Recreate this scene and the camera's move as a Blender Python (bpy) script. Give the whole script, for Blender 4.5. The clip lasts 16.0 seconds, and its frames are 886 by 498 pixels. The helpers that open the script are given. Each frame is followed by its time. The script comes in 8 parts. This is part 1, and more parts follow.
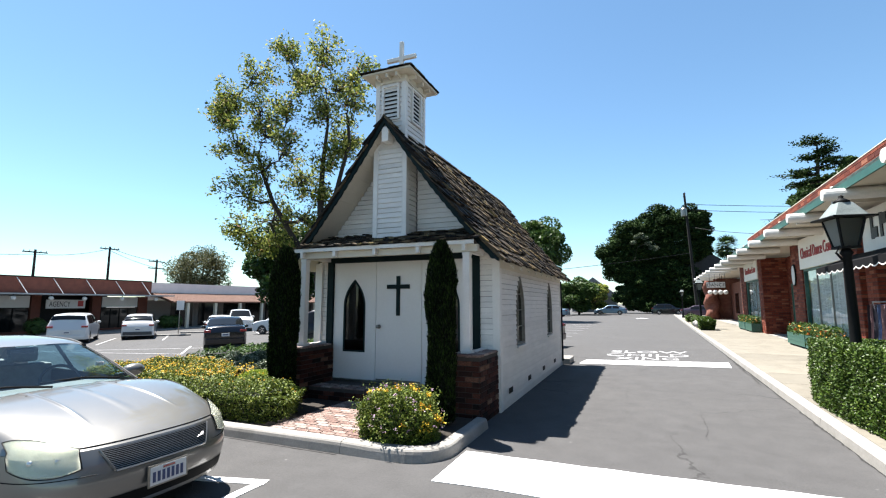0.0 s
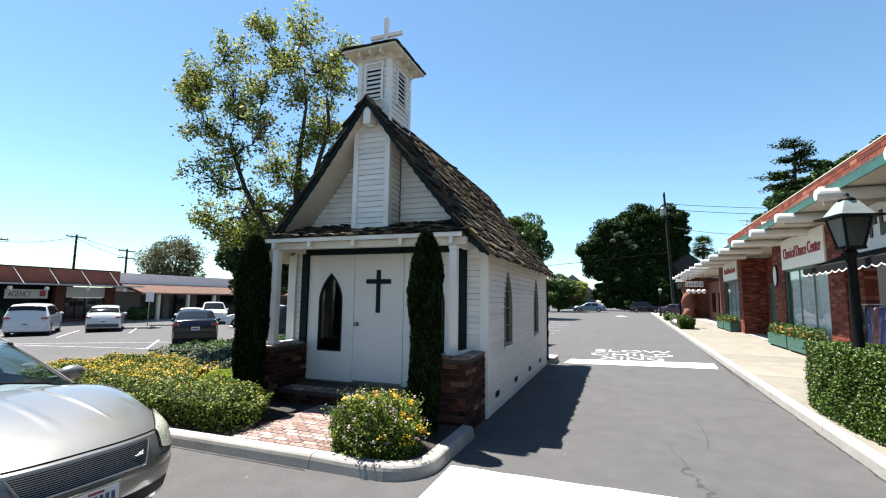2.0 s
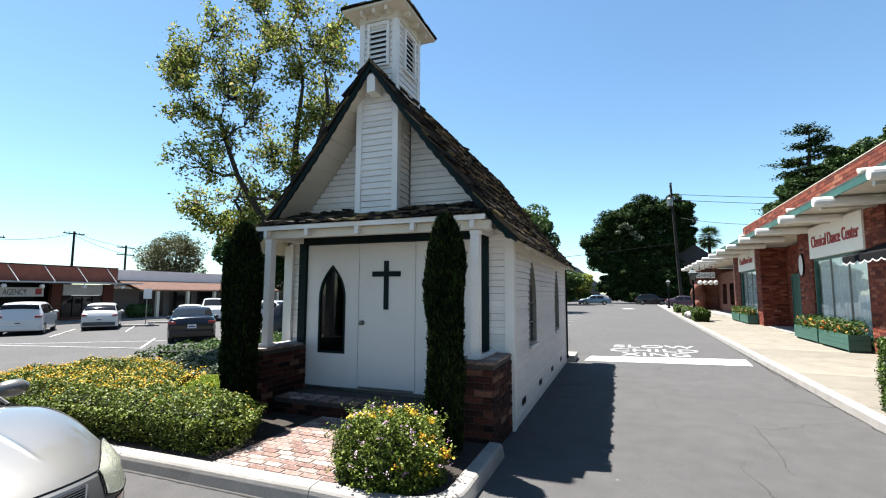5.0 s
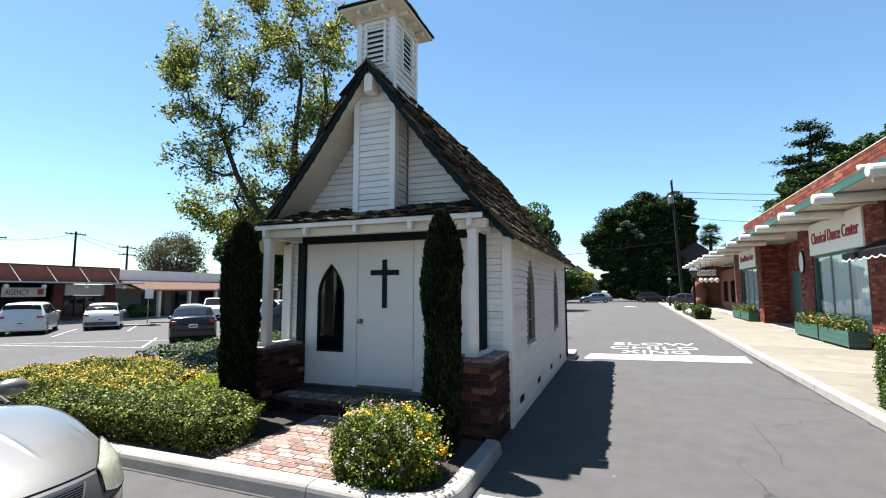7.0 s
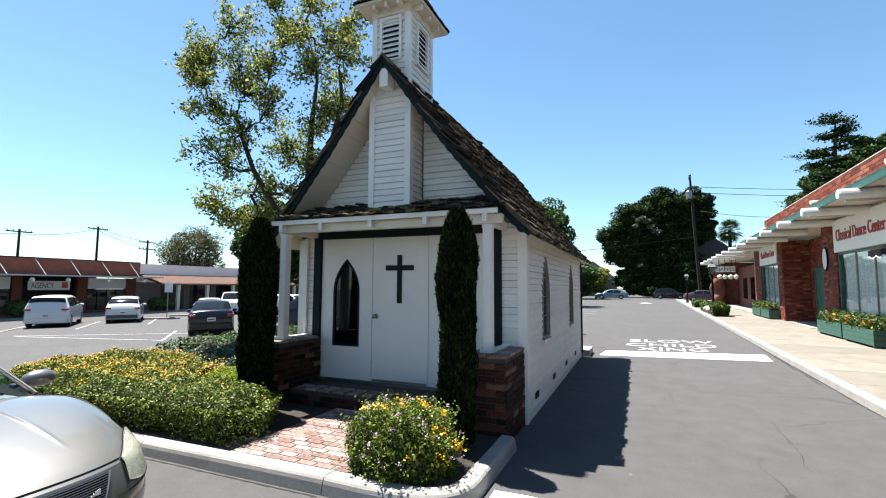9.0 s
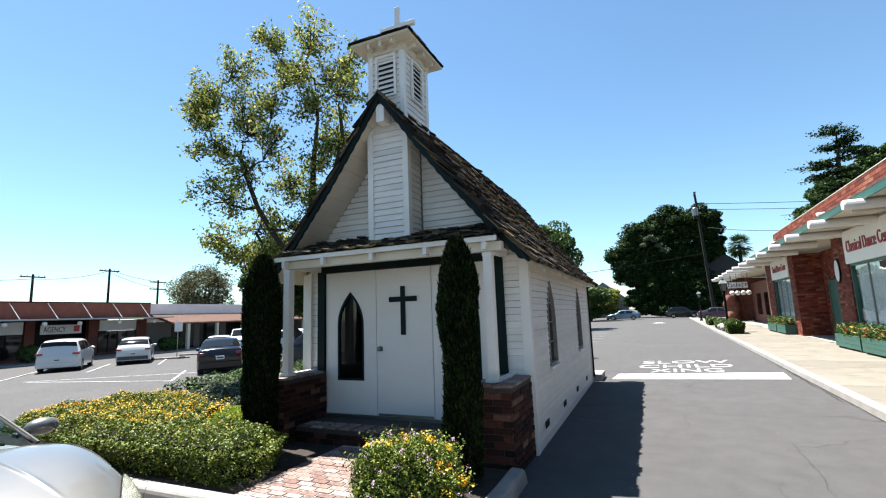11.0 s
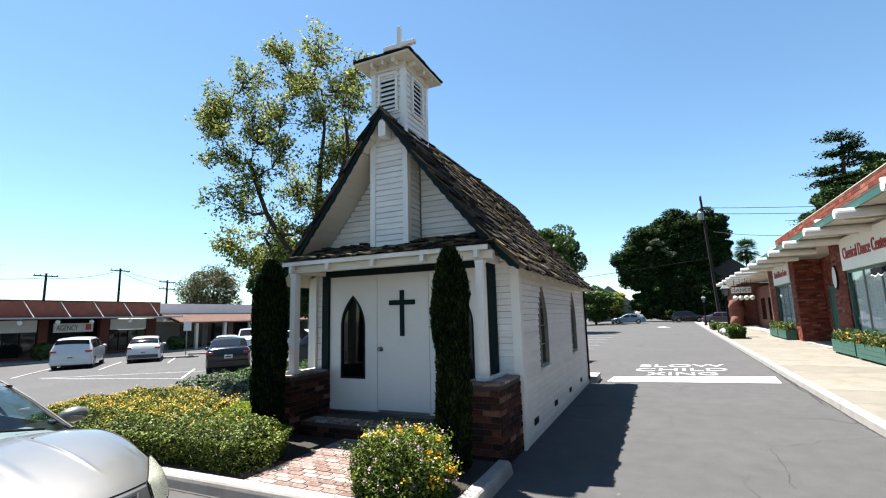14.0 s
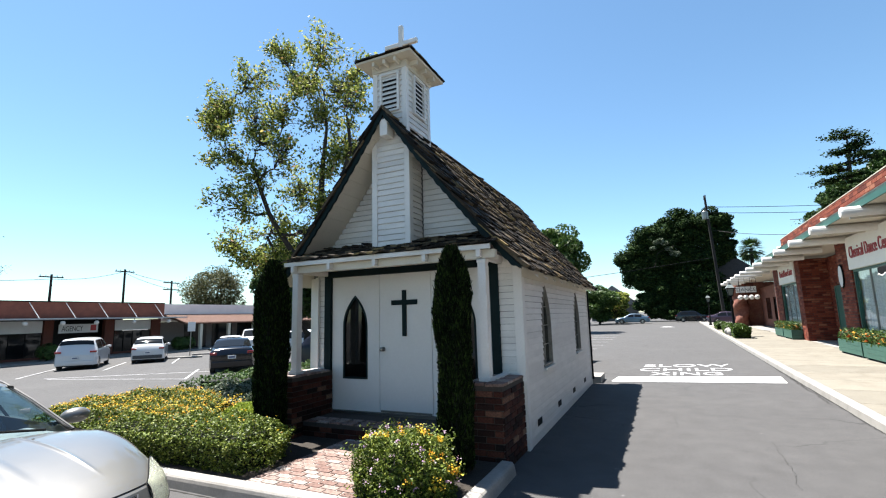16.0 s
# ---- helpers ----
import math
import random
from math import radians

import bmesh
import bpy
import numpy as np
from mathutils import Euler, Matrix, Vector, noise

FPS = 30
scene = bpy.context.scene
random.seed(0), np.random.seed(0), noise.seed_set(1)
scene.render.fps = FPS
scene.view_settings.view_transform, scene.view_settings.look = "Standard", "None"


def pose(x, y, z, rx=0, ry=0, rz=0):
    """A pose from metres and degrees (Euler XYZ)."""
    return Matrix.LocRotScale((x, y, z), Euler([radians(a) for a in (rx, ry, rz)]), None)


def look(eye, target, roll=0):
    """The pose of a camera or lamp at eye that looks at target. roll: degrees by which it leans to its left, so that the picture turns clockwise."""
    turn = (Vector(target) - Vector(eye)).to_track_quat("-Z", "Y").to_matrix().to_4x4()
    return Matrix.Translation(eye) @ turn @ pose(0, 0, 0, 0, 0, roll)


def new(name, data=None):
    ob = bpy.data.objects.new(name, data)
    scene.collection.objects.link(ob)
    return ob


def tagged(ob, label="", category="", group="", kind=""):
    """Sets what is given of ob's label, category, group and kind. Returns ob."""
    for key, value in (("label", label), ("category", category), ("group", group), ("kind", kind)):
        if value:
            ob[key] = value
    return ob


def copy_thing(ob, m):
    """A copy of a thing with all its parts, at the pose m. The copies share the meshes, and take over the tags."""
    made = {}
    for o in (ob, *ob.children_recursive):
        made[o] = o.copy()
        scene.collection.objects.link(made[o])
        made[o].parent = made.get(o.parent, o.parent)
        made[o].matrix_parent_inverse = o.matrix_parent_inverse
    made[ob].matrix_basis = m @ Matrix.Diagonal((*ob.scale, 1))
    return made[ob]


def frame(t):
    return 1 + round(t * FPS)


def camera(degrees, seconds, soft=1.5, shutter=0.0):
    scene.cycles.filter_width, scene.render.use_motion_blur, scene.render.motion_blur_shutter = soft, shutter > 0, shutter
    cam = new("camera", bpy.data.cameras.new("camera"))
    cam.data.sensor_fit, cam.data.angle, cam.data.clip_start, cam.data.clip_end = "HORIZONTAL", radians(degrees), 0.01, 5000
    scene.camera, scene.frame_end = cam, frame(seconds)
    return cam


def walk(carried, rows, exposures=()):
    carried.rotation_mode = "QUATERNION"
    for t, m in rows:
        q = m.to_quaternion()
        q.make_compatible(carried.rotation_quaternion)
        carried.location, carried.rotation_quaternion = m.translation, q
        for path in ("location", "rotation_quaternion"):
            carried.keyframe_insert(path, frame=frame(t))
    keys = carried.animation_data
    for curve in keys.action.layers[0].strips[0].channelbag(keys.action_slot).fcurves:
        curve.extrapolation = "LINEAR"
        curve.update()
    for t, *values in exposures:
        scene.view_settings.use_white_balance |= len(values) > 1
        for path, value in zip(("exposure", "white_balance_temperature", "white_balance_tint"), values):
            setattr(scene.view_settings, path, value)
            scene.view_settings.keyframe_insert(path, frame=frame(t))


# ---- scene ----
cam = camera(88.3, 16.0, soft=1.15)
EXPO = [(0.0, 1.95), (16.0, 1.95)]
PATH = [
    (0, (-1.097, 1.909, 1.688), (-1.879, 3.735, 1.925), -0.0),
    (0.5, (-1.11, 1.937, 1.691), (-1.881, 3.769, 1.913), 0.0),
    (1, (-1.129, 2.025, 1.694), (-1.872, 3.873, 1.875), -0.7),
    (1.5, (-1.235, 2.197, 1.693), (-1.918, 4.07, 1.85), 0.1),
    (2, (-1.37, 2.396, 1.719), (-2.075, 4.256, 1.935), 0.8),
    (2.5, (-1.494, 2.62, 1.712), (-2.27, 4.453, 1.899), 0.8),
    (3, (-1.594, 2.829, 1.716), (-2.375, 4.654, 1.955), 0.1),
    (3.5, (-1.757, 2.989, 1.709), (-2.485, 4.84, 1.915), 0.8),
    (4, (-1.886, 3.097, 1.709), (-2.57, 4.962, 1.941), -0.6),
    (4.2, (-1.921, 3.143, 1.714), (-2.617, 5.008, 1.911), 0.0),
    (6.5, (-1.844, 3.208, 1.722), (-2.569, 5.062, 1.91), 0.1),
    (7, (-1.849, 3.188, 1.716), (-2.566, 5.046, 1.9), 0.0),
    (7.5, (-1.841, 3.188, 1.716), (-2.571, 5.042, 1.894), 0.4),
    (8, (-1.843, 3.183, 1.714), (-2.587, 5.031, 1.89), 0.7),
    (8.5, (-1.852, 3.185, 1.708), (-2.608, 5.03, 1.865), 0.8),
    (9, (-1.866, 3.189, 1.717), (-2.64, 5.026, 1.881), 0.3),
    (11.5, (-1.731, 3.215, 1.742), (-2.527, 5.019, 2.073), -2.0),
    (12, (-1.681, 3.166, 1.741), (-2.492, 4.958, 2.103), -1.3),
    (12.5, (-1.646, 2.999, 1.74), (-2.434, 4.803, 2.09), -2.2),
    (13, (-1.608, 2.857, 1.74), (-2.348, 4.691, 2.036), -1.0),
    (13.5, (-1.547, 2.847, 1.749), (-2.271, 4.689, 2.037), -1.7),
    (14, (-1.48, 2.892, 1.75), (-2.303, 4.691, 2.043), -1.5),
    (14.5, (-1.423, 2.932, 1.729), (-2.332, 4.695, 1.989), -0.5),
    (15, (-1.425, 2.972, 1.735), (-2.326, 4.742, 1.97), -1.1),
    (15.5, (-1.452, 2.954, 1.742), (-2.315, 4.74, 1.996), -1.1),
    (16, (-1.481, 2.929, 1.747), (-2.317, 4.722, 2.041), -1.6),
]
walk(cam, [(t, look(eye, target, roll)) for t, eye, target, roll in PATH], EXPO)

# ---------------------------------------------------------------- light
SUN_TO = Vector((-0.372, 0.135, 1.0)).normalized()
sun = new("sun", bpy.data.lights.new("sun", "SUN"))
sun.data.energy, sun.data.angle, sun.data.color = 5.0, radians(0.55), (1.0, 0.955, 0.89)
sun.matrix_world = look((0, 0, 60), Vector((0, 0, 60)) - SUN_TO)
world = bpy.data.worlds.new("sky")
scene.world = world
world.use_nodes = True
wn = world.node_tree.nodes
sky = wn.new("ShaderNodeTexSky")
sky.sky_type, sky.sun_disc = "NISHITA", False
sky.sun_elevation = math.asin(SUN_TO.z)
sky.sun_rotation = math.atan2(SUN_TO.x, SUN_TO.y)
sky.air_density, sky.dust_density, sky.ozone_density = 1.0, 0.12, 1.5
wn["Background"].inputs["Strength"].default_value = 0.0505
tint = wn.new("ShaderNodeVectorMath")
tint.operation = "MULTIPLY"
tint.inputs[1].default_value = (0.86, 1.04, 1.06)
world.node_tree.links.new(sky.outputs[0], tint.inputs[0])
world.node_tree.links.new(tint.outputs[0], wn["Background"].inputs["Color"])

# ---------------------------------------------------------------- helpers
RNG = np.random.default_rng(7)


def mat(name, col, rough=0.6, metal=0.0, var=0.15, scale=6.0, bump=0.0, bscale=60.0, spread="", stretch=(1, 1, 1),
        stain=0.0, stain_col=(0.05, 0.045, 0.04), sscale=1.3, spec=0.5, coat=0.0, amount=0.38):
    """Painted or solid surface: base colour with grain at two scales, optional stains, relief, and per-piece spread."""
    m = bpy.data.materials.new(name)
    m.use_nodes = True
    n, l = m.node_tree.nodes, m.node_tree.links
    b = n["Principled BSDF"]
    b.inputs["Roughness"].default_value, b.inputs["Metallic"].default_value = rough, metal
    b.inputs["Specular IOR Level"].default_value = spec
    b.inputs["Coat Weight"].default_value = coat
    b.inputs["Coat Roughness"].default_value = 0.06
    tc = n.new("ShaderNodeTexCoord")
    mp = n.new("ShaderNodeMapping")
    mp.inputs["Scale"].default_value = stretch
    l.new(tc.outputs["Object"], mp.inputs["Vector"])
    n1 = n.new("ShaderNodeTexNoise")
    n1.inputs["Scale"].default_value, n1.inputs["Detail"].default_value = scale, 8.0
    l.new(mp.outputs[0], n1.inputs["Vector"])
    n2 = n.new("ShaderNodeTexNoise")
    n2.inputs["Scale"].default_value, n2.inputs["Detail"].default_value = scale * 14, 3.0
    l.new(mp.outputs[0], n2.inputs["Vector"])
    add = n.new("ShaderNodeMath")
    add.operation = "ADD"
    l.new(n1.outputs[0], add.inputs[0])
    l.new(n2.outputs[0], add.inputs[1])
    mr = n.new("ShaderNodeMapRange")
    mr.inputs["From Min"].default_value, mr.inputs["From Max"].default_value = 0.7, 1.3
    mr.inputs["To Min"].default_value, mr.inputs["To Max"].default_value = 1 - var, 1 + var
    l.new(add.outputs[0], mr.inputs["Value"])
    value = mr.outputs[0]
    if spread:
        src = n.new("ShaderNodeObjectInfo") if spread == "object" else n.new("ShaderNodeNewGeometry")
        key = "Random" if spread == "object" else "Random Per Island"
        r2 = n.new("ShaderNodeMapRange")
        r2.inputs["To Min"].default_value, r2.inputs["To Max"].default_value = 1 - amount, 1 + amount
        l.new(src.outputs[key], r2.inputs["Value"])
        mu = n.new("ShaderNodeMath")
        mu.operation = "MULTIPLY"
        l.new(value, mu.inputs[0])
        l.new(r2.outputs[0], mu.inputs[1])
        value = mu.outputs[0]
    sc = n.new("ShaderNodeVectorMath")
    sc.operation = "SCALE"
    sc.inputs[0].default_value = col
    l.new(value, sc.inputs["Scale"])
    out = sc.outputs[0]
    if stain:
        n3 = n.new("ShaderNodeTexNoise")
        n3.inputs["Scale"].default_value, n3.inputs["Detail"].default_value, n3.inputs["Roughness"].default_value = sscale, 9.0, 0.68
        l.new(mp.outputs[0], n3.inputs["Vector"])
        r3 = n.new("ShaderNodeMapRange")
        r3.inputs["From Min"].default_value, r3.inputs["From Max"].default_value = 0.48, 0.75
        r3.inputs["To Max"].default_value = stain
        l.new(n3.outputs[0], r3.inputs["Value"])
        mx = n.new("ShaderNodeMix")
        mx.data_type = "RGBA"
        mx.inputs[7].default_value = (*stain_col, 1)
        l.new(r3.outputs[0], mx.inputs[0])
        l.new(out, mx.inputs[6])
        out = mx.outputs[2]
    l.new(out, b.inputs["Base Color"])
    if bump:
        nb = n.new("ShaderNodeTexNoise")
        nb.inputs["Scale"].default_value, nb.inputs["Detail"].default_value = bscale, 4.0
        l.new(mp.outputs[0], nb.inputs["Vector"])
        bp = n.new("ShaderNodeBump")
        bp.inputs["Strength"].default_value, bp.inputs["Distance"].default_value = bump, 0.01
        l.new(nb.outputs[0], bp.inputs["Height"])
        l.new(bp.outputs[0], b.inputs["Normal"])
    return m


def ramp_mat(name, stops, rough=0.6, spread="island", trans=0.0, bump=0.0, spec=0.2):
    """Pieces or leaves that take each its own colour from a ramp; trans: share of light let through."""
    m = bpy.data.materials.new(name)
    m.use_nodes = True
    n, l = m.node_tree.nodes, m.node_tree.links
    b = n["Principled BSDF"]
    b.inputs["Roughness"].default_value = rough
    b.inputs["Specular IOR Level"].default_value = spec
    src = n.new("ShaderNodeObjectInfo") if spread == "object" else n.new("ShaderNodeNewGeometry")
    rp = n.new("ShaderNodeValToRGB")
    while len(rp.color_ramp.elements) < len(stops):
        rp.color_ramp.elements.new(0.5)
    for e, (p, c) in zip(rp.color_ramp.elements, stops):
        e.position, e.color = p, (*c, 1)
    l.new(src.outputs["Random" if spread == "object" else "Random Per Island"], rp.inputs[0])
    col = rp.outputs[0]
    if bump:
        tc = n.new("ShaderNodeTexCoord")
        nb = n.new("ShaderNodeTexNoise")
        nb.inputs["Scale"].default_value, nb.inputs["Detail"].default_value = 45.0, 5.0
        l.new(tc.outputs["Object"], nb.inputs["Vector"])
        bp = n.new("ShaderNodeBump")
        bp.inputs["Strength"].default_value, bp.inputs["Distance"].default_value = bump, 0.012
        l.new(nb.outputs[0], bp.inputs["Height"])
        l.new(bp.outputs[0], b.inputs["Normal"])
        mr = n.new("ShaderNodeMapRange")
        mr.inputs["From Min"].default_value, mr.inputs["From Max"].default_value = 0.3, 0.7
        mr.inputs["To Min"].default_value, mr.inputs["To Max"].default_value = 0.6, 1.4
        l.new(nb.outputs[0], mr.inputs["Value"])
        sc = n.new("ShaderNodeVectorMath")
        sc.operation = "SCALE"
        l.new(col, sc.inputs[0])
        l.new(mr.outputs[0], sc.inputs["Scale"])
        col = sc.outputs[0]
    l.new(col, b.inputs["Base Color"])
    if trans:
        t = n.new("ShaderNodeBsdfTranslucent")
        l.new(col, t.inputs[0])
        mx = n.new("ShaderNodeMixShader")
        mx.inputs[0].default_value = trans
        l.new(b.outputs[0], mx.inputs[1])
        l.new(t.outputs[0], mx.inputs[2])
        l.new(mx.outputs[0], n["Material Output"].inputs[0])
    return m


def glass(name, col=(0.9, 0.95, 0.95), rough=0.02, trans=1.0):
    m = bpy.data.materials.new(name)
    m.use_nodes = True
    b = m.node_tree.nodes["Principled BSDF"]
    b.inputs["Base Color"].default_value = (*col, 1)
    b.inputs["Roughness"].default_value, b.inputs["Transmission Weight"].default_value, b.inputs["IOR"].default_value = rough, trans, 1.45
    return m


def thing(name, at, label, category, group="", kind=""):
    ob = new(name)
    ob.empty_display_size = 0.1
    ob.matrix_basis = at if isinstance(at, Matrix) else Matrix.Translation(at)
    return tagged(ob, label, category, group, kind)


def link(name, me, material, parent=None, label="", smooth=False):
    if material is not None and not me.materials:
        me.materials.append(material)
    if smooth:
        me.polygons.foreach_set("use_smooth", [True] * len(me.polygons))
    ob = new(name, me)
    if parent is not None:
        ob.parent = parent
        if parent.type == "EMPTY":
            ob.matrix_parent_inverse = parent.matrix_basis.inverted()
    return tagged(ob, label)


def part(name, bm, material, parent=None, label="", smooth=False, m=None):
    """One bmesh, in the world's metres (or in the frame m), as one mesh object under a thing or a part."""
    bmesh.ops.recalc_face_normals(bm, faces=bm.faces)
    if m is not None:
        bm.transform(m)
    me = bpy.data.meshes.new(name)
    bm.to_mesh(me)
    bm.free()
    return link(name, me, material, parent, label, smooth)


def box(bm, x0, x1, y0, y1, z0, z1, bevel=0.0):
    v = [bm.verts.new((x, y, z)) for z in (z0, z1) for y in (y0, y1) for x in (x0, x1)]
    fs = [bm.faces.new([v[i] for i in q]) for q in ((0, 2, 3, 1), (4, 5, 7, 6), (0, 1, 5, 4), (2, 6, 7, 3), (0, 4, 6, 2), (1, 3, 7, 5))]
    if bevel:
        es = list({e for f in fs for e in f.edges})
        bmesh.ops.bevel(bm, geom=es, offset=bevel, segments=2, affect="EDGES", profile=0.6)
    return v


def boxed(*a, bevel=0.0):
    bm = bmesh.new()
    box(bm, *a, bevel=bevel)
    return bm


def prism(bm, pts, axis, a, b):
    """A polygon pushed along an axis. axis x: pts are (y, z); y: (x, z); z: (x, y)."""
    def at(p, d):
        return {"x": (d, p[0], p[1]), "y": (p[0], d, p[1]), "z": (p[0], p[1], d)}[axis]
    lo, hi = [bm.verts.new(at(p, a)) for p in pts], [bm.verts.new(at(p, b)) for p in pts]
    bm.faces.new(lo), bm.faces.new(hi[::-1])
    for i in range(len(pts)):
        j = (i + 1) % len(pts)
        bm.faces.new((lo[i], hi[i], hi[j], lo[j]))
    return bm


def tube(bm, pts, radii, n=8, caps=True):
    """A round bar along pts with a radius at each."""
    rings = []
    pts = [Vector(p) for p in pts]
    for i, p in enumerate(pts):
        d = (pts[min(i + 1, len(pts) - 1)] - pts[max(i - 1, 0)]).normalized()
        s = d.cross(Vector((0, 0, 1)) if abs(d.z) < 0.95 else Vector((1, 0, 0))).normalized()
        t = d.cross(s)
        rings.append([bm.verts.new(p + radii[i] * (math.cos(k * math.tau / n) * s + math.sin(k * math.tau / n) * t)) for k in range(n)])
    for a, b in zip(rings, rings[1:]):
        for k in range(n):
            bm.faces.new((a[k], a[(k + 1) % n], b[(k + 1) % n], b[k]))
    if caps:
        bm.faces.new(rings[0][::-1]), bm.faces.new(rings[-1])
    return bm


def lathe(bm, profile, at, n=20, axis="z"):
    """A turned shape: profile of (radius, height)."""
    rings = []
    for r, h in profile:
        ring = []
        for k in range(n):
            c, s = r * math.cos(k * math.tau / n), r * math.sin(k * math.tau / n)
            p = {"z": (c, s, h), "y": (c, h, s), "x": (h, c, s)}[axis]
            ring.append(bm.verts.new(Vector(at) + Vector(p)))
        rings.append(ring)
    for a, b in zip(rings, rings[1:]):
        for k in range(n):
            bm.faces.new((a[k], a[(k + 1) % n], b[(k + 1) % n], b[k]))
    bm.faces.new(rings[0][::-1]), bm.faces.new(rings[-1])
    return bm


def grid(bm, f, us, vs, thick=0.0):
    """A sheet of f(u, v) over the two lists."""
    g = [[bm.verts.new(f(u, v)) for v in vs] for u in us]
    for i in range(len(us) - 1):
        for j in range(len(vs) - 1):
            bm.faces.new((g[i][j], g[i + 1][j], g[i + 1][j + 1], g[i][j + 1]))
    if thick:
        bmesh.ops.solidify(bm, geom=bm.faces[:], thickness=thick)
    return bm


def words(name, text, size, material, parent, m, depth=0.01, label="", widen=1.0, width=0.0, bold=0.0):
    """Lettering in the built-in font as a mesh, lying in the frame m."""
    cu = bpy.data.curves.new(name, "FONT")
    cu.body, cu.size, cu.extrude, cu.align_x = text, size, depth, "CENTER"
    cu.offset = bold
    tmp = bpy.data.objects.new(name, cu)
    scene.collection.objects.link(tmp)
    bpy.context.view_layer.update()
    me = bpy.data.meshes.new_from_object(tmp.evaluated_get(bpy.context.evaluated_depsgraph_get()))
    bpy.data.objects.remove(tmp)
    if width:
        xs = [v.co.x for v in me.vertices]
        widen = width / (max(xs) - min(xs))
    me.transform(m @ Matrix.Diagonal((widen, 1, 1, 1)))
    return link(name, me, material, parent, label)


def leaves(name, pts, size, material, parent=None, label="", up=0.3, aspect=0.55, jitter=0.4, seed=1, out=None):
    """Many small folded leaves, each two triangles pairs, at pts."""
    r = np.random.default_rng(seed)
    pts = np.asarray(pts, float)
    n = len(pts)
    nor = r.normal(size=(n, 3))
    nor[:, 2] = np.abs(nor[:, 2]) + up
    if out is not None:
        nor = nor * 0.8 + out
    nor /= np.linalg.norm(nor, axis=1)[:, None]
    a = np.cross(nor, r.normal(size=(n, 3)))
    a /= np.linalg.norm(a, axis=1)[:, None]
    b = np.cross(nor, a)
    s = size * (1 + jitter * r.uniform(-1, 1, n))[:, None]
    v = np.stack([pts - a * s, pts + b * s * aspect - nor * s * 0.18, pts + a * s, pts - b * s * aspect - nor * s * 0.18], 1)
    me = bpy.data.meshes.new(name)
    me.vertices.add(4 * n)
    me.vertices.foreach_set("co", v.reshape(-1).astype(np.float32))
    idx = np.arange(4 * n).reshape(n, 4)
    tri = np.concatenate([idx[:, [0, 1, 2]], idx[:, [0, 2, 3]]], 1).reshape(-1)
    me.loops.add(6 * n)
    me.loops.foreach_set("vertex_index", tri.astype(np.int32))
    me.polygons.add(2 * n)
    me.polygons.foreach_set("loop_start", np.arange(0, 6 * n, 3, dtype=np.int32))
    me.update()
    return link(name, me, material, parent, label)


def ball(n, centre, radii, r, shell=0.5):
    """n points in an ellipsoid, thicker towards its skin."""
    d = r.normal(size=(n, 3))
    d /= np.linalg.norm(d, axis=1)[:, None]
    k = (shell + (1 - shell) * r.uniform(size=n) ** 0.5)[:, None]
    return np.asarray(centre) + d * k * np.asarray(radii)


def arch(xc, w, z0, zs, za, n=7):
    """A pointed arch's outline: from the bottom left round to the bottom right."""
    left = [(xc - w / 2, z0), (xc - w / 2, zs)]
    for i in range(1, n):
        k = i / n
        left.append((xc - w / 2 * (1 - k ** 2.2), zs + (za - zs) * k))
    return left + [(xc, za)] + [(2 * xc - x, z) for x, z in left[::-1]]


# ---------------------------------------------------------------- materials
ASPHALT = mat("asphalt", (0.05727, 0.05613, 0.0567), 0.9, spec=0.3, var=0.16, scale=3.2, bump=0.7, bscale=160, stain=0.55, stain_col=(0.07655, 0.07484, 0.07484), sscale=0.35)
PAINT_ROAD = mat("road_paint", (0.60, 0.60, 0.60), 0.7, var=0.08, scale=9, stain=0.4, stain_col=(0.30, 0.30, 0.31), sscale=5)
PAINT_WORN = mat("worn_road_paint", (0.352, 0.352, 0.36), 0.8, var=0.2, scale=9, stain=0.9, stain_col=(0.08, 0.08, 0.084), sscale=3.5)
CONCRETE = mat("concrete", (0.2253, 0.215, 0.1997), 0.85, var=0.14, scale=3, bump=0.3, bscale=120, stain=0.55, stain_col=(0.1229, 0.1126, 0.09728), sscale=2.2)
WALK = mat("pavement_concrete", (0.1487, 0.1354, 0.1088), 0.85, var=0.10, scale=2.5, bump=0.2, bscale=150, spread="object", amount=0.1, stain=0.7, stain_col=(0.07992, 0.0666, 0.04884), sscale=1.6)
WHITE = mat("white_paint", (0.63, 0.605, 0.57), 0.5, var=0.05, scale=3, bump=0.08, bscale=40, stain=0.22, stain_col=(0.42, 0.39, 0.34), sscale=1.6)
SIDING = mat("siding_paint", (0.62, 0.59, 0.55), 0.55, spread="object", amount=0.06, var=0.09, scale=3, stretch=(1, 1, 4), bump=0.1, bscale=30, stain=0.25, stain_col=(0.42, 0.40, 0.36), sscale=1.8)
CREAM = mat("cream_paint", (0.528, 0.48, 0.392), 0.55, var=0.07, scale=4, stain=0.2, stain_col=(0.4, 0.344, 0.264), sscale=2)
DOORW = mat("door_paint", (0.62, 0.595, 0.57), 0.4, var=0.03, scale=2, stain=0.14, stain_col=(0.46, 0.44, 0.41), sscale=2.2)
GREEN = mat("dark_green_paint", (0.006, 0.014, 0.015), 0.6, spec=0.1, var=0.2, scale=5, bump=0.15, bscale=60, stain=0.3, stain_col=(0.02, 0.032, 0.033), sscale=3)
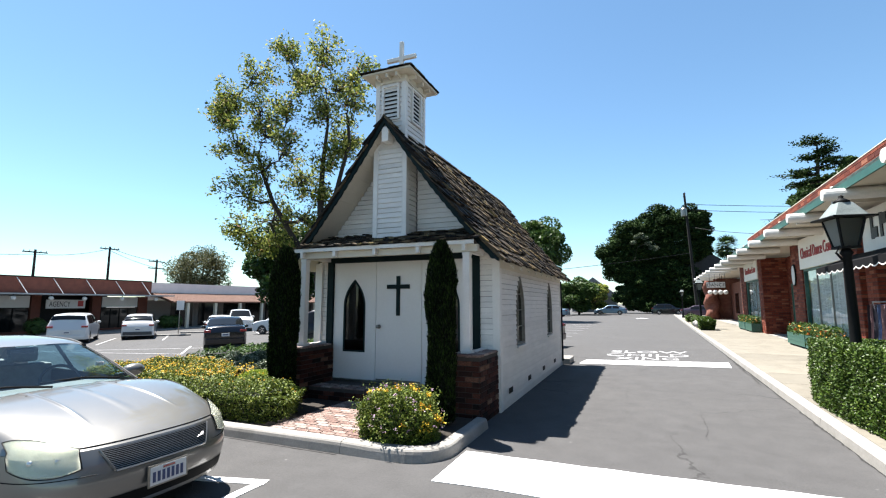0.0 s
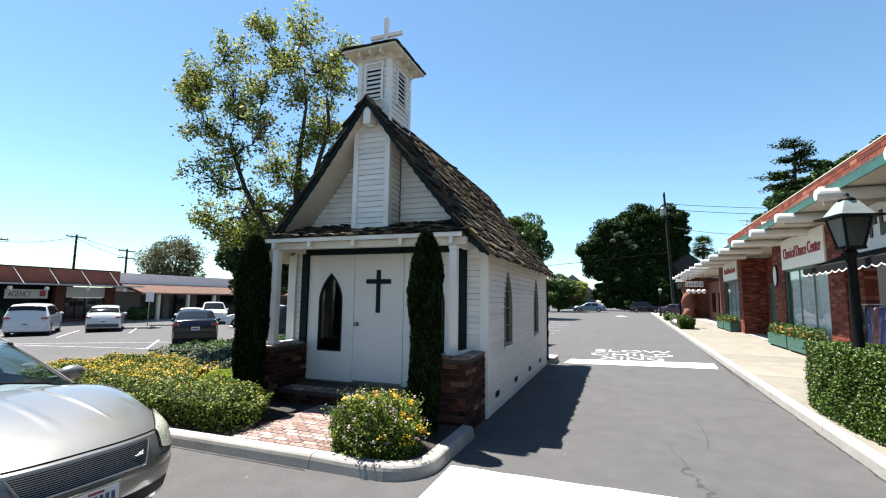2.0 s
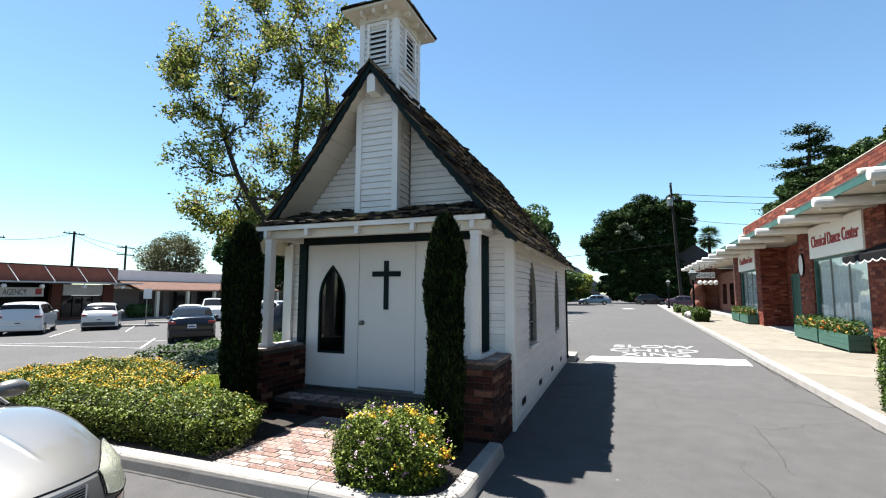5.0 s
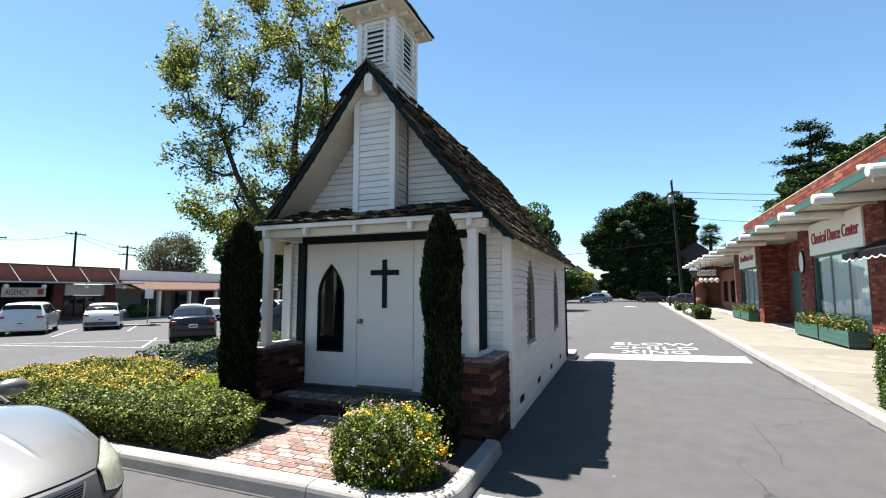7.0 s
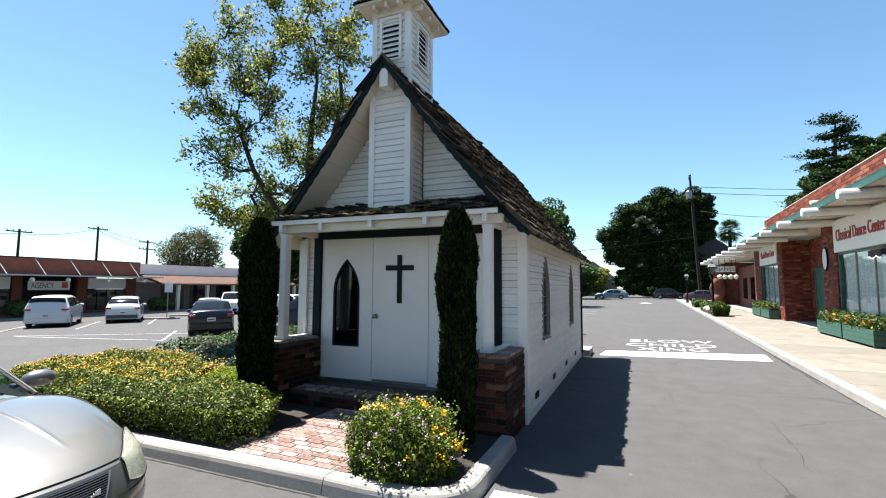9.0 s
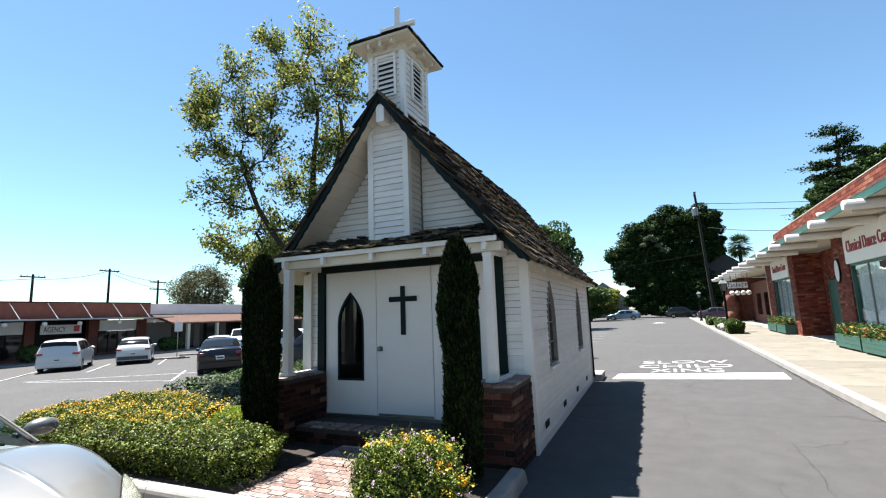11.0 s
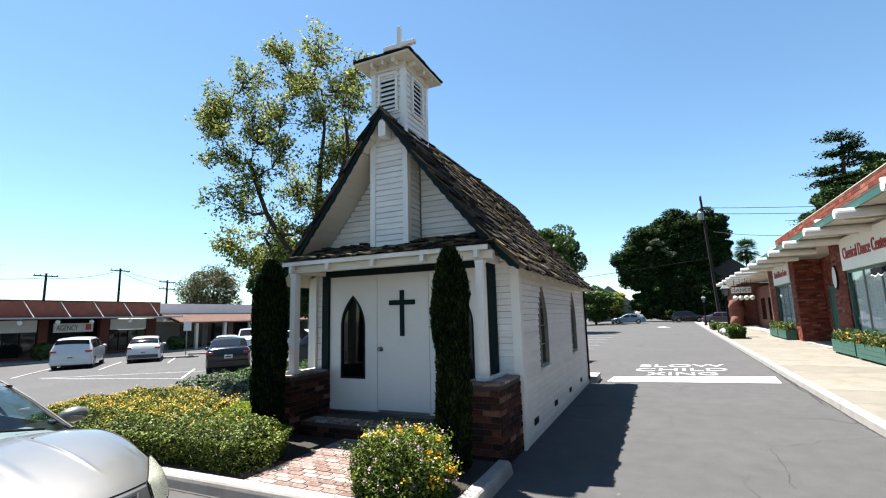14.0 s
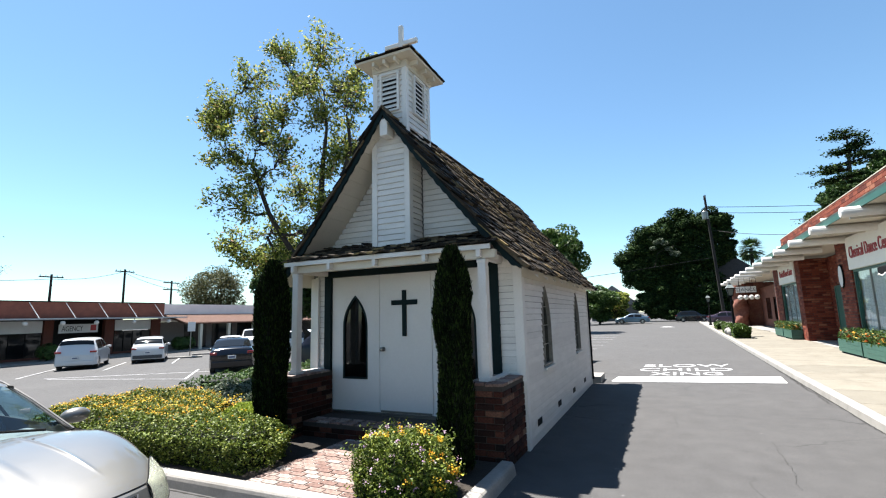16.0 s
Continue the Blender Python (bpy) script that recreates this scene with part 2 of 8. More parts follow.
TEAL = mat("green_paint", (0.0196, 0.0805, 0.0595), 0.5, var=0.15, scale=4, stain=0.2, stain_col=(0.07, 0.154, 0.126), sscale=2)
BLACK = mat("black_iron", (0.006, 0.0065, 0.007), 0.6, var=0.2, scale=8, spec=0.1)
# near-black colour stands for the shade in rooms, recesses and behind slats
DARK = mat("shaded_interior", (0.012, 0.012, 0.013), 0.8, var=0.2)
RUBBER = mat("rubber", (0.02, 0.02, 0.021), 0.8, var=0.15, scale=20)
CHROME = mat("chrome", (0.62, 0.63, 0.65), 0.18, metal=1.0, var=0.05)
PEWTER = mat("dull_metal", (0.24, 0.232, 0.216), 0.4, metal=1.0, var=0.1)
MORTAR = mat("mortar", (0.03528, 0.0294, 0.02499), 0.9, var=0.2, scale=20, bump=0.4, bscale=90)
BRICK = ramp_mat("brick", [(0.0, (0.006, 0.0035, 0.003)), (0.3, (0.022, 0.0065, 0.0045)), (0.65, (0.042, 0.012, 0.0075)), (0.9, (0.075, 0.027, 0.017)), (1.0, (0.17, 0.105, 0.07))], 0.85, "object", bump=0.5)
BRICKS = ramp_mat("brick_joined", [(0.0, (0.0756, 0.01836, 0.01296)), (0.4, (0.1404, 0.0324, 0.01944)), (0.8, (0.1944, 0.04968, 0.02808)), (1.0, (0.2484, 0.0972, 0.0594))], 0.85, "island", bump=0.4)
PAVER = ramp_mat("paving_brick", [(0.0, (0.125, 0.078, 0.066)), (0.35, (0.17, 0.115, 0.098)), (0.7, (0.20, 0.15, 0.132)), (1.0, (0.25, 0.21, 0.19))], 0.85, "object", bump=0.6)
SHAKES = [(0.0, (0.004, 0.003, 0.0024)), (0.35, (0.012, 0.009, 0.006)), (0.65, (0.038, 0.027, 0.017)), (0.88, (0.105, 0.078, 0.046)), (1.0, (0.20, 0.145, 0.058))]
SHAKE = ramp_mat("wood_shake", SHAKES, 0.85, "object", bump=0.7)
SHAKE_J = ramp_mat("wood_shake_joined", SHAKES, 0.85, "island", bump=0.7)
SOIL = mat("soil", (0.0175, 0.013, 0.009), 0.95, var=0.4, scale=14, bump=0.8, bscale=60)
BARK = mat("bark", (0.03, 0.0225, 0.017), 0.9, var=0.4, scale=9, stretch=(1, 1, 0.3), bump=0.8, bscale=40)
DARKGLASS = glass("dark_glass", (0.02, 0.022, 0.024), 0.04, 0.9)


def sheet_glass(name, col, gloss=0.05):
    """Thin glass: clear tinted straight through, with gloss by Fresnel."""
    m = bpy.data.materials.new(name)
    m.use_nodes = True
    n, l = m.node_tree.nodes, m.node_tree.links
    t, g, f, mx = n.new("ShaderNodeBsdfTransparent"), n.new("ShaderNodeBsdfGlossy"), n.new("ShaderNodeLayerWeight"), n.new("ShaderNodeMixShader")
    pw, ma = n.new("ShaderNodeMath"), n.new("ShaderNodeMath")
    t.inputs[0].default_value = (*col, 1)
    g.inputs["Roughness"].default_value = 0.02
    f.inputs["Blend"].default_value = 0.5
    pw.operation, ma.operation = "POWER", "MULTIPLY_ADD"
    pw.inputs[1].default_value, ma.inputs[1].default_value, ma.inputs[2].default_value = 4.5, 0.8, gloss
    l.new(f.outputs["Facing"], pw.inputs[0])
    l.new(pw.outputs[0], ma.inputs[0])
    l.new(ma.outputs[0], mx.inputs[0])
    l.new(t.outputs[0], mx.inputs[1])
    l.new(g.outputs[0], mx.inputs[2])
    l.new(mx.outputs[0], n["Material Output"].inputs[0])
    return m


def crack_up(m):
    """Sparse fine cracks and pale specks over an asphalt material."""
    n, l = m.node_tree.nodes, m.node_tree.links
    base = n["Principled BSDF"].inputs["Base Color"]
    src = base.links[0].from_socket
    tc = n.new("ShaderNodeTexCoord")
    wob, mask, vo, sp = n.new("ShaderNodeTexNoise"), n.new("ShaderNodeTexNoise"), n.new("ShaderNodeTexVoronoi"), n.new("ShaderNodeTexVoronoi")
    wob.inputs["Scale"].default_value, wob.inputs["Detail"].default_value = 1.1, 6.0
    mask.inputs["Scale"].default_value, mask.inputs["Detail"].default_value = 0.23, 2.0
    vo.feature = "DISTANCE_TO_EDGE"
    vo.inputs["Scale"].default_value = 0.30
    sp.inputs["Scale"].default_value = 2.6
    push = n.new("ShaderNodeVectorMath")
    push.operation = "MULTIPLY_ADD"
    push.inputs[1].default_value = (1.1, 1.1, 0.0)
    l.new(tc.outputs["Object"], wob.inputs["Vector"])
    l.new(tc.outputs["Object"], mask.inputs["Vector"])
    l.new(wob.outputs["Color"], push.inputs[0])
    l.new(tc.outputs["Object"], push.inputs[2])
    l.new(push.outputs[0], vo.inputs["Vector"])
    l.new(tc.outputs["Object"], sp.inputs["Vector"])
    edge, gate, depth, speck = (n.new("ShaderNodeMapRange") for _ in range(4))
    for nd, f0, f1, t0, t1 in ((edge, 0.0015, 0.004, 1.0, 0.0), (gate, 0.47, 0.55, 0.0, 0.6), (depth, 0.0, 1.0, 1.0, 0.25), (speck, 0.015, 0.05, 2.6, 1.0)):
        nd.inputs["From Min"].default_value, nd.inputs["From Max"].default_value = f0, f1
        nd.inputs["To Min"].default_value, nd.inputs["To Max"].default_value = t0, t1
    l.new(vo.outputs["Distance"], edge.inputs["Value"])
    l.new(mask.outputs[0], gate.inputs["Value"])
    l.new(sp.outputs["Distance"], speck.inputs["Value"])
    mul, tot, sc = n.new("ShaderNodeMath"), n.new("ShaderNodeMath"), n.new("ShaderNodeVectorMath")
    mul.operation, tot.operation, sc.operation = "MULTIPLY", "MULTIPLY", "SCALE"
    l.new(edge.outputs[0], mul.inputs[0])
    l.new(gate.outputs[0], mul.inputs[1])
    l.new(mul.outputs[0], depth.inputs["Value"])
    l.new(depth.outputs[0], tot.inputs[0])
    l.new(speck.outputs[0], tot.inputs[1])
    l.new(src, sc.inputs[0])
    l.new(tot.outputs[0], sc.inputs["Scale"])
    l.new(sc.outputs[0], base)


crack_up(ASPHALT)
CRACK = mat("crack_dirt", (0.012, 0.011, 0.010), 0.95, var=0.3, scale=20)
CLEAR = sheet_glass("car_glass", (0.52, 0.70, 0.76), 0.07)
SHOPGLASS = sheet_glass("shop_glass", (0.95, 0.97, 0.97))
TINT = mat("tinted_car_glass", (0.008, 0.009, 0.01), 0.06, var=0.1, spec=0.25)

# ---------------------------------------------------------------- ground
def ground_z(x):
    """The car park falls gently away to the west of the chapel."""
    if x > -9:
        return 0.0
    if x > -19:
        return -0.40 * (-9 - x) / 10
    if x > -32:
        return -0.40 - 0.28 * (-19 - x) / 13
    return -0.68


XS = [-900, -300, -120, -60, -40, -32, -28, -24, -19, -16, -14, -12, -10, -9, -7, -4, 0, 6, 20, 60, 300, 900]
YS = [-300, -60, -20, 0, 10, 20, 40, 80, 160, 500, 1500]
ground = part("ground", grid(bmesh.new(), lambda x, y: (x, y, ground_z(x)), XS, YS), ASPHALT)
tagged(ground, "worn dark grey asphalt of a car park", "ground", kind="structure")


def marking(pts, name="road_marking", label="white painted line on the asphalt"):
    """A painted polygon of some millimetres' thickness on the ground."""
    bm = bmesh.new()
    lo = [bm.verts.new((x, y, ground_z(x) + 0.001)) for x, y in pts]
    hi = [bm.verts.new((x, y, ground_z(x) + 0.006)) for x, y in pts]
    bm.faces.new(hi)
    for i in range(len(pts)):
        j = (i + 1) % len(pts)
        bm.faces.new((lo[i], lo[j], hi[j], hi[i]))
    return tagged(part(name, bm, PAINT_ROAD), label, "road marking", kind="structure")


def line(a, b, w=0.1, worn=False):
    d = (Vector(b) - Vector(a)).normalized()
    n = Vector((-d.y, d.x)) * w / 2
    ob = marking([tuple(Vector(a) + n), tuple(Vector(a) - n), tuple(Vector(b) - n), tuple(Vector(b) + n)])
    if worn:
        ob.data.materials[0] = PAINT_WORN


# wide stop bar in front of the chapel, its edge a little uneven
edge = [(-3.01 + 3.62 * k / 14, 7.055 + 0.10 * (k / 14) ** 2 + 0.010 * math.sin(k * 2.3)) for k in range(15)]
back = [(0.62 - 3.63 * k / 14, 6.22 - 0.12 * k / 14 + 0.012 * math.sin(k * 1.7)) for k in range(15)]
marking(edge + back, label="broad white painted bar on the asphalt, scuffed")
for sx, sy, sa, n in ((-1.49, 6.71, 0.075, 9), (-1.36, 6.73, 0.04, 7), (-1.05, 6.67, 0.035, 7)):
    bm = bmesh.new()
    bm.faces.new([bm.verts.new((sx + sa * (0.8 + 0.35 * math.sin(3.1 * k)) * math.cos(k * math.tau / n), sy + 0.6 * sa * (0.8 + 0.3 * math.cos(2.3 * k)) * math.sin(k * math.tau / n), 0.0095)) for k in range(n)])
    tagged(part("paint_scuff", bm, PAINT_WORN), "grey scuff worn into the painted bar", "scuff", "scuffs in the paint", kind="structure")
# bar before the lettering further on
marking([(-2.76, 15.6), (-2.66, 16.55), (1.16, 17.4), (1.05, 16.2)], label="broad white painted bar on the asphalt")
LEAN = Matrix(((0.974, 0.03, 0, 0), (0.225, 1, 0, 0), (0, 0, 1, 0), (0, 0, 0, 1)))
for text, x, y, size, wide in (("XING", -0.97, 17.22, 1.02, 1.85), ("CHILD", -0.96, 18.22, 1.02, 2.52), ("SLOW", -0.90, 19.32, 1.06, 2.50)):
    t = words("road_lettering", text, size, PAINT_WORN, None, Matrix.Translation((x, y, 0.003)) @ LEAN, 0.002, width=wide, bold=0.004)
    tagged(t, "worn white lettering painted on the asphalt", "road marking", kind="structure")


def crack(a, b, w, seed, wig=0.05, n=40):
    """A ragged open crack, a few millimetres over the ground."""
    rr = random.Random(seed)
    a, b = Vector(a), Vector(b)
    d = (b - a).normalized()
    side = Vector((-d.y, d.x))
    bm = bmesh.new()
    off, left, right = 0.0, [], []
    for k in range(n + 1):
        off = off * 0.8 + rr.uniform(-wig, wig)
        p = a.lerp(b, k / n) + side * off
        h = w * rr.uniform(0.25, 1.0) * (0.2 if k in (0, n) else 1.0)
        left.append(bm.verts.new((*(p + side * h), 0.004)))
        right.append(bm.verts.new((*(p - side * h), 0.004)))
    for k in range(n):
        bm.faces.new((left[k], right[k], right[k + 1], left[k + 1]))
    tagged(part("road_crack", bm, CRACK), "ragged dark crack in the asphalt", "crack", "cracks in the asphalt", kind="structure")


crack((0.0, 11.98), (0.95, 12.27), 0.004, 1, 0.006)
crack((-0.30, 10.4), (-0.38, 8.6), 0.0025, 2, 0.012, 60)
for k, (a, b) in enumerate(((2.0, 9.0), (9.0, 13.0), (13.0, 19.5), (19.5, 34.0))):
    crack((1.03 + 0.033 * (a - 8), a), (1.03 + 0.033 * (b - 8), b), (0.012, 0.018, 0.032, 0.02)[k], 6 + k, 0.010, 130)
crack((0.98 + 0.033 * 6, 13.5), (0.99 + 0.033 * 9, 17.2), 0.02, 15, 0.02, 70)
crack((-4.3, 6.36), (-9.0, 6.36), 0.012, 9, 0.004, 80)
# bay lines round the silver car
line((-4.43, 5.44), (-9.0, 4.26), 0.115)
line((-4.475, 5.40), (-4.50, 2.6), 0.10)
# herringbone bays to the west
line((-18.45, 15.2), (-22.2, 18.6), 0.09, True)
line((-18.45, 15.2), (-27.0, 14.6), 0.09, True)
line((-27.5, 14.7), (-20.0, 18.0), 0.09, True)
for k in range(6):
    line((-29.5 + 0.4 * k, 14.5 + 3.6 * k), (-34.5 + 0.4 * k, 18.6 + 3.6 * k), 0.09, True)
# stalls beyond the chapel
for k in range(6):
    line((-4.4, 26.5 + 2.7 * k), (-9.4, 27.6 + 2.7 * k), 0.08, True)
marking([(-1.6, 58.0), (-0.2, 58.0), (-0.9, 60.0)])


# ---------------------------------------------------------------- planted island with its kerb
def kerb_piece(pts, w=0.18, h=0.132):
    """A stretch of rounded kerb; pts run along its outer edge, the inside to the left."""
    bm = bmesh.new()
    prof = [(0.0, 0.0), (0.014, 0.62 * h), (0.024, 0.84 * h), (0.040, 0.96 * h), (0.060, h), (w - 0.02, h + 0.004), (w, h - 0.015), (w, 0.0)]
    rings = []
    for i, p in enumerate(pts):
        a, b = Vector(pts[max(i - 1, 0)]), Vector(pts[min(i + 1, len(pts) - 1)])
        d = (b - a).normalized()
        n = Vector((-d.y, d.x))
        rings.append([bm.verts.new((p[0] + n.x * o, p[1] + n.y * o, ground_z(p[0]) + z + 0.004 * math.sin(7 * p[0] + 5 * p[1]))) for o, z in prof])
    for a, b in zip(rings, rings[1:]):
        for k in range(len(prof)):
            j = (k + 1) % len(prof)
            bm.faces.new((a[k], b[k], b[j], a[j]))
    bm.faces.new(rings[0]), bm.faces.new(rings[-1][::-1])
    return bm


island = thing("kerb", (-6.5, 6.4, 0), "worn white-grey concrete kerb round the planted chapel island", "kerb", kind="structure")
corner = [(-3.57 + 0.50 * math.sin(a), 6.90 - 0.50 * math.cos(a)) for a in [k * math.pi / 16 for k in range(9)]]
runs = [[(-11.4, 6.40), (-10.3, 6.40), (-9.05, 6.40)], [(-9.042, 6.40), (-7.8, 6.40), (-6.56, 6.40)], [(-6.552, 6.40), (-5.4, 6.40), (-4.3, 6.40)],
        [(-4.292, 6.40), (-3.9, 6.40), (-3.7, 6.40)] + corner[1:] + [(-3.07, 7.1)], [(-3.07, 7.107), (-3.07, 7.6), (-3.07, 8.09)],
        [(-12.2, 15.5), (-12.2, 11.0), (-12.2, 7.4), (-11.9, 6.7), (-11.41, 6.41)]]
for pts in runs:
    part("kerb_stone", kerb_piece(pts), CONCRETE, island)
bm = bmesh.new()
prism(bm, [(-12.05, 7.4), (-11.3, 6.52), (-3.62, 6.52), (-3.28, 6.75), (-3.2, 7.0), (-3.2, 9.0), (-6.74, 9.0), (-6.74, 15.4), (-12.05, 15.4)], "z", -0.2, 0.105)
bed = part("planting_bed", bm, SOIL)
tagged(bed, "dark bare soil of the planted island", "soil", kind="structure")

# brick path to the door
path = tagged(part("garden_path", boxed(-5.50, -4.12, 6.575, 8.28, 0.08, 0.130), mat("path_mortar", (0.30, 0.27, 0.25), 0.9, var=0.2, scale=9, bump=0.4, bscale=90, stain=0.4, stain_col=(0.13, 0.10, 0.085), sscale=3)), "sunlit worn pink brick path with pale mortar", "path", kind="structure")
pv = {}
r = random.Random(3)
row, y = 0, 6.58
while y < 8.2:
    x = -5.5 - (0.098 if row % 2 else 0.0)
    while x < -4.14:
        a, b = max(x, -5.495), min(x + 0.180, -4.125)
        if b - a > 0.05:
            k = round(b - a, 3)
            if k not in pv:
                pv[k] = bpy.data.meshes.new("brick")
                bm = boxed(-k / 2, k / 2, -0.0415, 0.0415, -0.02, 0.014, bevel=0.006)
                bm.to_mesh(pv[k])
                bm.free()
            ob = link("brick", pv[k], PAVER, path)
            ob.matrix_basis = pose((a + b) / 2, y + 0.05, 0.123 + r.uniform(-0.003, 0.003), r.uniform(-0.8, 0.8), r.uniform(-0.8, 0.8), r.uniform(-1, 1))
        x += 0.196
    y += 0.096
    row += 1

# ---------------------------------------------------------------- chapel
XL, XR, XC, YF, YB = -6.76, -3.18, -4.97, 9.03, 15.10
RAKE, REAR = 8.40, 15.55
PROFILE = [(0.0, 4.88), (0.45, 4.25), (0.88, 3.67), (1.5, 2.91), (1.98, 2.37)]


def roof_z(d):
    """Height of the bell-cast roof at d metres from its ridge line."""
    d = abs(d)
    for (a, za), (b, zb) in zip(PROFILE, PROFILE[1:]):
        if d <= b:
            return za + (zb - za) * (d - a) / (b - a)
    return zb - (d - b) * 1.1


def rake_x(z):
    """Distance from the ridge line at which the roof's underside is at height z."""
    lo, hi = 0.0, 2.2
    for _ in range(30):
        mid = (lo + hi) / 2
        lo, hi = (mid, hi) if roof_z(mid) - 0.10 > z else (lo, mid)
    return lo


chapel = thing("chapel", (XC, 12, 0), "small white clapboard chapel with steep shake roof and bell tower", "chapel")
LAP = 0.087
# wall core darkened so clapboard gaps read as lines of shadow and dirt
SHEATH = mat("gap_shadow_sheathing", (0.14, 0.13, 0.12), 0.9, var=0.3, scale=8)


BOARDS = random.Random(17)


def lap_board(a, b, z, along, face, out, h=LAP):
    """One clapboard from a to b at height z, thicker at its foot. along x or y, its back on the plane face, turned to out (+1, -1)."""
    bm = bmesh.new()
    e, f = BOARDS.uniform(-0.003, 0.002), BOARDS.uniform(-0.002, 0.003)
    t0, t1 = (0.023 + f) * out, (0.009 + f) * out
    sec = [(face, z + 0.001 + e), (face + t0, z + 0.001 + e), (face + t0, z + 0.010), (face + t1, z + h - 0.004), (face, z + h - 0.004)]
    if along == "x":
        return prism(bm, sec, "x", a, b)
    return prism(bm, [(p[0], p[1]) for p in sec], "y", a, b)


def clad(wall, spans, along, face, out, z0, z1, skip=()):
    """Rows of clapboards between z0 and z1. spans(z) gives (a, b); skip: functions z -> (a, b) of openings."""
    z = z0
    while z < z1 - 0.02:
        zm, h = z + LAP / 2, min(LAP, z1 - z)
        ab = spans(z)
        if ab and ab[1] - ab[0] > 0.03:
            cuts = sorted(c for c in (s(zm) for s in skip) if c)
            a = ab[0]
            for c0, c1 in cuts + [(ab[1], ab[1])]:
                if min(c0, ab[1]) - a > 0.02:
                    part("clapboard", lap_board(a, min(c0, ab[1]), z, along, face, out, h), SIDING, wall)
                a = max(a, c1)
        z += LAP


# side walls: a core round the window holes, clapboards outside
SIDE_WIN = [10.42, 13.42]
WW, WZ0, WZS, WZA = 0.62, 0.94, 1.52, 2.21


def side_wall(x, out):
    bm = bmesh.new()
    a, b = (x - 0.1, x) if out > 0 else (x, x + 0.1)
    ys = [YF + 0.1, SIDE_WIN[0] - 0.3, SIDE_WIN[0] + 0.3, SIDE_WIN[1] - 0.3, SIDE_WIN[1] + 0.3, YB]
    for i in (0, 2, 4):
        box(bm, a, b, ys[i], ys[i + 1], 0.0, 2.40)
    for i in (1, 3):
        box(bm, a, b, ys[i], ys[i + 1], 0.0, WZ0)
        box(bm, a, b, ys[i], ys[i + 1], WZA, 2.40)
    w = part("side_wall", bm, SHEATH, chapel)
    skip = []
    for yc in SIDE_WIN:
        def hole(z, yc=yc):
            if not WZ0 - 0.03 < z < WZA:
                return None
            k = 1.0 if z < WZS else max(0.0, 1 - ((z - WZS) / (WZA - WZS)) ** 2.2)
            return yc - WW / 2 * k - 0.01, yc + WW / 2 * k + 0.01
        skip.append(hole)
    clad(w, lambda z: (YF + 0.10, YB - 0.09), "y", x, out, 0.10, 2.36, skip)
    part("skirt_board", boxed(min(x, x + 0.024 * out), max(x, x + 0.024 * out), YF, YB, 0.0, 0.10), SIDING, w)
    if out > 0:
        for i, yv in enumerate((9.62, 11.05, 12.5, 13.95)):
            v = part("vent", boxed(x + 0.024, x + 0.030, yv - 0.12, yv + 0.12, 0.20, 0.29), BLACK, w, "dark foundation vent")
    for yc in SIDE_WIN:
        win = part("window", prism(bmesh.new(), arch(yc, WW - 0.05, WZ0 + 0.03, WZS, WZA - 0.03), "x", x - 0.035 * out, x - 0.028 * out), DARKGLASS, w, "pointed leaded window of dark glass")
        bm = bmesh.new()
        o, i_ = arch(yc, WW, WZ0, WZS, WZA), arch(yc, WW - 0.07, WZ0 + 0.035, WZS, WZA - 0.055)
        for k in range(len(o) - 1):
            for (p, q, s, t) in ((o[k], o[k + 1], i_[k + 1], i_[k]),):
                prism(bm, [p, q, s, t], "x", x - 0.05 * out, x + 0.028 * out)
        prism(bm, [o[0], i_[0], i_[-1], o[-1]], "x", x - 0.05 * out, x + 0.028 * out)
        part("window_frame", bm, mat("weathered_frame", (0.20, 0.185, 0.155), 0.8, var=0.3, scale=9, stain=0.5, stain_col=(0.1, 0.09, 0.07), sscale=6), win)
        part("window_sill", boxed(min(x, x + 0.06 * out), max(x, x + 0.06 * out), yc - WW / 2 - 0.04, yc + WW / 2 + 0.04, WZ0 - 0.05, WZ0 - 0.012), WHITE, win)
        bm = bmesh.new()
        for dz in (0.32, 0.62, 0.92):
            box(bm, x - 0.027 * out - 0.004, x - 0.027 * out + 0.004, yc - WW / 2 + 0.03, yc + WW / 2 - 0.03, WZ0 + dz, WZ0 + dz + 0.012)
        box(bm, x - 0.027 * out - 0.005, x - 0.027 * out + 0.005, yc - 0.006, yc + 0.006, WZ0 + 0.03, WZA - 0.06)
        part("leading", bm, PEWTER, win)
    return w


side_wall(XR, 1)
side_wall(XL, -1)
# far gable wall
bm = bmesh.new()
prism(bm, [(XL, 0), (XR, 0), (XR, 2.38)] + [(XC + d, roof_z(d) - 0.09) for d in (1.5, 0.88, 0.45, 0.0, -0.45, -0.88, -1.5)] + [(XL, 2.38)], "y", YB, YB + 0.1)
part("back_wall", bm, SIDING, chapel)
for x0, x1 in ((XR - 0.09, XR + 0.032), (XL - 0.032, XL + 0.09)):
    part("corner_board", boxed(x0, x1, YB - 0.088, YB + 0.035, 0.0, 2.34), WHITE, chapel)
    part("corner_board", boxed(x0, x1, YF - 0.032, YF + 0.098, 0.0, 2.44), WHITE, chapel)

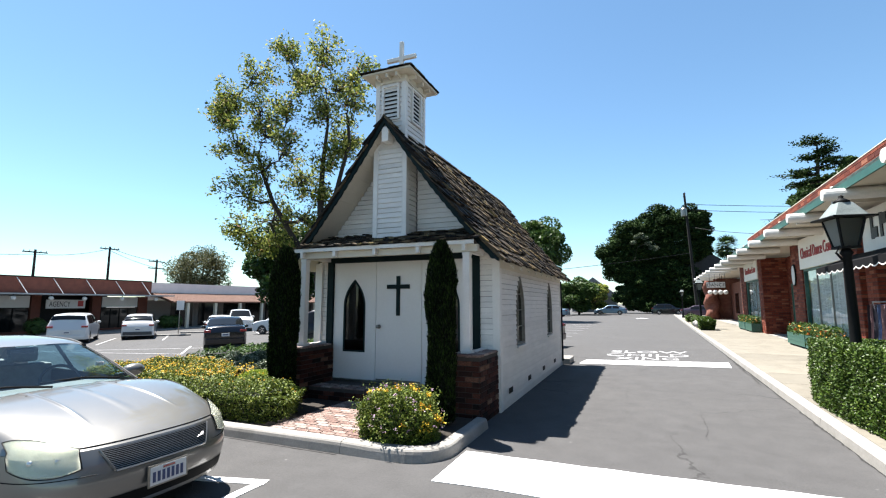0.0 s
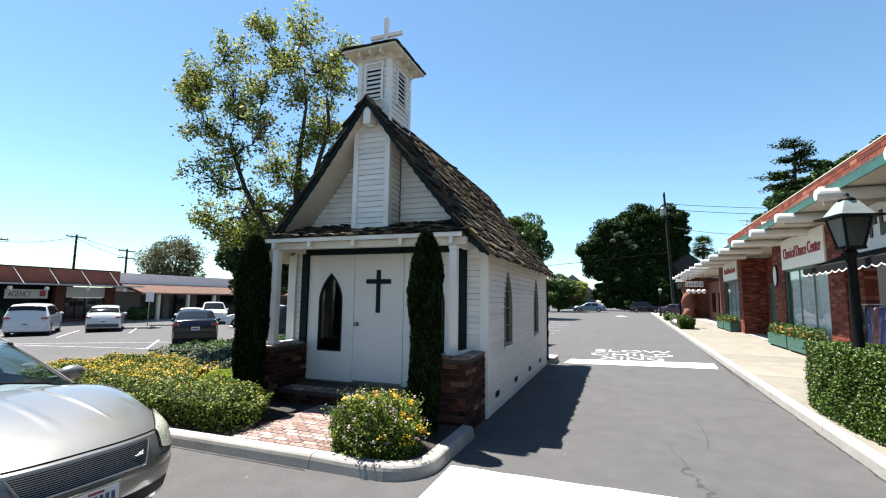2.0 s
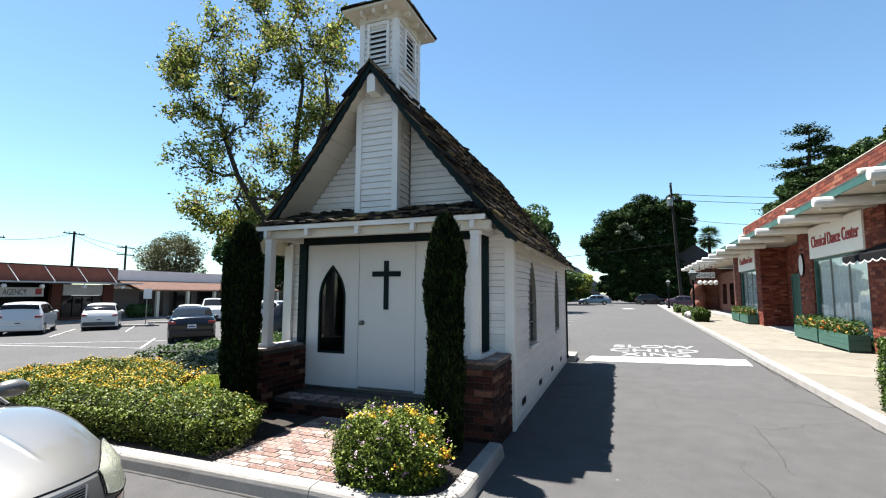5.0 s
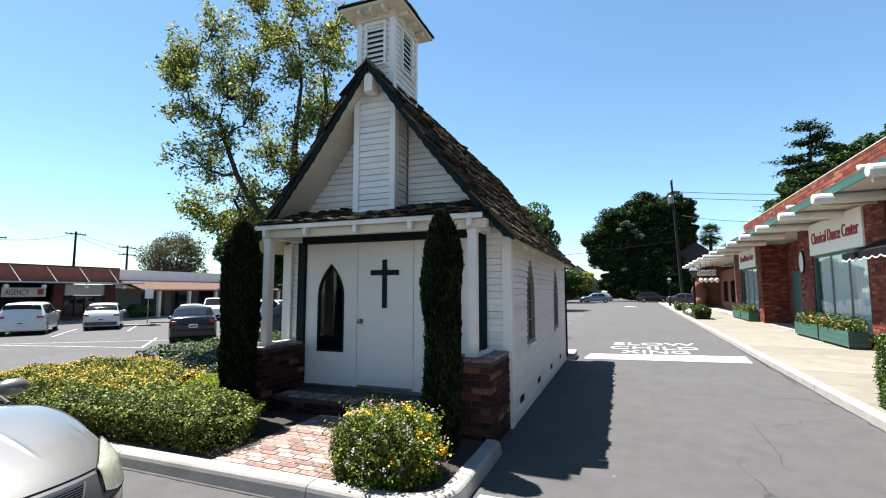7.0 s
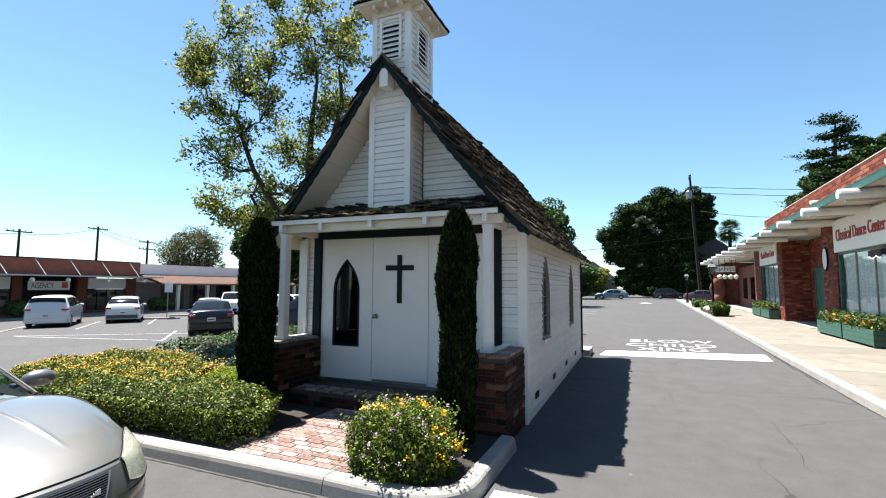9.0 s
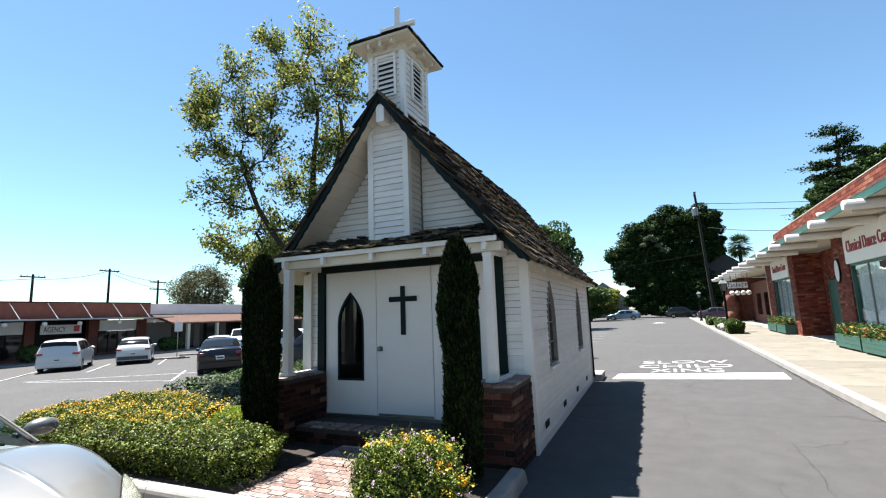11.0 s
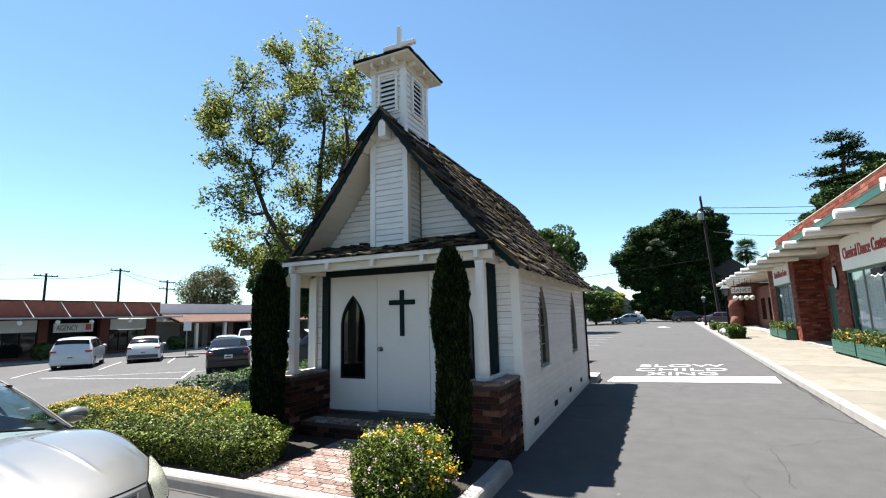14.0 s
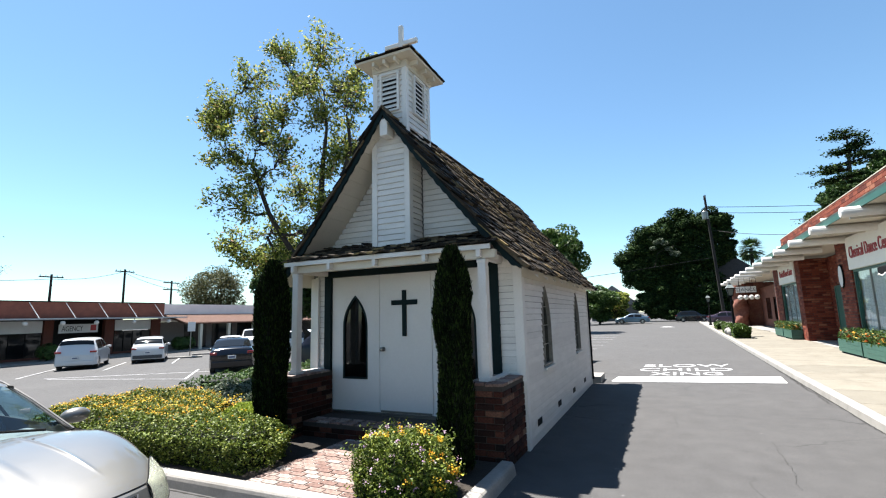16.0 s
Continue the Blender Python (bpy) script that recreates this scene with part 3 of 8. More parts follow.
# front wall: core left and right of the doorway and above it
DX = [-6.37, -5.455, -4.545, -3.61]
front = part("front_wall", prism(bmesh.new(), [(XL + 0.0, 2.56), (XR, 2.56)] + [(XC + d, min(roof_z(d) - 0.10, 9)) for d in (1.62, 1.5, 0.88, 0.45, 0.0, -0.45, -0.88, -1.5, -1.62)], "y", YF, YF + 0.1), SHEATH, chapel)
for a, b in ((XL, DX[0] - 0.10), (DX[3] + 0.10, XR)):
    part("wall_core", boxed(a, b, YF, YF + 0.1, 0.0, 2.56), SHEATH, front)
clad(front, lambda z: (XL + 0.09, DX[0] - 0.13), "x", YF, -1, 0.32, 2.56)
clad(front, lambda z: (DX[3] + 0.13, XR - 0.09), "x", YF, -1, 0.32, 2.56)
clad(front, lambda z: (XC - rake_x(z) + 0.02, XC - 0.34), "x", YF, -1, 2.90, 4.30)
clad(front, lambda z: (XC + 0.34, XC + rake_x(z) - 0.02), "x", YF, -1, 2.90, 4.30)
part("wall_board", boxed(XC - 1.38, XC + 1.38, YF - 0.02, YF, 2.60, 2.90), CREAM, front)
# dark green door casing
part("door_casing", boxed(DX[0] - 0.13, DX[0] - 0.005, YF - 0.045, YF + 0.06, 0.32, 2.50), GREEN, front)
part("door_casing", boxed(DX[3] + 0.005, DX[3] + 0.13, YF - 0.045, YF + 0.06, 0.32, 2.50), GREEN, front)
part("door_casing", boxed(DX[0] - 0.13, DX[3] + 0.13, YF - 0.05, YF + 0.06, 2.44, 2.60), GREEN, front)


def door_leaf(a, b, pane, cross):
    z0, z1 = 0.34, 2.435
    bm = bmesh.new()
    if pane:
        xc, w, za, zs, zb = (a + b) / 2, 0.47, 2.13, 1.62, 0.82
        o = arch(xc, w, zb, zs, za)
        n = len(o)
        half = n // 2
        for k in range(half):
            (x0, q0), (x1, q1) = o[k], o[k + 1]
            prism(bm, [(a + 0.004, q0), (x0, q0), (x1, q1), (a + 0.004, q1)], "y", YF, YF + 0.045)
            prism(bm, [(2 * xc - x0, q0), (b - 0.004, q0), (b - 0.004, q1), (2 * xc - x1, q1)], "y", YF, YF + 0.045)
        box(bm, a + 0.004, b - 0.004, YF, YF + 0.045, za, z1)
        box(bm, a + 0.004, b - 0.004, YF, YF + 0.045, z0, zb)
        bmesh.ops.remove_doubles(bm, verts=bm.verts, dist=1e-5)
    else:
        box(bm, a + 0.004, b - 0.004, YF, YF + 0.045, z0, z1)
    d = part("door", bm, DOORW, chapel, "white painted flush door leaf")
    if pane:
        g = part("pane", prism(bmesh.new(), arch(xc, w - 0.06, zb + 0.03, zs, za - 0.04), "y", YF + 0.018, YF + 0.024), DARKGLASS, d, "pointed dark glass light")
        i_ = arch(xc, w - 0.06, zb + 0.03, zs, za - 0.05)
        bm = bmesh.new()
        for k in range(n - 1):
            prism(bm, [o[k], o[k + 1], i_[k + 1], i_[k]], "y", YF - 0.006, YF + 0.03)
        prism(bm, [o[0], i_[0], i_[-1], o[-1]], "y", YF - 0.006, YF + 0.03)
        part("pane_frame", bm, GREEN, d)
    if cross:
        bm = bmesh.new()
        box(bm, -5.035, -4.965, YF - 0.022, YF - 0.001, 1.475, 2.17)
        box(bm, -5.225, -5.035, YF - 0.022, YF - 0.001, 1.945, 2.02)
        box(bm, -4.965, -4.775, YF - 0.022, YF - 0.001, 1.945, 2.02)
        part("cross", bm, GREEN, d, "dark green flat wooden cross")
        bm = bmesh.new()
        lathe(bm, [(0.036, 0.0), (0.036, -0.008), (0.014, -0.012), (0.014, -0.04), (0.03, -0.048), (0.032, -0.07), (0.018, -0.082)], (-5.385, YF, 1.28), 16, "y")
        part("door_knob", bm, PEWTER, d, "dull metal door knob", smooth=True)
        part("kick_strip", boxed(a + 0.02, b - 0.02, YF - 0.006, YF - 0.001, 0.345, 0.375), PEWTER, d)
    for zh in (0.6, 1.4, 2.2):
        part("hinge", boxed(b - 0.012, b + 0.006, YF - 0.012, YF - 0.001, zh, zh + 0.09), WHITE, d)
    return d


door_leaf(DX[0], DX[1], True, False)
door_leaf(DX[1], DX[2], False, True)
door_leaf(DX[2], DX[3], True, False)
part("threshold", boxed(DX[0], DX[3], YF - 0.04, YF + 0.06, 0.30, 0.335), PEWTER, chapel)
part("room_floor", boxed(XL + 0.1, XR - 0.1, YF + 0.1, YB, 0.2, 0.3), DARK, chapel)


# projecting bay under the ridge, running up into the bell tower
BX0, BX1, BY = -5.285, -4.655, 8.62
bay = part("bay_core", boxed(BX0 + 0.02, BX1 - 0.02, BY + 0.02, YF - 0.002, 2.78, 4.40), SHEATH, chapel)
clad(bay, lambda z: (BX0 + 0.075, BX1 - 0.075), "x", BY + 0.02, -1, 2.80, 4.44)
clad(bay, lambda z: (BY + 0.09, YF - 0.01), "y", BX1 - 0.02, 1, 2.86, 4.3)
clad(bay, lambda z: (BY + 0.09, YF - 0.01), "y", BX0 + 0.02, -1, 2.86, 4.3)
for x0, x1 in ((BX0 - 0.012, BX0 + 0.075), (BX1 - 0.075, BX1 + 0.012)):
    part("corner_board", boxed(x0, x1, BY - 0.012, BY + 0.09, 2.79, 4.42), WHITE, bay)
part("ridge_beam", boxed(XC - 0.065, XC + 0.065, 8.425, BY - 0.005, 4.44, 4.70, bevel=0.006), WHITE, chapel)

TX0, TX1, TY0, TY1, TZ0, TZ1 = -5.27, -4.685, 8.63, 9.41, 4.35, 5.66
tower = part("bell_tower", boxed(TX0 + 0.02, TX1 - 0.02, TY0 + 0.02, TY1 - 0.02, TZ0, TZ1), SHEATH, chapel)
LF, LS = (-5.13, -4.815), (8.86, 9.20)
LZ0, LZ1 = 4.92, 5.50
clad(tower, lambda z: (TX0 + 0.07, TX1 - 0.07), "x", TY0 + 0.02, -1, 4.42, TZ1, [lambda z: (LF[0] - 0.02, LF[1] + 0.02) if LZ0 < z < LZ1 else None])
clad(tower, lambda z: (TY0 + 0.07, TY1 - 0.07), "y", TX1 - 0.02, 1, 4.45, TZ1, [lambda z: (LS[0] - 0.02, LS[1] + 0.02) if LZ0 < z < LZ1 else None])
clad(tower, lambda z: (TX0 + 0.07, TX1 - 0.07), "x", TY1 - 0.02, 1, 4.70, TZ1)
clad(tower, lambda z: (TY0 + 0.07, TY1 - 0.07), "y", TX0 + 0.02, -1, 4.45, TZ1)
for x0, x1 in ((TX0 - 0.008, TX0 + 0.07), (TX1 - 0.07, TX1 + 0.008)):
    for y0, y1 in ((TY0 - 0.008, TY0 + 0.07), (TY1 - 0.07, TY1 + 0.008)):
        part("corner_board", boxed(x0, x1, y0, y1, 4.40, TZ1 - 0.002), WHITE, tower)


def louvre(front_side):
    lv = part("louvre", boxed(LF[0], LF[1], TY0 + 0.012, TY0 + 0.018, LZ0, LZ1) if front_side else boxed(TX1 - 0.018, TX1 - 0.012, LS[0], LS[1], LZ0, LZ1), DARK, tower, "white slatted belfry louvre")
    a, b = LF if front_side else LS
    n = 7
    for k in range(n):
        z = LZ0 + 0.03 + (LZ1 - LZ0 - 0.05) * k / n
        bm = bmesh.new()
        if front_side:
            prism(bm, [(TY0 - 0.022, z), (TY0 - 0.022, z + 0.016), (TY0 + 0.011, z + 0.062), (TY0 + 0.011, z + 0.046)], "x", a + 0.022, b - 0.022)
        else:
            prism(bm, [(TX1 + 0.022, z), (TX1 + 0.022, z + 0.016), (TX1 - 0.011, z + 0.062), (TX1 - 0.011, z + 0.046)], "y", a + 0.022, b - 0.022)
        part("slat", bm, WHITE, lv)
    bm = bmesh.new()
    for (p, q, z0, z1) in ((a - 0.015, a + 0.022, LZ0, LZ1), (b - 0.022, b + 0.015, LZ0, LZ1), (a - 0.015, b + 0.015, LZ0 - 0.03, LZ0), (a - 0.015, b + 0.015, LZ1, LZ1 + 0.035)):
        if front_side:
            box(bm, p, q, TY0 - 0.03, TY0 + 0.012, z0, z1)
        else:
            box(bm, TX1 - 0.012, TX1 + 0.03, p, q, z0, z1)
    part("louvre_frame", bm, WHITE, lv)


louvre(True)
louvre(False)

# tower cap: boarded eaves, rafter tails, hipped shake roof, white cross
EX0, EX1, EY0, EY1, EZ = -5.47, -4.485, 8.41, 9.61, 5.70
TCX, TCY = (EX0 + EX1) / 2, (EY0 + EY1) / 2
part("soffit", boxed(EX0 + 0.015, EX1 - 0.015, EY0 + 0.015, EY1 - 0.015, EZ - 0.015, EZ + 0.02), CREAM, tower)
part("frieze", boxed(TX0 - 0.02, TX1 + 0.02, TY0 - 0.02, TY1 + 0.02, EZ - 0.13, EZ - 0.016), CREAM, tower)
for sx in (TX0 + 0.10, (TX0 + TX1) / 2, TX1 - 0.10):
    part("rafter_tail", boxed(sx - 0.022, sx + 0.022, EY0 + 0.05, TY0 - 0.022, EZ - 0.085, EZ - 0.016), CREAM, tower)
for sy in (TY0 + 0.1, (TY0 + TY1) / 2, TY1 - 0.10):
    part("rafter_tail", boxed(TX1 + 0.022, EX1 - 0.05, sy - 0.022, sy + 0.022, EZ - 0.085, EZ - 0.016), CREAM, tower)
bm = bmesh.new()
bv = [bm.verts.new(p) for p in ((EX0, EY0, EZ + 0.02), (EX1, EY0, EZ + 0.02), (EX1, EY1, EZ + 0.02), (EX0, EY1, EZ + 0.02), (TCX, TCY - 0.08, EZ + 0.30), (TCX, TCY + 0.08, EZ + 0.30))]
for q in ((0, 1, 2, 3), (0, 1, 4), (1, 2, 5, 4), (2, 3, 5), (3, 0, 4, 5)):
    bm.faces.new([bv[i] for i in q])
cap = part("tower_roof", bm, SHAKE_J, tower)
bm = bmesh.new()
r = random.Random(5)
for side in range(4):
    for row in range(4):
        k = row / 4
        x0, x1, y0, y1 = (EX0 + (TCX - EX0) * k, EX1 + (TCX - EX1) * k, EY0 + (TCY - 0.08 - EY0) * k, EY1 + (TCY + 0.08 - EY1) * k)
        z = EZ + 0.02 + 0.28 * k
        ax, ay, bx, by = ((x0, y0, x1, y0), (x1, y0, x1, y1), (x1, y1, x0, y1), (x0, y1, x0, y0))[side]
        ln = math.hypot(bx - ax, by - ay)
        n = max(2, int(ln / 0.13))
        dx, dy = (bx - ax) / ln, (by - ay) / ln
        nx, ny = -dy, dx
        for i in range(n):
            s0, s1 = ln * i / n + 0.004, ln * (i + 1) / n - 0.004
            sk0, sk1 = (0.10 if i == 0 else 0.0), (-0.10 if i == n - 1 else 0.0)
            o = -0.012 - r.uniform(0, 0.014)
            t = 0.014 + r.uniform(0, 0.009)
            pts = []
            for zz in (0.0, t):
                for s, off, up in ((s0, o, 0), (s1, o, 0), (s1 + sk1, 0.16, 0.085), (s0 + sk0, 0.16, 0.085)):
                    pts.append(bm.verts.new((ax + dx * s + nx * off, ay + dy * s + ny * off, z + up + zz + 0.006)))
            for q in ((0, 3, 2, 1), (4, 5, 6, 7), (0, 1, 5, 4), (1, 2, 6, 5), (2, 3, 7, 6), (3, 0, 4, 7)):
                bm.faces.new([pts[i2] for i2 in q])
tagged(part("shake_layer", bm, SHAKE_J, cap), kind="stuff")
bm = bmesh.new()
box(bm, TCX - 0.035, TCX + 0.035, TCY - 0.03, TCY + 0.03, EZ + 0.24, 6.56, bevel=0.004)
box(bm, TCX - 0.30, TCX - 0.035, TCY - 0.03, TCY + 0.03, 6.195, 6.265, bevel=0.004)
box(bm, TCX + 0.035, TCX + 0.30, TCY - 0.03, TCY + 0.03, 6.195, 6.265, bevel=0.004)
part("roof_cross", bm, WHITE, tower, "white wooden cross")

# main roof: deck, barge boards, soffit boards, rafter tails, shakes
PTS = [(-d, z) for d, z in PROFILE[::-1]] + PROFILE[1:]


def slab(bm, y0, y1, top, low, dmax=9.9):
    up = [(XC + d, z + top) for d, z in PTS if abs(d) <= dmax]
    dn = [(XC + d, z + low) for d, z in PTS if abs(d) <= dmax]
    for k in range(len(up) - 1):
        prism(bm, [up[k], up[k + 1], dn[k + 1], dn[k]], "y", y0, y1)


bm = bmesh.new()
slab(bm, RAKE + 0.04, REAR - 0.03, -0.03, -0.07)
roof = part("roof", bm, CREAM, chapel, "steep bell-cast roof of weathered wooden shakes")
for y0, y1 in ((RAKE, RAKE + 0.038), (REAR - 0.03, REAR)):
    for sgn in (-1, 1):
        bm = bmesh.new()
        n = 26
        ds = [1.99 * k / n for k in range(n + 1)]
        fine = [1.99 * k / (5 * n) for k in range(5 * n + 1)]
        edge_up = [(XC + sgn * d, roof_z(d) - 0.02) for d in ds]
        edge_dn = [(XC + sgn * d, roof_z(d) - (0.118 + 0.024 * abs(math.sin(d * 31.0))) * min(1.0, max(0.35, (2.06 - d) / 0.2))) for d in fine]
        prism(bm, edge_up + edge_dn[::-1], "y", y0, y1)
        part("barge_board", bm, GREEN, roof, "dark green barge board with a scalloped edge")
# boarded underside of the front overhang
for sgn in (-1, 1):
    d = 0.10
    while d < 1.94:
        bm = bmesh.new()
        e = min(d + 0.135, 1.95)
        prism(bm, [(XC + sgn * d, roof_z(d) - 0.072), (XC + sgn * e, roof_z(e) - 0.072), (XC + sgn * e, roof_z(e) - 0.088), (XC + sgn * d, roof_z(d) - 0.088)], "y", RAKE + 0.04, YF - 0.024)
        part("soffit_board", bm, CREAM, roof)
        d += 0.141
for sgn in (-1, 1):
    y = 9.35
    while y < 15.2:
        bm = bmesh.new()
        prism(bm, [(XC + sgn * 1.75, roof_z(1.75) - 0.07), (XC + sgn * 1.97, roof_z(1.97) - 0.07), (XC + sgn * 1.97, roof_z(1.97) - 0.12), (XC + sgn * 1.80, roof_z(1.75) - 0.19), (XC + sgn * 1.75, roof_z(1.75) - 0.19)], "y", y - 0.022, y + 0.022)
        part("rafter_tail", bm, WHITE, roof)
        y += 0.61
for sgn in (-1, 1):
    x0, x1 = sorted((XC + sgn * 1.80, XC + sgn * 1.825))
    part("frieze_board", boxed(x0, x1, YF, YB, 2.26, 2.40), CREAM, roof)


def shake_verts(d, y, w, ln, t, lift, sgn, skew):
    """Eight corners of one shake: its butt at distance d from the ridge line."""
    d1 = max(d - ln, 0.0)
    zb, zt = roof_z(d), roof_z(d1)
    out = Vector((1.0, 0, 0.72)).normalized()
    vs = []
    for k, (dd, zz, up) in enumerate(((d, zb, lift), (d1, zt, 0.004))):
        for yy in (y - w / 2 + 0.003 + skew * k, y + w / 2 - 0.003 + skew * k):
            for th in (0.0, t if k == 0 else 0.008):
                p = Vector((dd, yy, zz)) + out * (up + th - 0.025)
                vs.append((XC + sgn * p.x, p.y, p.z))
    return vs


SQ = ((0, 2, 3, 1), (4, 5, 7, 6), (0, 1, 5, 4), (2, 6, 7, 3), (1, 3, 7, 5), (0, 4, 6, 2))
r = random.Random(11)
rest = {1: ([], []), -1: ([], [])}
near_count = 0
for sgn in (1, -1):
    row, d = 0, 2.03
    while d > 0.12:
        y = RAKE - 0.035
        while y < REAR + 0.03:
            w = r.uniform(0.085, 0.18)
            dj = d + r.uniform(-0.02, 0.02)
            vs = shake_verts(dj, y + w / 2, w, 0.30, r.uniform(0.028, 0.052), 0.026 + r.uniform(0, 0.03) + (r.random() < 0.08) * 0.035, sgn, r.uniform(-0.008, 0.008))
            if sgn == 1 and y < 10.05 and near_count < 300:
                me = bpy.data.meshes.new("shake")
                me.from_pydata(vs, [], SQ)
                link("shake", me, SHAKE, roof)
                near_count += 1
            else:
                V, F = rest[sgn]
                F += [tuple(i + len(V) for i in q) for q in SQ]
                V += vs
            y += w
        d -= 0.118 + 0.012 * math.sin(row * 2.1)
        row += 1
    V, F = rest[sgn]
    me = bpy.data.meshes.new("shake_layer")
    me.from_pydata(V, [], F)
    tagged(link("shake_layer", me, SHAKE_J, roof), kind="stuff")
# ridge caps
y = RAKE - 0.03
while y < REAR:
    if not TY0 - 0.2 < y < TY1:
        bm = bmesh.new()
        for sgn in (-1, 1):
            prism(bm, [(XC, 4.875), (XC + sgn * 0.11, 4.72), (XC + sgn * 0.11, 4.745), (XC, 4.905)], "y", y, y + 0.24)
        part("ridge_cap", bm, SHAKE, roof)
    y += 0.2

# porch: low brick side walls, posts, beam, lean-to roof
GY, PY = 8.20, 8.32
ROOFX = (-6.62, -3.30)
porch = thing("porch", (XC, 8.3, 0), "white-posted chapel porch with a shake lean-to roof and brick side walls", "porch")
slope = (2.94 - 2.64) / (YF - GY)
bm = bmesh.new()
vs = [bm.verts.new((x, y, z + dz)) for dz in (-0.04, 0.0) for x, y, z in ((ROOFX[0], GY + 0.01, 2.61), (ROOFX[1], GY + 0.01, 2.61), (ROOFX[1] - 0.28, YF - 0.024, 2.90), (ROOFX[0] + 0.28, YF - 0.024, 2.90))]
for q in ((0, 3, 2, 1), (4, 5, 6, 7), (0, 1, 5, 4), (1, 2, 6, 5), (2, 3, 7, 6), (3, 0, 4, 7)):
    bm.faces.new([vs[k] for k in q])
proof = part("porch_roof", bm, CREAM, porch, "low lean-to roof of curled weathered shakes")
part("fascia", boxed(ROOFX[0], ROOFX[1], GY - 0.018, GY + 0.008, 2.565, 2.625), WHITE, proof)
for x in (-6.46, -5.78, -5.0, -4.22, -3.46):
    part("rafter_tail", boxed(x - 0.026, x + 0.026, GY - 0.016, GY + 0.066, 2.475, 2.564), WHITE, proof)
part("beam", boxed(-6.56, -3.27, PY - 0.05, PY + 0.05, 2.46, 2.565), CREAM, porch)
for x in (-6.47, -3.45):
    part("side_beam", boxed(x - 0.045, x + 0.045, PY + 0.055, YF - 0.03, 2.46, 2.56), WHITE, porch)
    p = part("post", boxed(x - 0.053, x + 0.053, PY - 0.053, PY + 0.053, 0.985, 2.455, bevel=0.006), WHITE, porch)
    bm = bmesh.new()
    box(bm, x - 0.06, x + 0.06, PY - 0.06, PY + 0.06, 2.405, 2.452, bevel=0.008)
    part("post_cap", bm, WHITE, p)
    bm = bmesh.new()
    box(bm, x - 0.08, x + 0.08, PY - 0.08, PY + 0.08, 0.962, 1.01, bevel=0.006)
    part("post_base", bm, WHITE, p)
part("pilaster", boxed(-6.665, -6.605, YF - 0.075, YF - 0.034, 0.97, 2.455), WHITE, porch)
r = random.Random(4)
for row in range(5):
    y0 = GY - 0.055 + row * 0.175
    trim = 0.30 * max(0.0, y0 - GY - 0.05) / (YF - GY)
    x = ROOFX[0] - 0.03 + trim
    while x < ROOFX[1] + 0.02 - trim:
        w = r.uniform(0.08, 0.19)
        z = 2.618 + slope * (y0 + 0.055 - GY) + r.uniform(0.0, 0.018)
        yj = y0 + r.uniform(-0.03, 0.02)
        ye = min(yj + 0.30, YF - 0.03)
        t, c = r.uniform(0.016, 0.03), r.uniform(-0.012, 0.012)
        xe = min(x + w - 0.006, ROOFX[1] + 0.05 - trim)
        vs = [(xx, yy, zz) for yy, zl, th in ((yj, z + 0.012, t), (ye, 2.612 + slope * (ye - GY) + 0.012, 0.008)) for xx, cc in ((x, c), (xe, -c)) for zz in (zl + cc, zl + cc + th)]
        me = bpy.data.meshes.new("shake")
        me.from_pydata(vs, [], SQ)
        link("shake", me, SHAKE, proof)
        x += w

brick_mesh = {}


def brick_face(parent, origin, along, up_n, length, height, depth_out, seed, material=BRICK, bl=0.20, bh=0.062, mj=0.011):
    """Bricks in running bond on an upright face that starts at origin and runs along a unit direction; depth_out: the outward normal."""
    rr = random.Random(seed)
    along, nrm = Vector(along), Vector(depth_out)
    rot = Matrix((along, nrm, Vector((0, 0, 1)))).transposed().to_4x4()
    for row in range(int(height / (bh + mj))):
        s = -(bl + mj) / 2 if row % 2 else 0.0
        while s < length - 0.02:
            a, b = max(s, 0.0), min(s + bl, length)
            if b - a > 0.03:
                k = (round(b - a, 3), round(bh, 4))
                if k not in brick_mesh:
                    brick_mesh[k] = bpy.data.meshes.new("brick")
                    bm = boxed(-k[0] / 2, k[0] / 2, -0.03, 0.012, -bh / 2, bh / 2, bevel=0.005)
                    bm.to_mesh(brick_mesh[k])
                    bm.free()
                ob = link("brick", brick_mesh[k], material, parent)
                p = Vector(origin) + along * (a + b) / 2 + Vector((0, 0, row * (bh + mj) + bh / 2 + mj)) + nrm * rr.uniform(-0.002, 0.006)
                ob.matrix_basis = Matrix.Translation(p) @ rot @ pose(0, 0, 0, 0, rr.uniform(-0.6, 0.6), 0)
            s += bl + mj


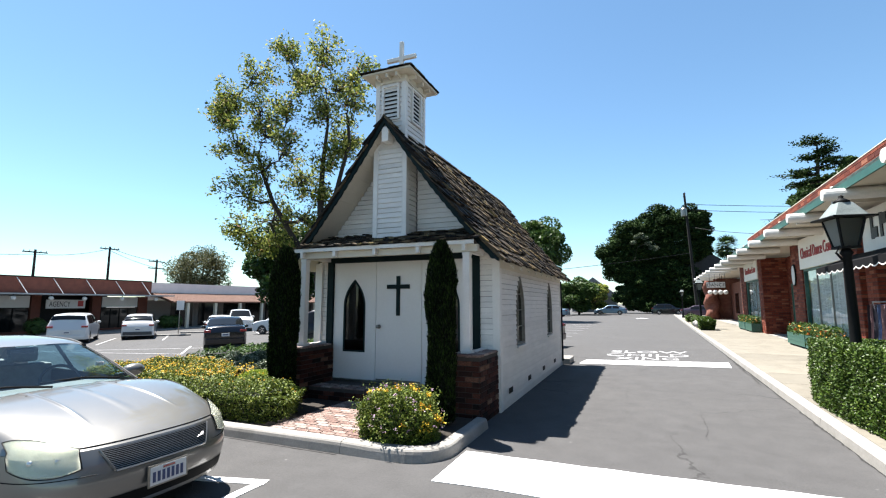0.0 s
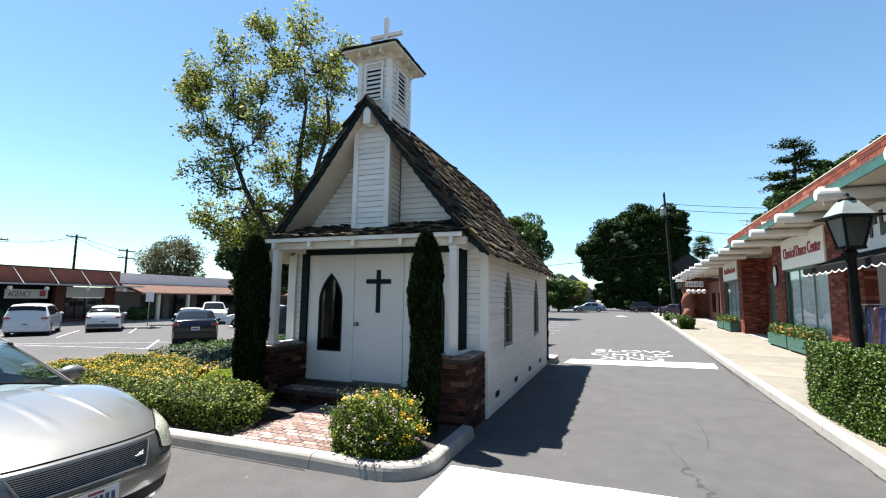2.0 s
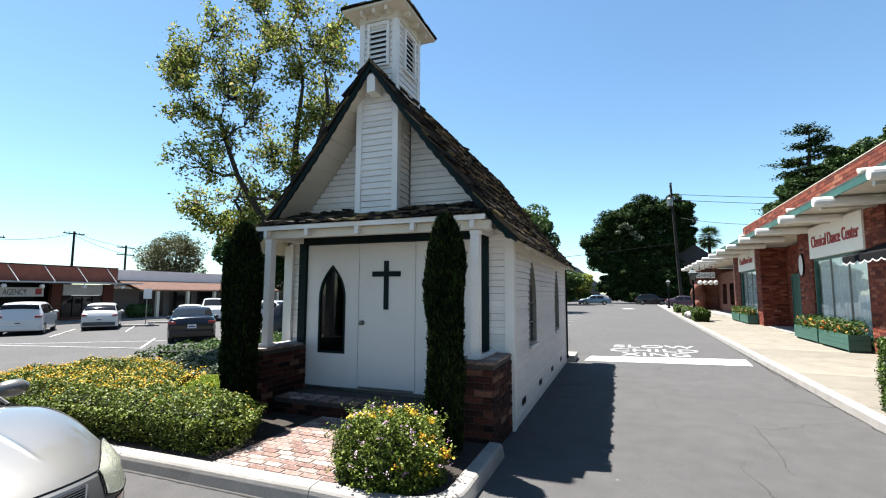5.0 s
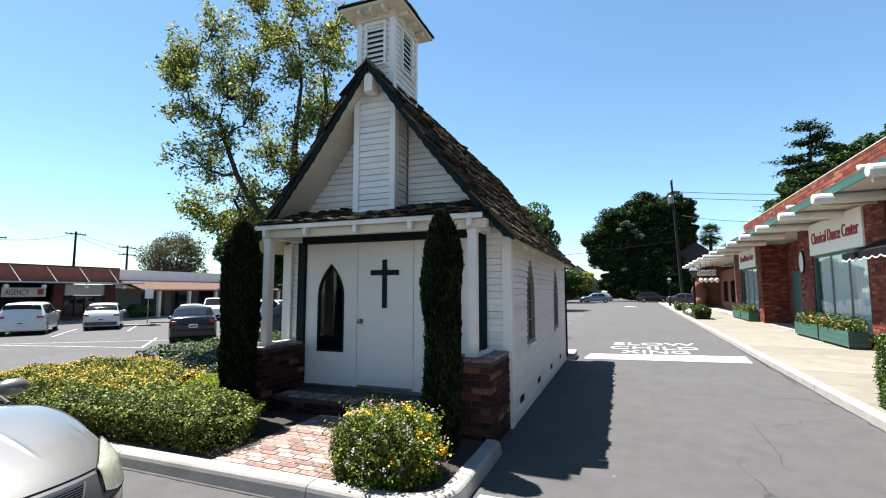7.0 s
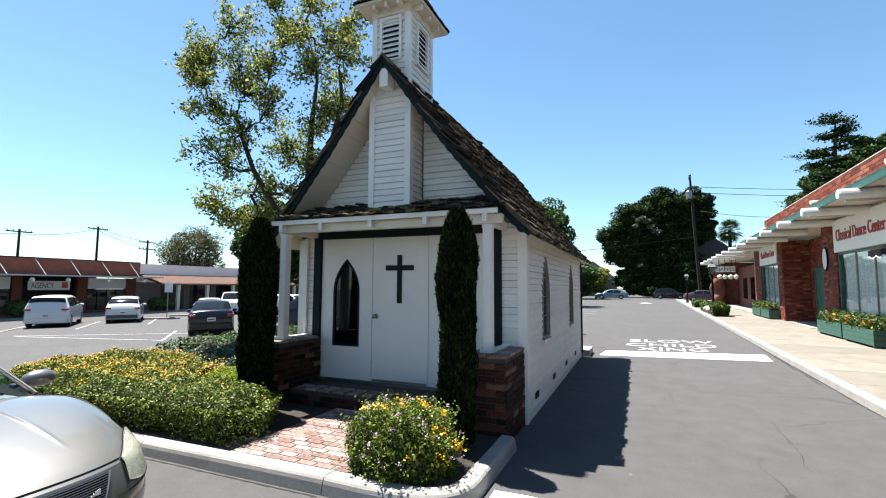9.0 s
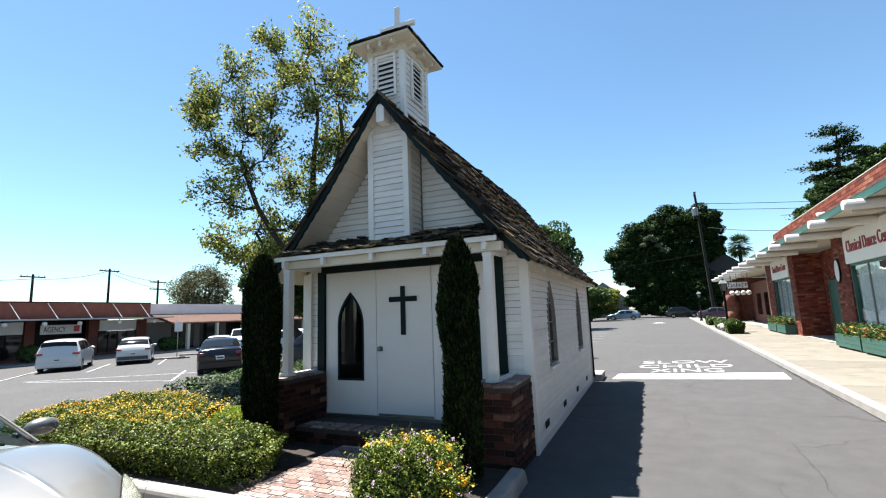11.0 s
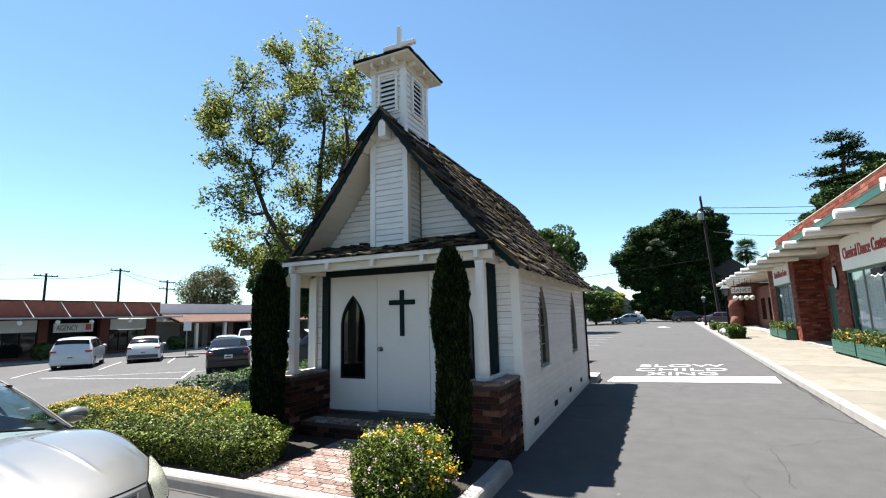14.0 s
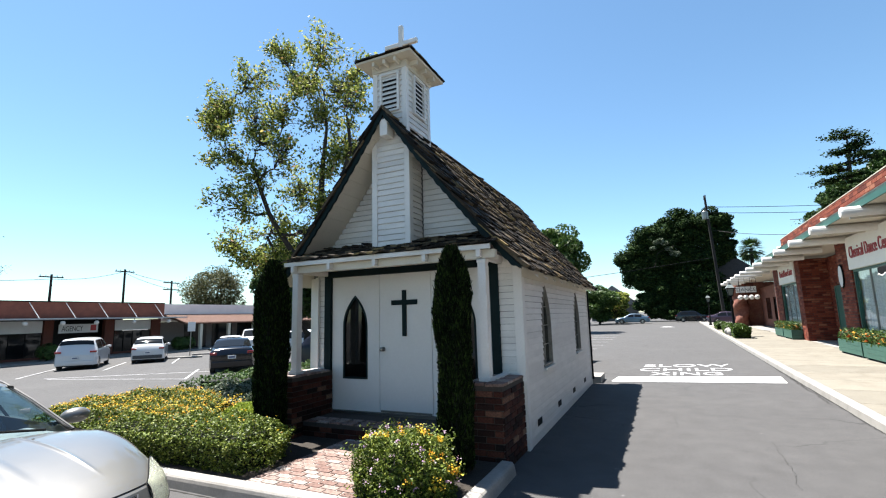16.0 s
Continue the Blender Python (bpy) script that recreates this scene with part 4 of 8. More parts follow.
for x0, x1, tag in ((-3.63, XR - 0.005, 1), (XL + 0.005, -6.33, -1)):
    pier = part("brick_wall", boxed(x0 + 0.012, x1 - 0.012, 8.112, YF - 0.036, 0.0, 0.925), MORTAR, porch, "dark red brick side wall of the porch")
    brick_face(pier, (x0 + 0.012, 8.112, 0.0), (1, 0, 0), None, x1 - x0 - 0.024, 0.90, (0, -1, 0), 21)
    brick_face(pier, (x1 - 0.012, 8.112, 0.0), (0, 1, 0), None, YF - 8.15, 0.90, (1, 0, 0), 22)
    if tag < 0:
        brick_face(pier, (x0 + 0.012, 8.112, 0.0), (0, 1, 0), None, YF - 8.15, 0.90, (-1, 0, 0), 23)
    part("coping", boxed(x0 + 0.004, x1 - 0.004, 8.10, YF - 0.034, 0.926, 0.950), MORTAR, pier)
    rr = random.Random(24)
    for iy in range(8):
        for ix in range(2):
            ob = link("brick", pv[0.18], BRICK, pier)
            half = (x1 - x0 + 0.02) / 2
            ob.matrix_basis = pose(x0 - 0.01 + half * (ix + 0.5), 8.135 + iy * 0.105, 0.953 + rr.uniform(-0.004, 0.006), rr.uniform(-2, 2), rr.uniform(-2, 2), rr.uniform(-2, 2)) @ Matrix.Diagonal((half / 0.19, 1.12, 1, 1))
    part("sill_board", boxed((x0 + x1) / 2 - 0.05, (x0 + x1) / 2 + 0.05, PY + 0.09, YF - 0.036, 0.963, 0.985), WHITE, pier)
floor_ = part("porch_floor", boxed(-6.31, -3.66, 8.312, YF - 0.042, 0.0, 0.30), MORTAR, porch, "brick porch floor with a single step")
brick_face(floor_, (-6.31, 8.312, 0.10), (1, 0, 0), None, 2.65, 0.16, (0, -1, 0), 31)
r = random.Random(8)
for iy in range(3):
    for ix in range(12):
        x = -6.20 + ix * 0.222
        ob = link("brick", pv[0.18], BRICK, floor_)
        ob.matrix_basis = pose(x, 8.36 + iy * 0.107, 0.302 + r.uniform(-0.002, 0.002), 0, 0, 0)
bm = bmesh.new()
tube(bm, [(XR + 0.045, YB + 0.02, 2.30), (XR + 0.045, YB + 0.02, 0.25), (XR + 0.06, YB - 0.02, 0.12)], [0.028] * 3, 8)
part("downpipe", bm, BLACK, chapel, "thin dark downpipe")
part("back_step", boxed(XR - 0.5, XR + 0.22, YB + 0.12, YB + 0.95, 0.0, 0.16, bevel=0.01), CONCRETE, chapel, "low white concrete step")

# ---------------------------------------------------------------- shops along the pavement (frame: across, along, up)
R = pose(1.05, 8.0, 0, 0, 0, -math.degrees(math.atan(0.033)))


def rp(name, bm, material, parent=None, label="", smooth=False):
    return part(name, bm, material, parent, label, smooth, R)


def rthing(name, w, u, z, label, category, group="", kind=""):
    return thing(name, R @ Matrix.Translation((w, u, z)), label, category, group, kind)


kerb2 = rthing("kerb", 0, 10, 0, "pale concrete kerb along the shop pavement", "kerb", kind="structure")
u = -16.0
while u < 66:
    bm = prism(bmesh.new(), [(0.0, 0.0), (0.012, 0.11), (0.04, 0.138), (0.16, 0.14), (0.16, 0.0)], "y", u, u + 2.99)
    rp("kerb_stone", bm, CONCRETE, kerb2)
    u += 3.0
pavement = rp("pavement", boxed(0.165, 9.0, -16, 66, 0.0, 0.118), CONCRETE)
tagged(pavement, "pale sunlit concrete pavement in front of the shops", "pavement", kind="structure")
u = -4.0
while u < 48:
    rp("paving_slab", boxed(0.17, 3.04, u, u + 1.49, 0.119, 0.137), WALK, pavement)
    u += 1.5

shop = rthing("shop_building", 4, 14, 0, "single-storey brick shop row with a deep beamed canopy", "shop building")
WF = 3.05


def bricks_joined(bm, along0, along1, z0, z1, w, normal_w=-1, bl=0.30, bh=0.10, axis="u"):
    """Small raised bricks on a face, joined. axis u: the face runs along the street; axis w: it runs across."""
    row, z = 0, z0
    while z < z1 - bh * 0.5:
        s = along0 - (bl / 2 if row % 2 else 0)
        while s < along1:
            a, b = max(s, along0), min(s + bl - 0.014, along1)
            if b - a > 0.04:
                if axis == "u":
                    box(bm, w - 0.012, w + 0.004, a, b, z + 0.007, min(z + bh - 0.007, z1))
                else:
                    box(bm, a, b, w - 0.012, w + 0.004, z + 0.007, min(z + bh - 0.007, z1))
            s += bl
        z += bh
        row += 1
    return bm


def brick_wall(name, u0, u1, z0, z1, w0=WF, thick=0.25, label="red brick wall"):
    core = rp(name, boxed(w0 + 0.004, w0 + thick, u0, u1, z0, z1), MORTAR, shop, label)
    tagged(rp("brick_facing", bricks_joined(bmesh.new(), u0, u1, z0, z1, w0), BRICKS, core), kind="stuff")
    return core


def brick_end(u0, w0, w1, z0, z1, parent):
    tagged(rp("brick_facing", bricks_joined(bmesh.new(), w0, w1, z0, z1, u0 - 0.004, axis="w"), BRICKS, parent), kind="stuff")


p1 = brick_wall("brick_pier", 9.85, 11.0, 0.13, 4.05)
brick_end(9.85, WF, WF + 0.25, 0.13, 4.05, p1)
p2 = brick_wall("brick_pier", 8.75, 9.42, 0.13, 4.05)
brick_end(8.75, WF, WF + 0.25, 0.13, 4.05, p2)
p3 = brick_wall("brick_pier", 15.2, 16.6, 0.13, 4.05)
brick_end(15.2, WF, WF + 0.25, 0.13, 2.98, p3)
back = brick_wall("recess_wall", 16.6, 22.5, 0.13, 4.05, w0=4.15)
side = rp("brick_pier", boxed(WF, 4.15, 22.504, 22.75, 0.13, 4.05), MORTAR, shop)
brick_end(22.504, WF, 4.15, 0.13, 4.05, side)
tagged(rp("brick_facing", bricks_joined(bmesh.new(), 22.504, 23.5, 0.13, 4.05, WF), BRICKS, side), kind="stuff")
rp("brick_core", boxed(WF + 0.004, WF + 0.25, 22.754, 23.5, 0.13, 4.05), MORTAR, side)
p5 = brick_wall("brick_pier", 27.5, 29.3, 0.13, 4.05)
door = rp("shop_door", boxed(4.07, 4.13, 20.45, 21.5, 0.13, 2.55), TEAL, shop, "green painted shop door")
rp("door_frame", boxed(4.05, 4.14, 20.35, 20.45, 0.13, 2.65), TEAL, door)
rp("door_frame", boxed(4.05, 4.14, 21.5, 21.6, 0.13, 2.65), TEAL, door)
rp("door_frame", boxed(4.05, 4.14, 20.45, 21.5, 2.55, 2.65), TEAL, door)
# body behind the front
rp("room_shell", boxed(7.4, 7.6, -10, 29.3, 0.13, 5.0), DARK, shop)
rp("room_shell", boxed(WF, 7.4, 29.31, 29.5, 0.13, 5.0), MORTAR, shop)
rp("room_floor", boxed(WF + 0.3, 7.4, -10, 29.3, 0.12, 0.15), CONCRETE, shop)

CURTAIN = mat("net_curtain", (0.82, 0.84, 0.82), 0.8, var=0.06, scale=3)
LETTER_RED = mat("red_lettering", (0.30, 0.012, 0.014), 0.4, var=0.08)
LETTER_BLACK = mat("black_lettering", (0.012, 0.012, 0.012), 0.5, var=0.08)
BOARD = mat("sign_board", (0.78, 0.74, 0.66), 0.5, var=0.04, scale=2, stain=0.12, stain_col=(0.5, 0.45, 0.38), sscale=1.5)


def shop_window(u0, u1, z0, z1, curtain=True):
    win = rp("shop_window", boxed(WF + 0.08, WF + 0.088, u0 + 0.07, u1 - 0.07, z0 + 0.07, z1 - 0.07), SHOPGLASS, shop, "wide plate-glass shop window in a green frame")
    win.visible_shadow = False
    for a, b, c, d in ((u0, u0 + 0.07, z0, z1), (u1 - 0.07, u1, z0, z1), (u0 + 0.07, u1 - 0.07, z0, z0 + 0.07), (u0 + 0.07, u1 - 0.07, z1 - 0.07, z1)):
        rp("window_frame", boxed(WF + 0.03, WF + 0.15, a, b, c, d), TEAL, win)
    for k in (1, 2):
        m_ = u0 + (u1 - u0) * k / 3
        rp("mullion", boxed(WF + 0.06, WF + 0.11, m_ - 0.02, m_ + 0.02, z0 + 0.07, z1 - 0.07), PEWTER, win)
    rp("stall_riser", boxed(WF + 0.02, WF + 0.2, u0, u1, 0.13, z0), TEAL, win)
    if curtain:
        n = 120
        bm = grid(bmesh.new(), lambda s, z: (WF + 0.20 + 0.05 * math.sin(s * 21) + 0.02 * math.sin(s * 47), s, z), [u0 + (u1 - u0) * k / n for k in range(n + 1)], [z0, z1])
        rp("curtain", bm, CURTAIN, win, "gathered white net curtain", smooth=True)


shop_window(11.05, 15.15, 0.50, 2.95)
shop_window(23.6, 27.4, 0.50, 3.0)
face = rp("sign_fascia", boxed(WF - 0.06, WF + 0.2, 11.0, 15.2, 2.96, 4.05), BOARD, shop, "cream fascia with dark red script lettering")
words("lettering", "Classical Dance Center", 0.56, LETTER_RED, face, R @ pose(WF - 0.075, 13.05, 3.33, 90, 0, -90) @ Matrix.Shear("XZ", 4, (0, 0)), 0.012, widen=0.70)
face2 = rp("sign_fascia", boxed(WF - 0.06, WF + 0.2, 23.5, 27.5, 3.02, 4.05), BOARD, shop, "cream fascia with dark red script lettering")
words("lettering", "Classical Dance Center", 0.52, LETTER_RED, face2, R @ pose(WF - 0.075, 25.4, 3.4, 90, 0, -90), 0.012, widen=0.66)
face3 = rp("sign_fascia", boxed(WF - 0.06, WF + 0.2, 2.0, 9.2, 3.0, 4.05), BOARD, shop, "cream fascia with heavy black lettering")
for k in range(9):
    u0 = 8.6 - k * 0.52
    bm = bmesh.new()
    box(bm, WF - 0.085, WF - 0.062, u0 - 0.13, u0, 3.28, 3.86)
    box(bm, WF - 0.085, WF - 0.062, u0 - 0.36, u0 - 0.135, 3.30 + 0.27 * (k % 2), 3.56 + 0.27 * (k % 2))
    rp("letter_bar", bm, LETTER_BLACK, face3)
# oval hanging plaque
pl = rthing("wall_plaque", WF - 0.05, 16.3, 2.75, "white oval plaque with a dark rim on the brick", "sign")
bm = lathe(bmesh.new(), [(0.34, 0.0), (0.36, -0.02), (0.34, -0.045)], (0, 0, 0), 28, "x")
bm.transform(pose(WF - 0.02, 16.2, 2.8) @ Matrix.Diagonal((1, 0.72, 1.25, 1)))
rp("rim", bm, BLACK, pl)
bm = lathe(bmesh.new(), [(0.31, -0.046), (0.31, -0.05)], (0, 0, 0), 28, "x")
bm.transform(pose(WF - 0.02, 16.2, 2.8) @ Matrix.Diagonal((1, 0.72, 1.25, 1)))
rp("face", bm, WHITE, pl)

# canopy: beams with round ends, boarded underside, green fascia, lean-to roof, brick parapet
canopy = rthing("canopy", 2.3, 14, 4.0, "white-beamed shop canopy with a green fascia and brick parapet", "canopy")
for k in range(-3, 16):
    u = 3.2 + 3.02 * k
    if u > 47.5:
        break
    bm = tube(bmesh.new(), [R @ Vector((w, u, 4.03)) for w in (1.42, 1.46, 3.04)], [0.115, 0.13, 0.13], 14)
    part("beam", bm, WHITE, canopy, "round white beam")
    if u < 29:
        rp("bearer", boxed(1.85, 3.04, u + 0.9, u + 1.0, 3.98, 4.12), CREAM, canopy)
rp("soffit", boxed(1.84, WF + 1.4, -8, 29.4, 4.163, 4.20), CREAM, canopy)
rp("fascia_board", boxed(1.80, 1.835, -8, 29.4, 4.12, 4.33), TEAL, canopy, "green fascia board")
rp("lean_to", prism(bmesh.new(), [(1.80, 4.335), (3.28, 4.66), (3.28, 4.60), (1.80, 4.27)], "y", -8, 29.4), mat("roof_felt", (0.10, 0.13, 0.12), 0.8, var=0.3, scale=5), canopy)
par = rp("parapet", boxed(3.284, 3.5, -8, 27.2, 4.20, 5.64), MORTAR, canopy, "red brick parapet with a pale coping")
tagged(rp("brick_facing", bricks_joined(bmesh.new(), -8, 27.2, 4.6, 5.63, 3.28, bl=0.42, bh=0.135), BRICKS, par), kind="stuff")
rp("coping", boxed(3.26, 3.54, -8, 27.25, 5.641, 5.668), CREAM, par)
rp("end_wall", boxed(3.504, 8.0, 27.0, 27.2, 4.2, 5.64), MORTAR, par)
for u in (10.3, 16.6, 25.4):
    lt = rthing("flood_lamp", 3.0, u, 4.6, "pale metal floodlight standing on the canopy roof", "floodlight", "floodlights on the canopy")
    bm = tube(bmesh.new(), [R @ Vector(p) for p in ((3.0, u, 4.58), (3.0, u, 5.0))], [0.03, 0.03], 8)
    part("stem", bm, BLACK, lt)
    bm = bmesh.new()
    lathe(bm, [(0.05, 0.0), (0.07, -0.06), (0.13, -0.20), (0.14, -0.24)], (0, 0, 0), 16, "x")
    bm.transform(pose(3.02, u, 5.02, 0, -25, 0))
    rp("housing", bm, CREAM, lt, smooth=True)

# black scalloped awning over the clothes shop
awn = rthing("awning", 2.6, 9.6, 2.6, "black fabric shop awning with a scalloped white hem", "awning")
FABRIC = mat("black_fabric", (0.007, 0.007, 0.008), 0.9, var=0.2, scale=6, spec=0.1)
bm = prism(bmesh.new(), [(2.15, 2.66), (3.03, 3.02), (3.03, 2.99), (2.15, 2.63)], "y", 1.2, 9.9)
rp("cover", bm, FABRIC, awn)
us = [1.2 + 8.7 * k / 200 for k in range(201)]
bm = grid(bmesh.new(), lambda s, k: (2.14 + 0.004 * k, s, 2.66 if k == 0 else 2.50 - 0.055 * abs(math.sin(s * 8))), us, [0, 1])
rp("valance", bm, FABRIC, awn)
bm = grid(bmesh.new(), lambda s, k: (2.132, s, 2.50 - 0.055 * abs(math.sin(s * 8)) + (0.0 if k else 0.03)), us, [0, 1])
rp("hem", bm, WHITE, awn, "white hem")
# clothes rail
rail = rthing("clothes_rail", 2.5, 6.3, 0.137, "metal rail hung with dresses and denim outside the shop", "clothes rail")
bm = bmesh.new()
for uu in (5.0, 7.5):
    tube(bm, [R @ Vector(p) for p in ((2.5, uu, 0.137), (2.5, uu, 1.72))], [0.016, 0.016], 8)
tube(bm, [R @ Vector(p) for p in ((2.5, 4.99, 1.72), (2.5, 7.51, 1.72))], [0.016, 0.016], 8)
part("frame", bm, PEWTER, rail)
rr = random.Random(6)
COL = [mat("cloth_" + nm, c, 0.9, var=0.3, scale=14) for nm, c in (("print", (0.28, 0.2, 0.22)), ("dark", (0.03, 0.03, 0.045)), ("denim", (0.10, 0.17, 0.32)), ("white", (0.7, 0.7, 0.68)), ("rose", (0.4, 0.16, 0.16)))]
for k in range(13):
    uu = 5.15 + k * 0.18
    ln = rr.uniform(0.75, 1.15)
    ph = rr.uniform(0, 6)
    bm = grid(bmesh.new(), lambda s, z: (2.5 + s * (0.8 + 0.25 * (1.68 - z)), uu + 0.03 * math.sin(s * 22 + ph) + 0.02 * math.sin(z * 9), z - 0.10 * abs(s)), [-0.22 + 0.044 * k2 for k2 in range(11)], [1.68 - ln * j / 5 for j in range(6)], 0.006)
    rp("garment", bm, COL[rr.randrange(5)], rail, smooth=True)


# planters on the pavement
def planter(w0, w1, u0, u1, seed):
    pt = rthing("planter_box", (w0 + w1) / 2, (u0 + u1) / 2, 0.137, "green wooden planter box with low flowering plants", "planter", "planters outside the shops")
    for nm, bx in (("side_board", (w0, w0 + 0.03, u0, u1)), ("side_board", (w1 - 0.03, w1, u0, u1)), ("end_board", (w0 + 0.031, w1 - 0.031, u0, u0 + 0.03)), ("end_board", (w0 + 0.031, w1 - 0.031, u1 - 0.03, u1))):
        for z in (0.20, 0.34, 0.48):
            rp(nm, boxed(*bx, z, z + 0.134), TEAL, pt)
    rp("foot", boxed(w0 + 0.04, w1 - 0.04, u0 + 0.1, u0 + 0.2, 0.137, 0.20), TEAL, pt)
    rp("foot", boxed(w0 + 0.04, w1 - 0.04, u1 - 0.2, u1 - 0.1, 0.137, 0.20), TEAL, pt)
    rp("soil", boxed(w0 + 0.032, w1 - 0.032, u0 + 0.032, u1 - 0.032, 0.201, 0.56), SOIL, pt)
    rng = np.random.default_rng(seed)
    n = 1500
    pts = np.stack([rng.uniform(w0, w1, n), rng.uniform(u0, u1, n), 0.58 + rng.uniform(0, 1, n) ** 2 * 0.42], 1)
    pts = np.array([R @ Vector(p) for p in pts])
    tagged(leaves("foliage", pts, 0.045, LEAF_MIX, pt, seed=seed), kind="stuff")
    pts = np.stack([rng.uniform(w0, w1, 90), rng.uniform(u0, u1, 90), 0.66 + rng.uniform(0, 1, 90) * 0.25], 1)
    tagged(leaves("bloom", np.array([R @ Vector(p) for p in pts]), 0.04, PETAL_RED, pt, aspect=0.9, seed=seed), kind="stuff")


LEAF_MIX = ramp_mat("leaf_mix", [(0.0, (0.018, 0.0372, 0.0084)), (0.5, (0.0372, 0.075, 0.0156)), (1.0, (0.069, 0.114, 0.027))], 0.5, trans=0.25)
PETAL_RED = ramp_mat("petals_red", [(0.0, (0.35, 0.042, 0.014)), (0.5, (0.525, 0.266, 0.021)), (1.0, (0.56, 0.42, 0.14))], 0.6, trans=0.2)
for args in ((2.50, 2.98, 11.0, 13.2, 41), (2.52, 3.0, 13.4, 15.7, 42), (2.55, 3.0, 23.4, 25.4, 43), (2.55, 3.0, 25.6, 27.8, 44)):
    planter(*args)


# lamp posts
def lamp_post():
    """A black cast post with a big four-sided lantern; base at the origin."""
    lp = thing("street_lamp", (0, 0, 0), "black cast-iron lamp post with a large glazed lantern", "street lamp", "lamp posts along the pavement")
    bm = lathe(bmesh.new(), [(0.16, 0.0), (0.16, 0.10), (0.11, 0.16), (0.10, 0.55), (0.075, 0.62), (0.065, 1.2), (0.055, 2.25), (0.085, 2.30), (0.05, 2.36)], (0, 0, 0), 14)
    part("post", bm, BLACK, lp, smooth=True)
    b0, b1, z0, z1 = 0.105, 0.175, 2.40, 2.80
    bm = bmesh.new()
    box(bm, -b0 - 0.02, b0 + 0.02, -b0 - 0.02, b0 + 0.02, z0 - 0.04, z0)
    fr = part("lantern_base", bm, BLACK, lp)
    for sx in (-1, 1):
        for sy in (-1, 1):
            bm = tube(bmesh.new(), [(sx * b0, sy * b0, z0), (sx * b1, sy * b1, z1)], [0.018, 0.018], 6)
            part("lantern_bar", bm, BLACK, lp)
    PANE = ramp_mat("frosted_lantern_pane", [(0.0, (0.40, 0.41, 0.38)), (1.0, (0.46, 0.47, 0.43))], 0.3, trans=0.55)
    for a in range(4):
        bm = bmesh.new()
        v = [bm.verts.new(p) for p in ((-b0 + 0.02, -b0, z0 + 0.005), (b0 - 0.02, -b0, z0 + 0.005), (b1 - 0.02, -b1, z1 - 0.005), (-b1 + 0.02, -b1, z1 - 0.005))]
        bm.faces.new(v)
        bmesh.ops.solidify(bm, geom=bm.faces[:], thickness=0.005)
        bm.transform(pose(0, 0, 0, 0, 0, 90 * a))
        part("pane", bm, PANE, lp, "frosted lantern pane")
    bm = bmesh.new()
    box(bm, -0.285, 0.285, -0.285, 0.285, z1, z1 + 0.03, bevel=0.008)
    part("brim", bm, BLACK, lp)
    bm = bmesh.new()
    lo = [bm.verts.new(p) for p in ((-0.21, -0.21, z1 + 0.041), (0.21, -0.21, z1 + 0.041), (0.21, 0.21, z1 + 0.041), (-0.21, 0.21, z1 + 0.041))]
    hi = [bm.verts.new(p) for p in ((-0.09, -0.09, z1 + 0.25), (0.09, -0.09, z1 + 0.25), (0.09, 0.09, z1 + 0.25), (-0.09, 0.09, z1 + 0.25))]
    for k in range(4):
        bm.faces.new((lo[k], lo[(k + 1) % 4], hi[(k + 1) % 4], hi[k]))
    bm.faces.new(lo[::-1]), bm.faces.new(hi)
    part("lantern_roof", bm, mat("lantern_roof_metal", (0.17, 0.195, 0.19), 0.5, var=0.25, scale=5), lp, "pale grey-green metal lantern roof")
    bm = lathe(bmesh.new(), [(0.10, z1 + 0.251), (0.105, z1 + 0.275), (0.05, z1 + 0.31), (0.025, z1 + 0.325), (0.035, z1 + 0.35), (0.01, z1 + 0.375)], (0, 0, 0), 14)
    part("finial", bm, BLACK, lp, smooth=True)
    bm = tube(bmesh.new(), [(-b0, -0.05, z0), (-b0 - 0.06, -0.05, z0 - 0.10), (-0.05, -0.02, z0 - 0.24)], [0.016] * 3, 6)
    part("bracket", bm, BLACK, lp)
    return lp


lamp = lamp_post()
lamp.matrix_basis = R @ pose(0.62, 2.45, 0.13, 0, 0, 14)
copy_thing(lamp, R @ pose(0.45, 26.8, 0.13, 0, 0, 4))
copy_thing(lamp, R @ pose(0.50, 51.0, 0.13, 0, 0, 2))

# far end of the row: twisted brick pillar, low annex, sign, globe lamps
pil = rthing("brick_pillar", 2.7, 46.5, 0.13, "thick twisted red brick pillar at the arcade's end", "pillar")
bm = bmesh.new()
rings = []
for k in range(49):
    z = 0.13 + 4.0 * k / 48
    ring = []
    for j in range(16):
        a = j * math.tau / 16 + k * 0.16
        rad = 0.62 + 0.11 * math.cos(2 * (a - k * 0.33))
        ring.append(bm.verts.new((2.9 + rad * math.cos(a - k * 0.16), 46.5 + rad * math.sin(a - k * 0.16), z)))
    rings.append(ring)
for a, b in zip(rings, rings[1:]):
    for j in range(16):
        bm.faces.new((a[j], a[(j + 1) % 16], b[(j + 1) % 16], b[j]))
bm.faces.new(rings[-1]), bm.faces.new(rings[0][::-1])
BRICKFAR = mat("brick_far", (0.133, 0.042, 0.0266), 0.85, var=0.3, scale=5, bump=0.4, bscale=20, stain=0.5, stain_col=(0.252, 0.14, 0.091), sscale=3)
rp("shaft", bm, BRICKFAR, pil)
annex = rthing("shop_annex", 6, 40, 0, "low brick annex behind the pavement arcade", "shop building")
rp("wall", boxed(4.6, 4.85, 29.6, 47.0, 0.13, 3.6), BRICKFAR, annex)
rp("roof", boxed(2.6, 8.0, 29.6, 47.0, 4.17, 4.3), CREAM, annex)
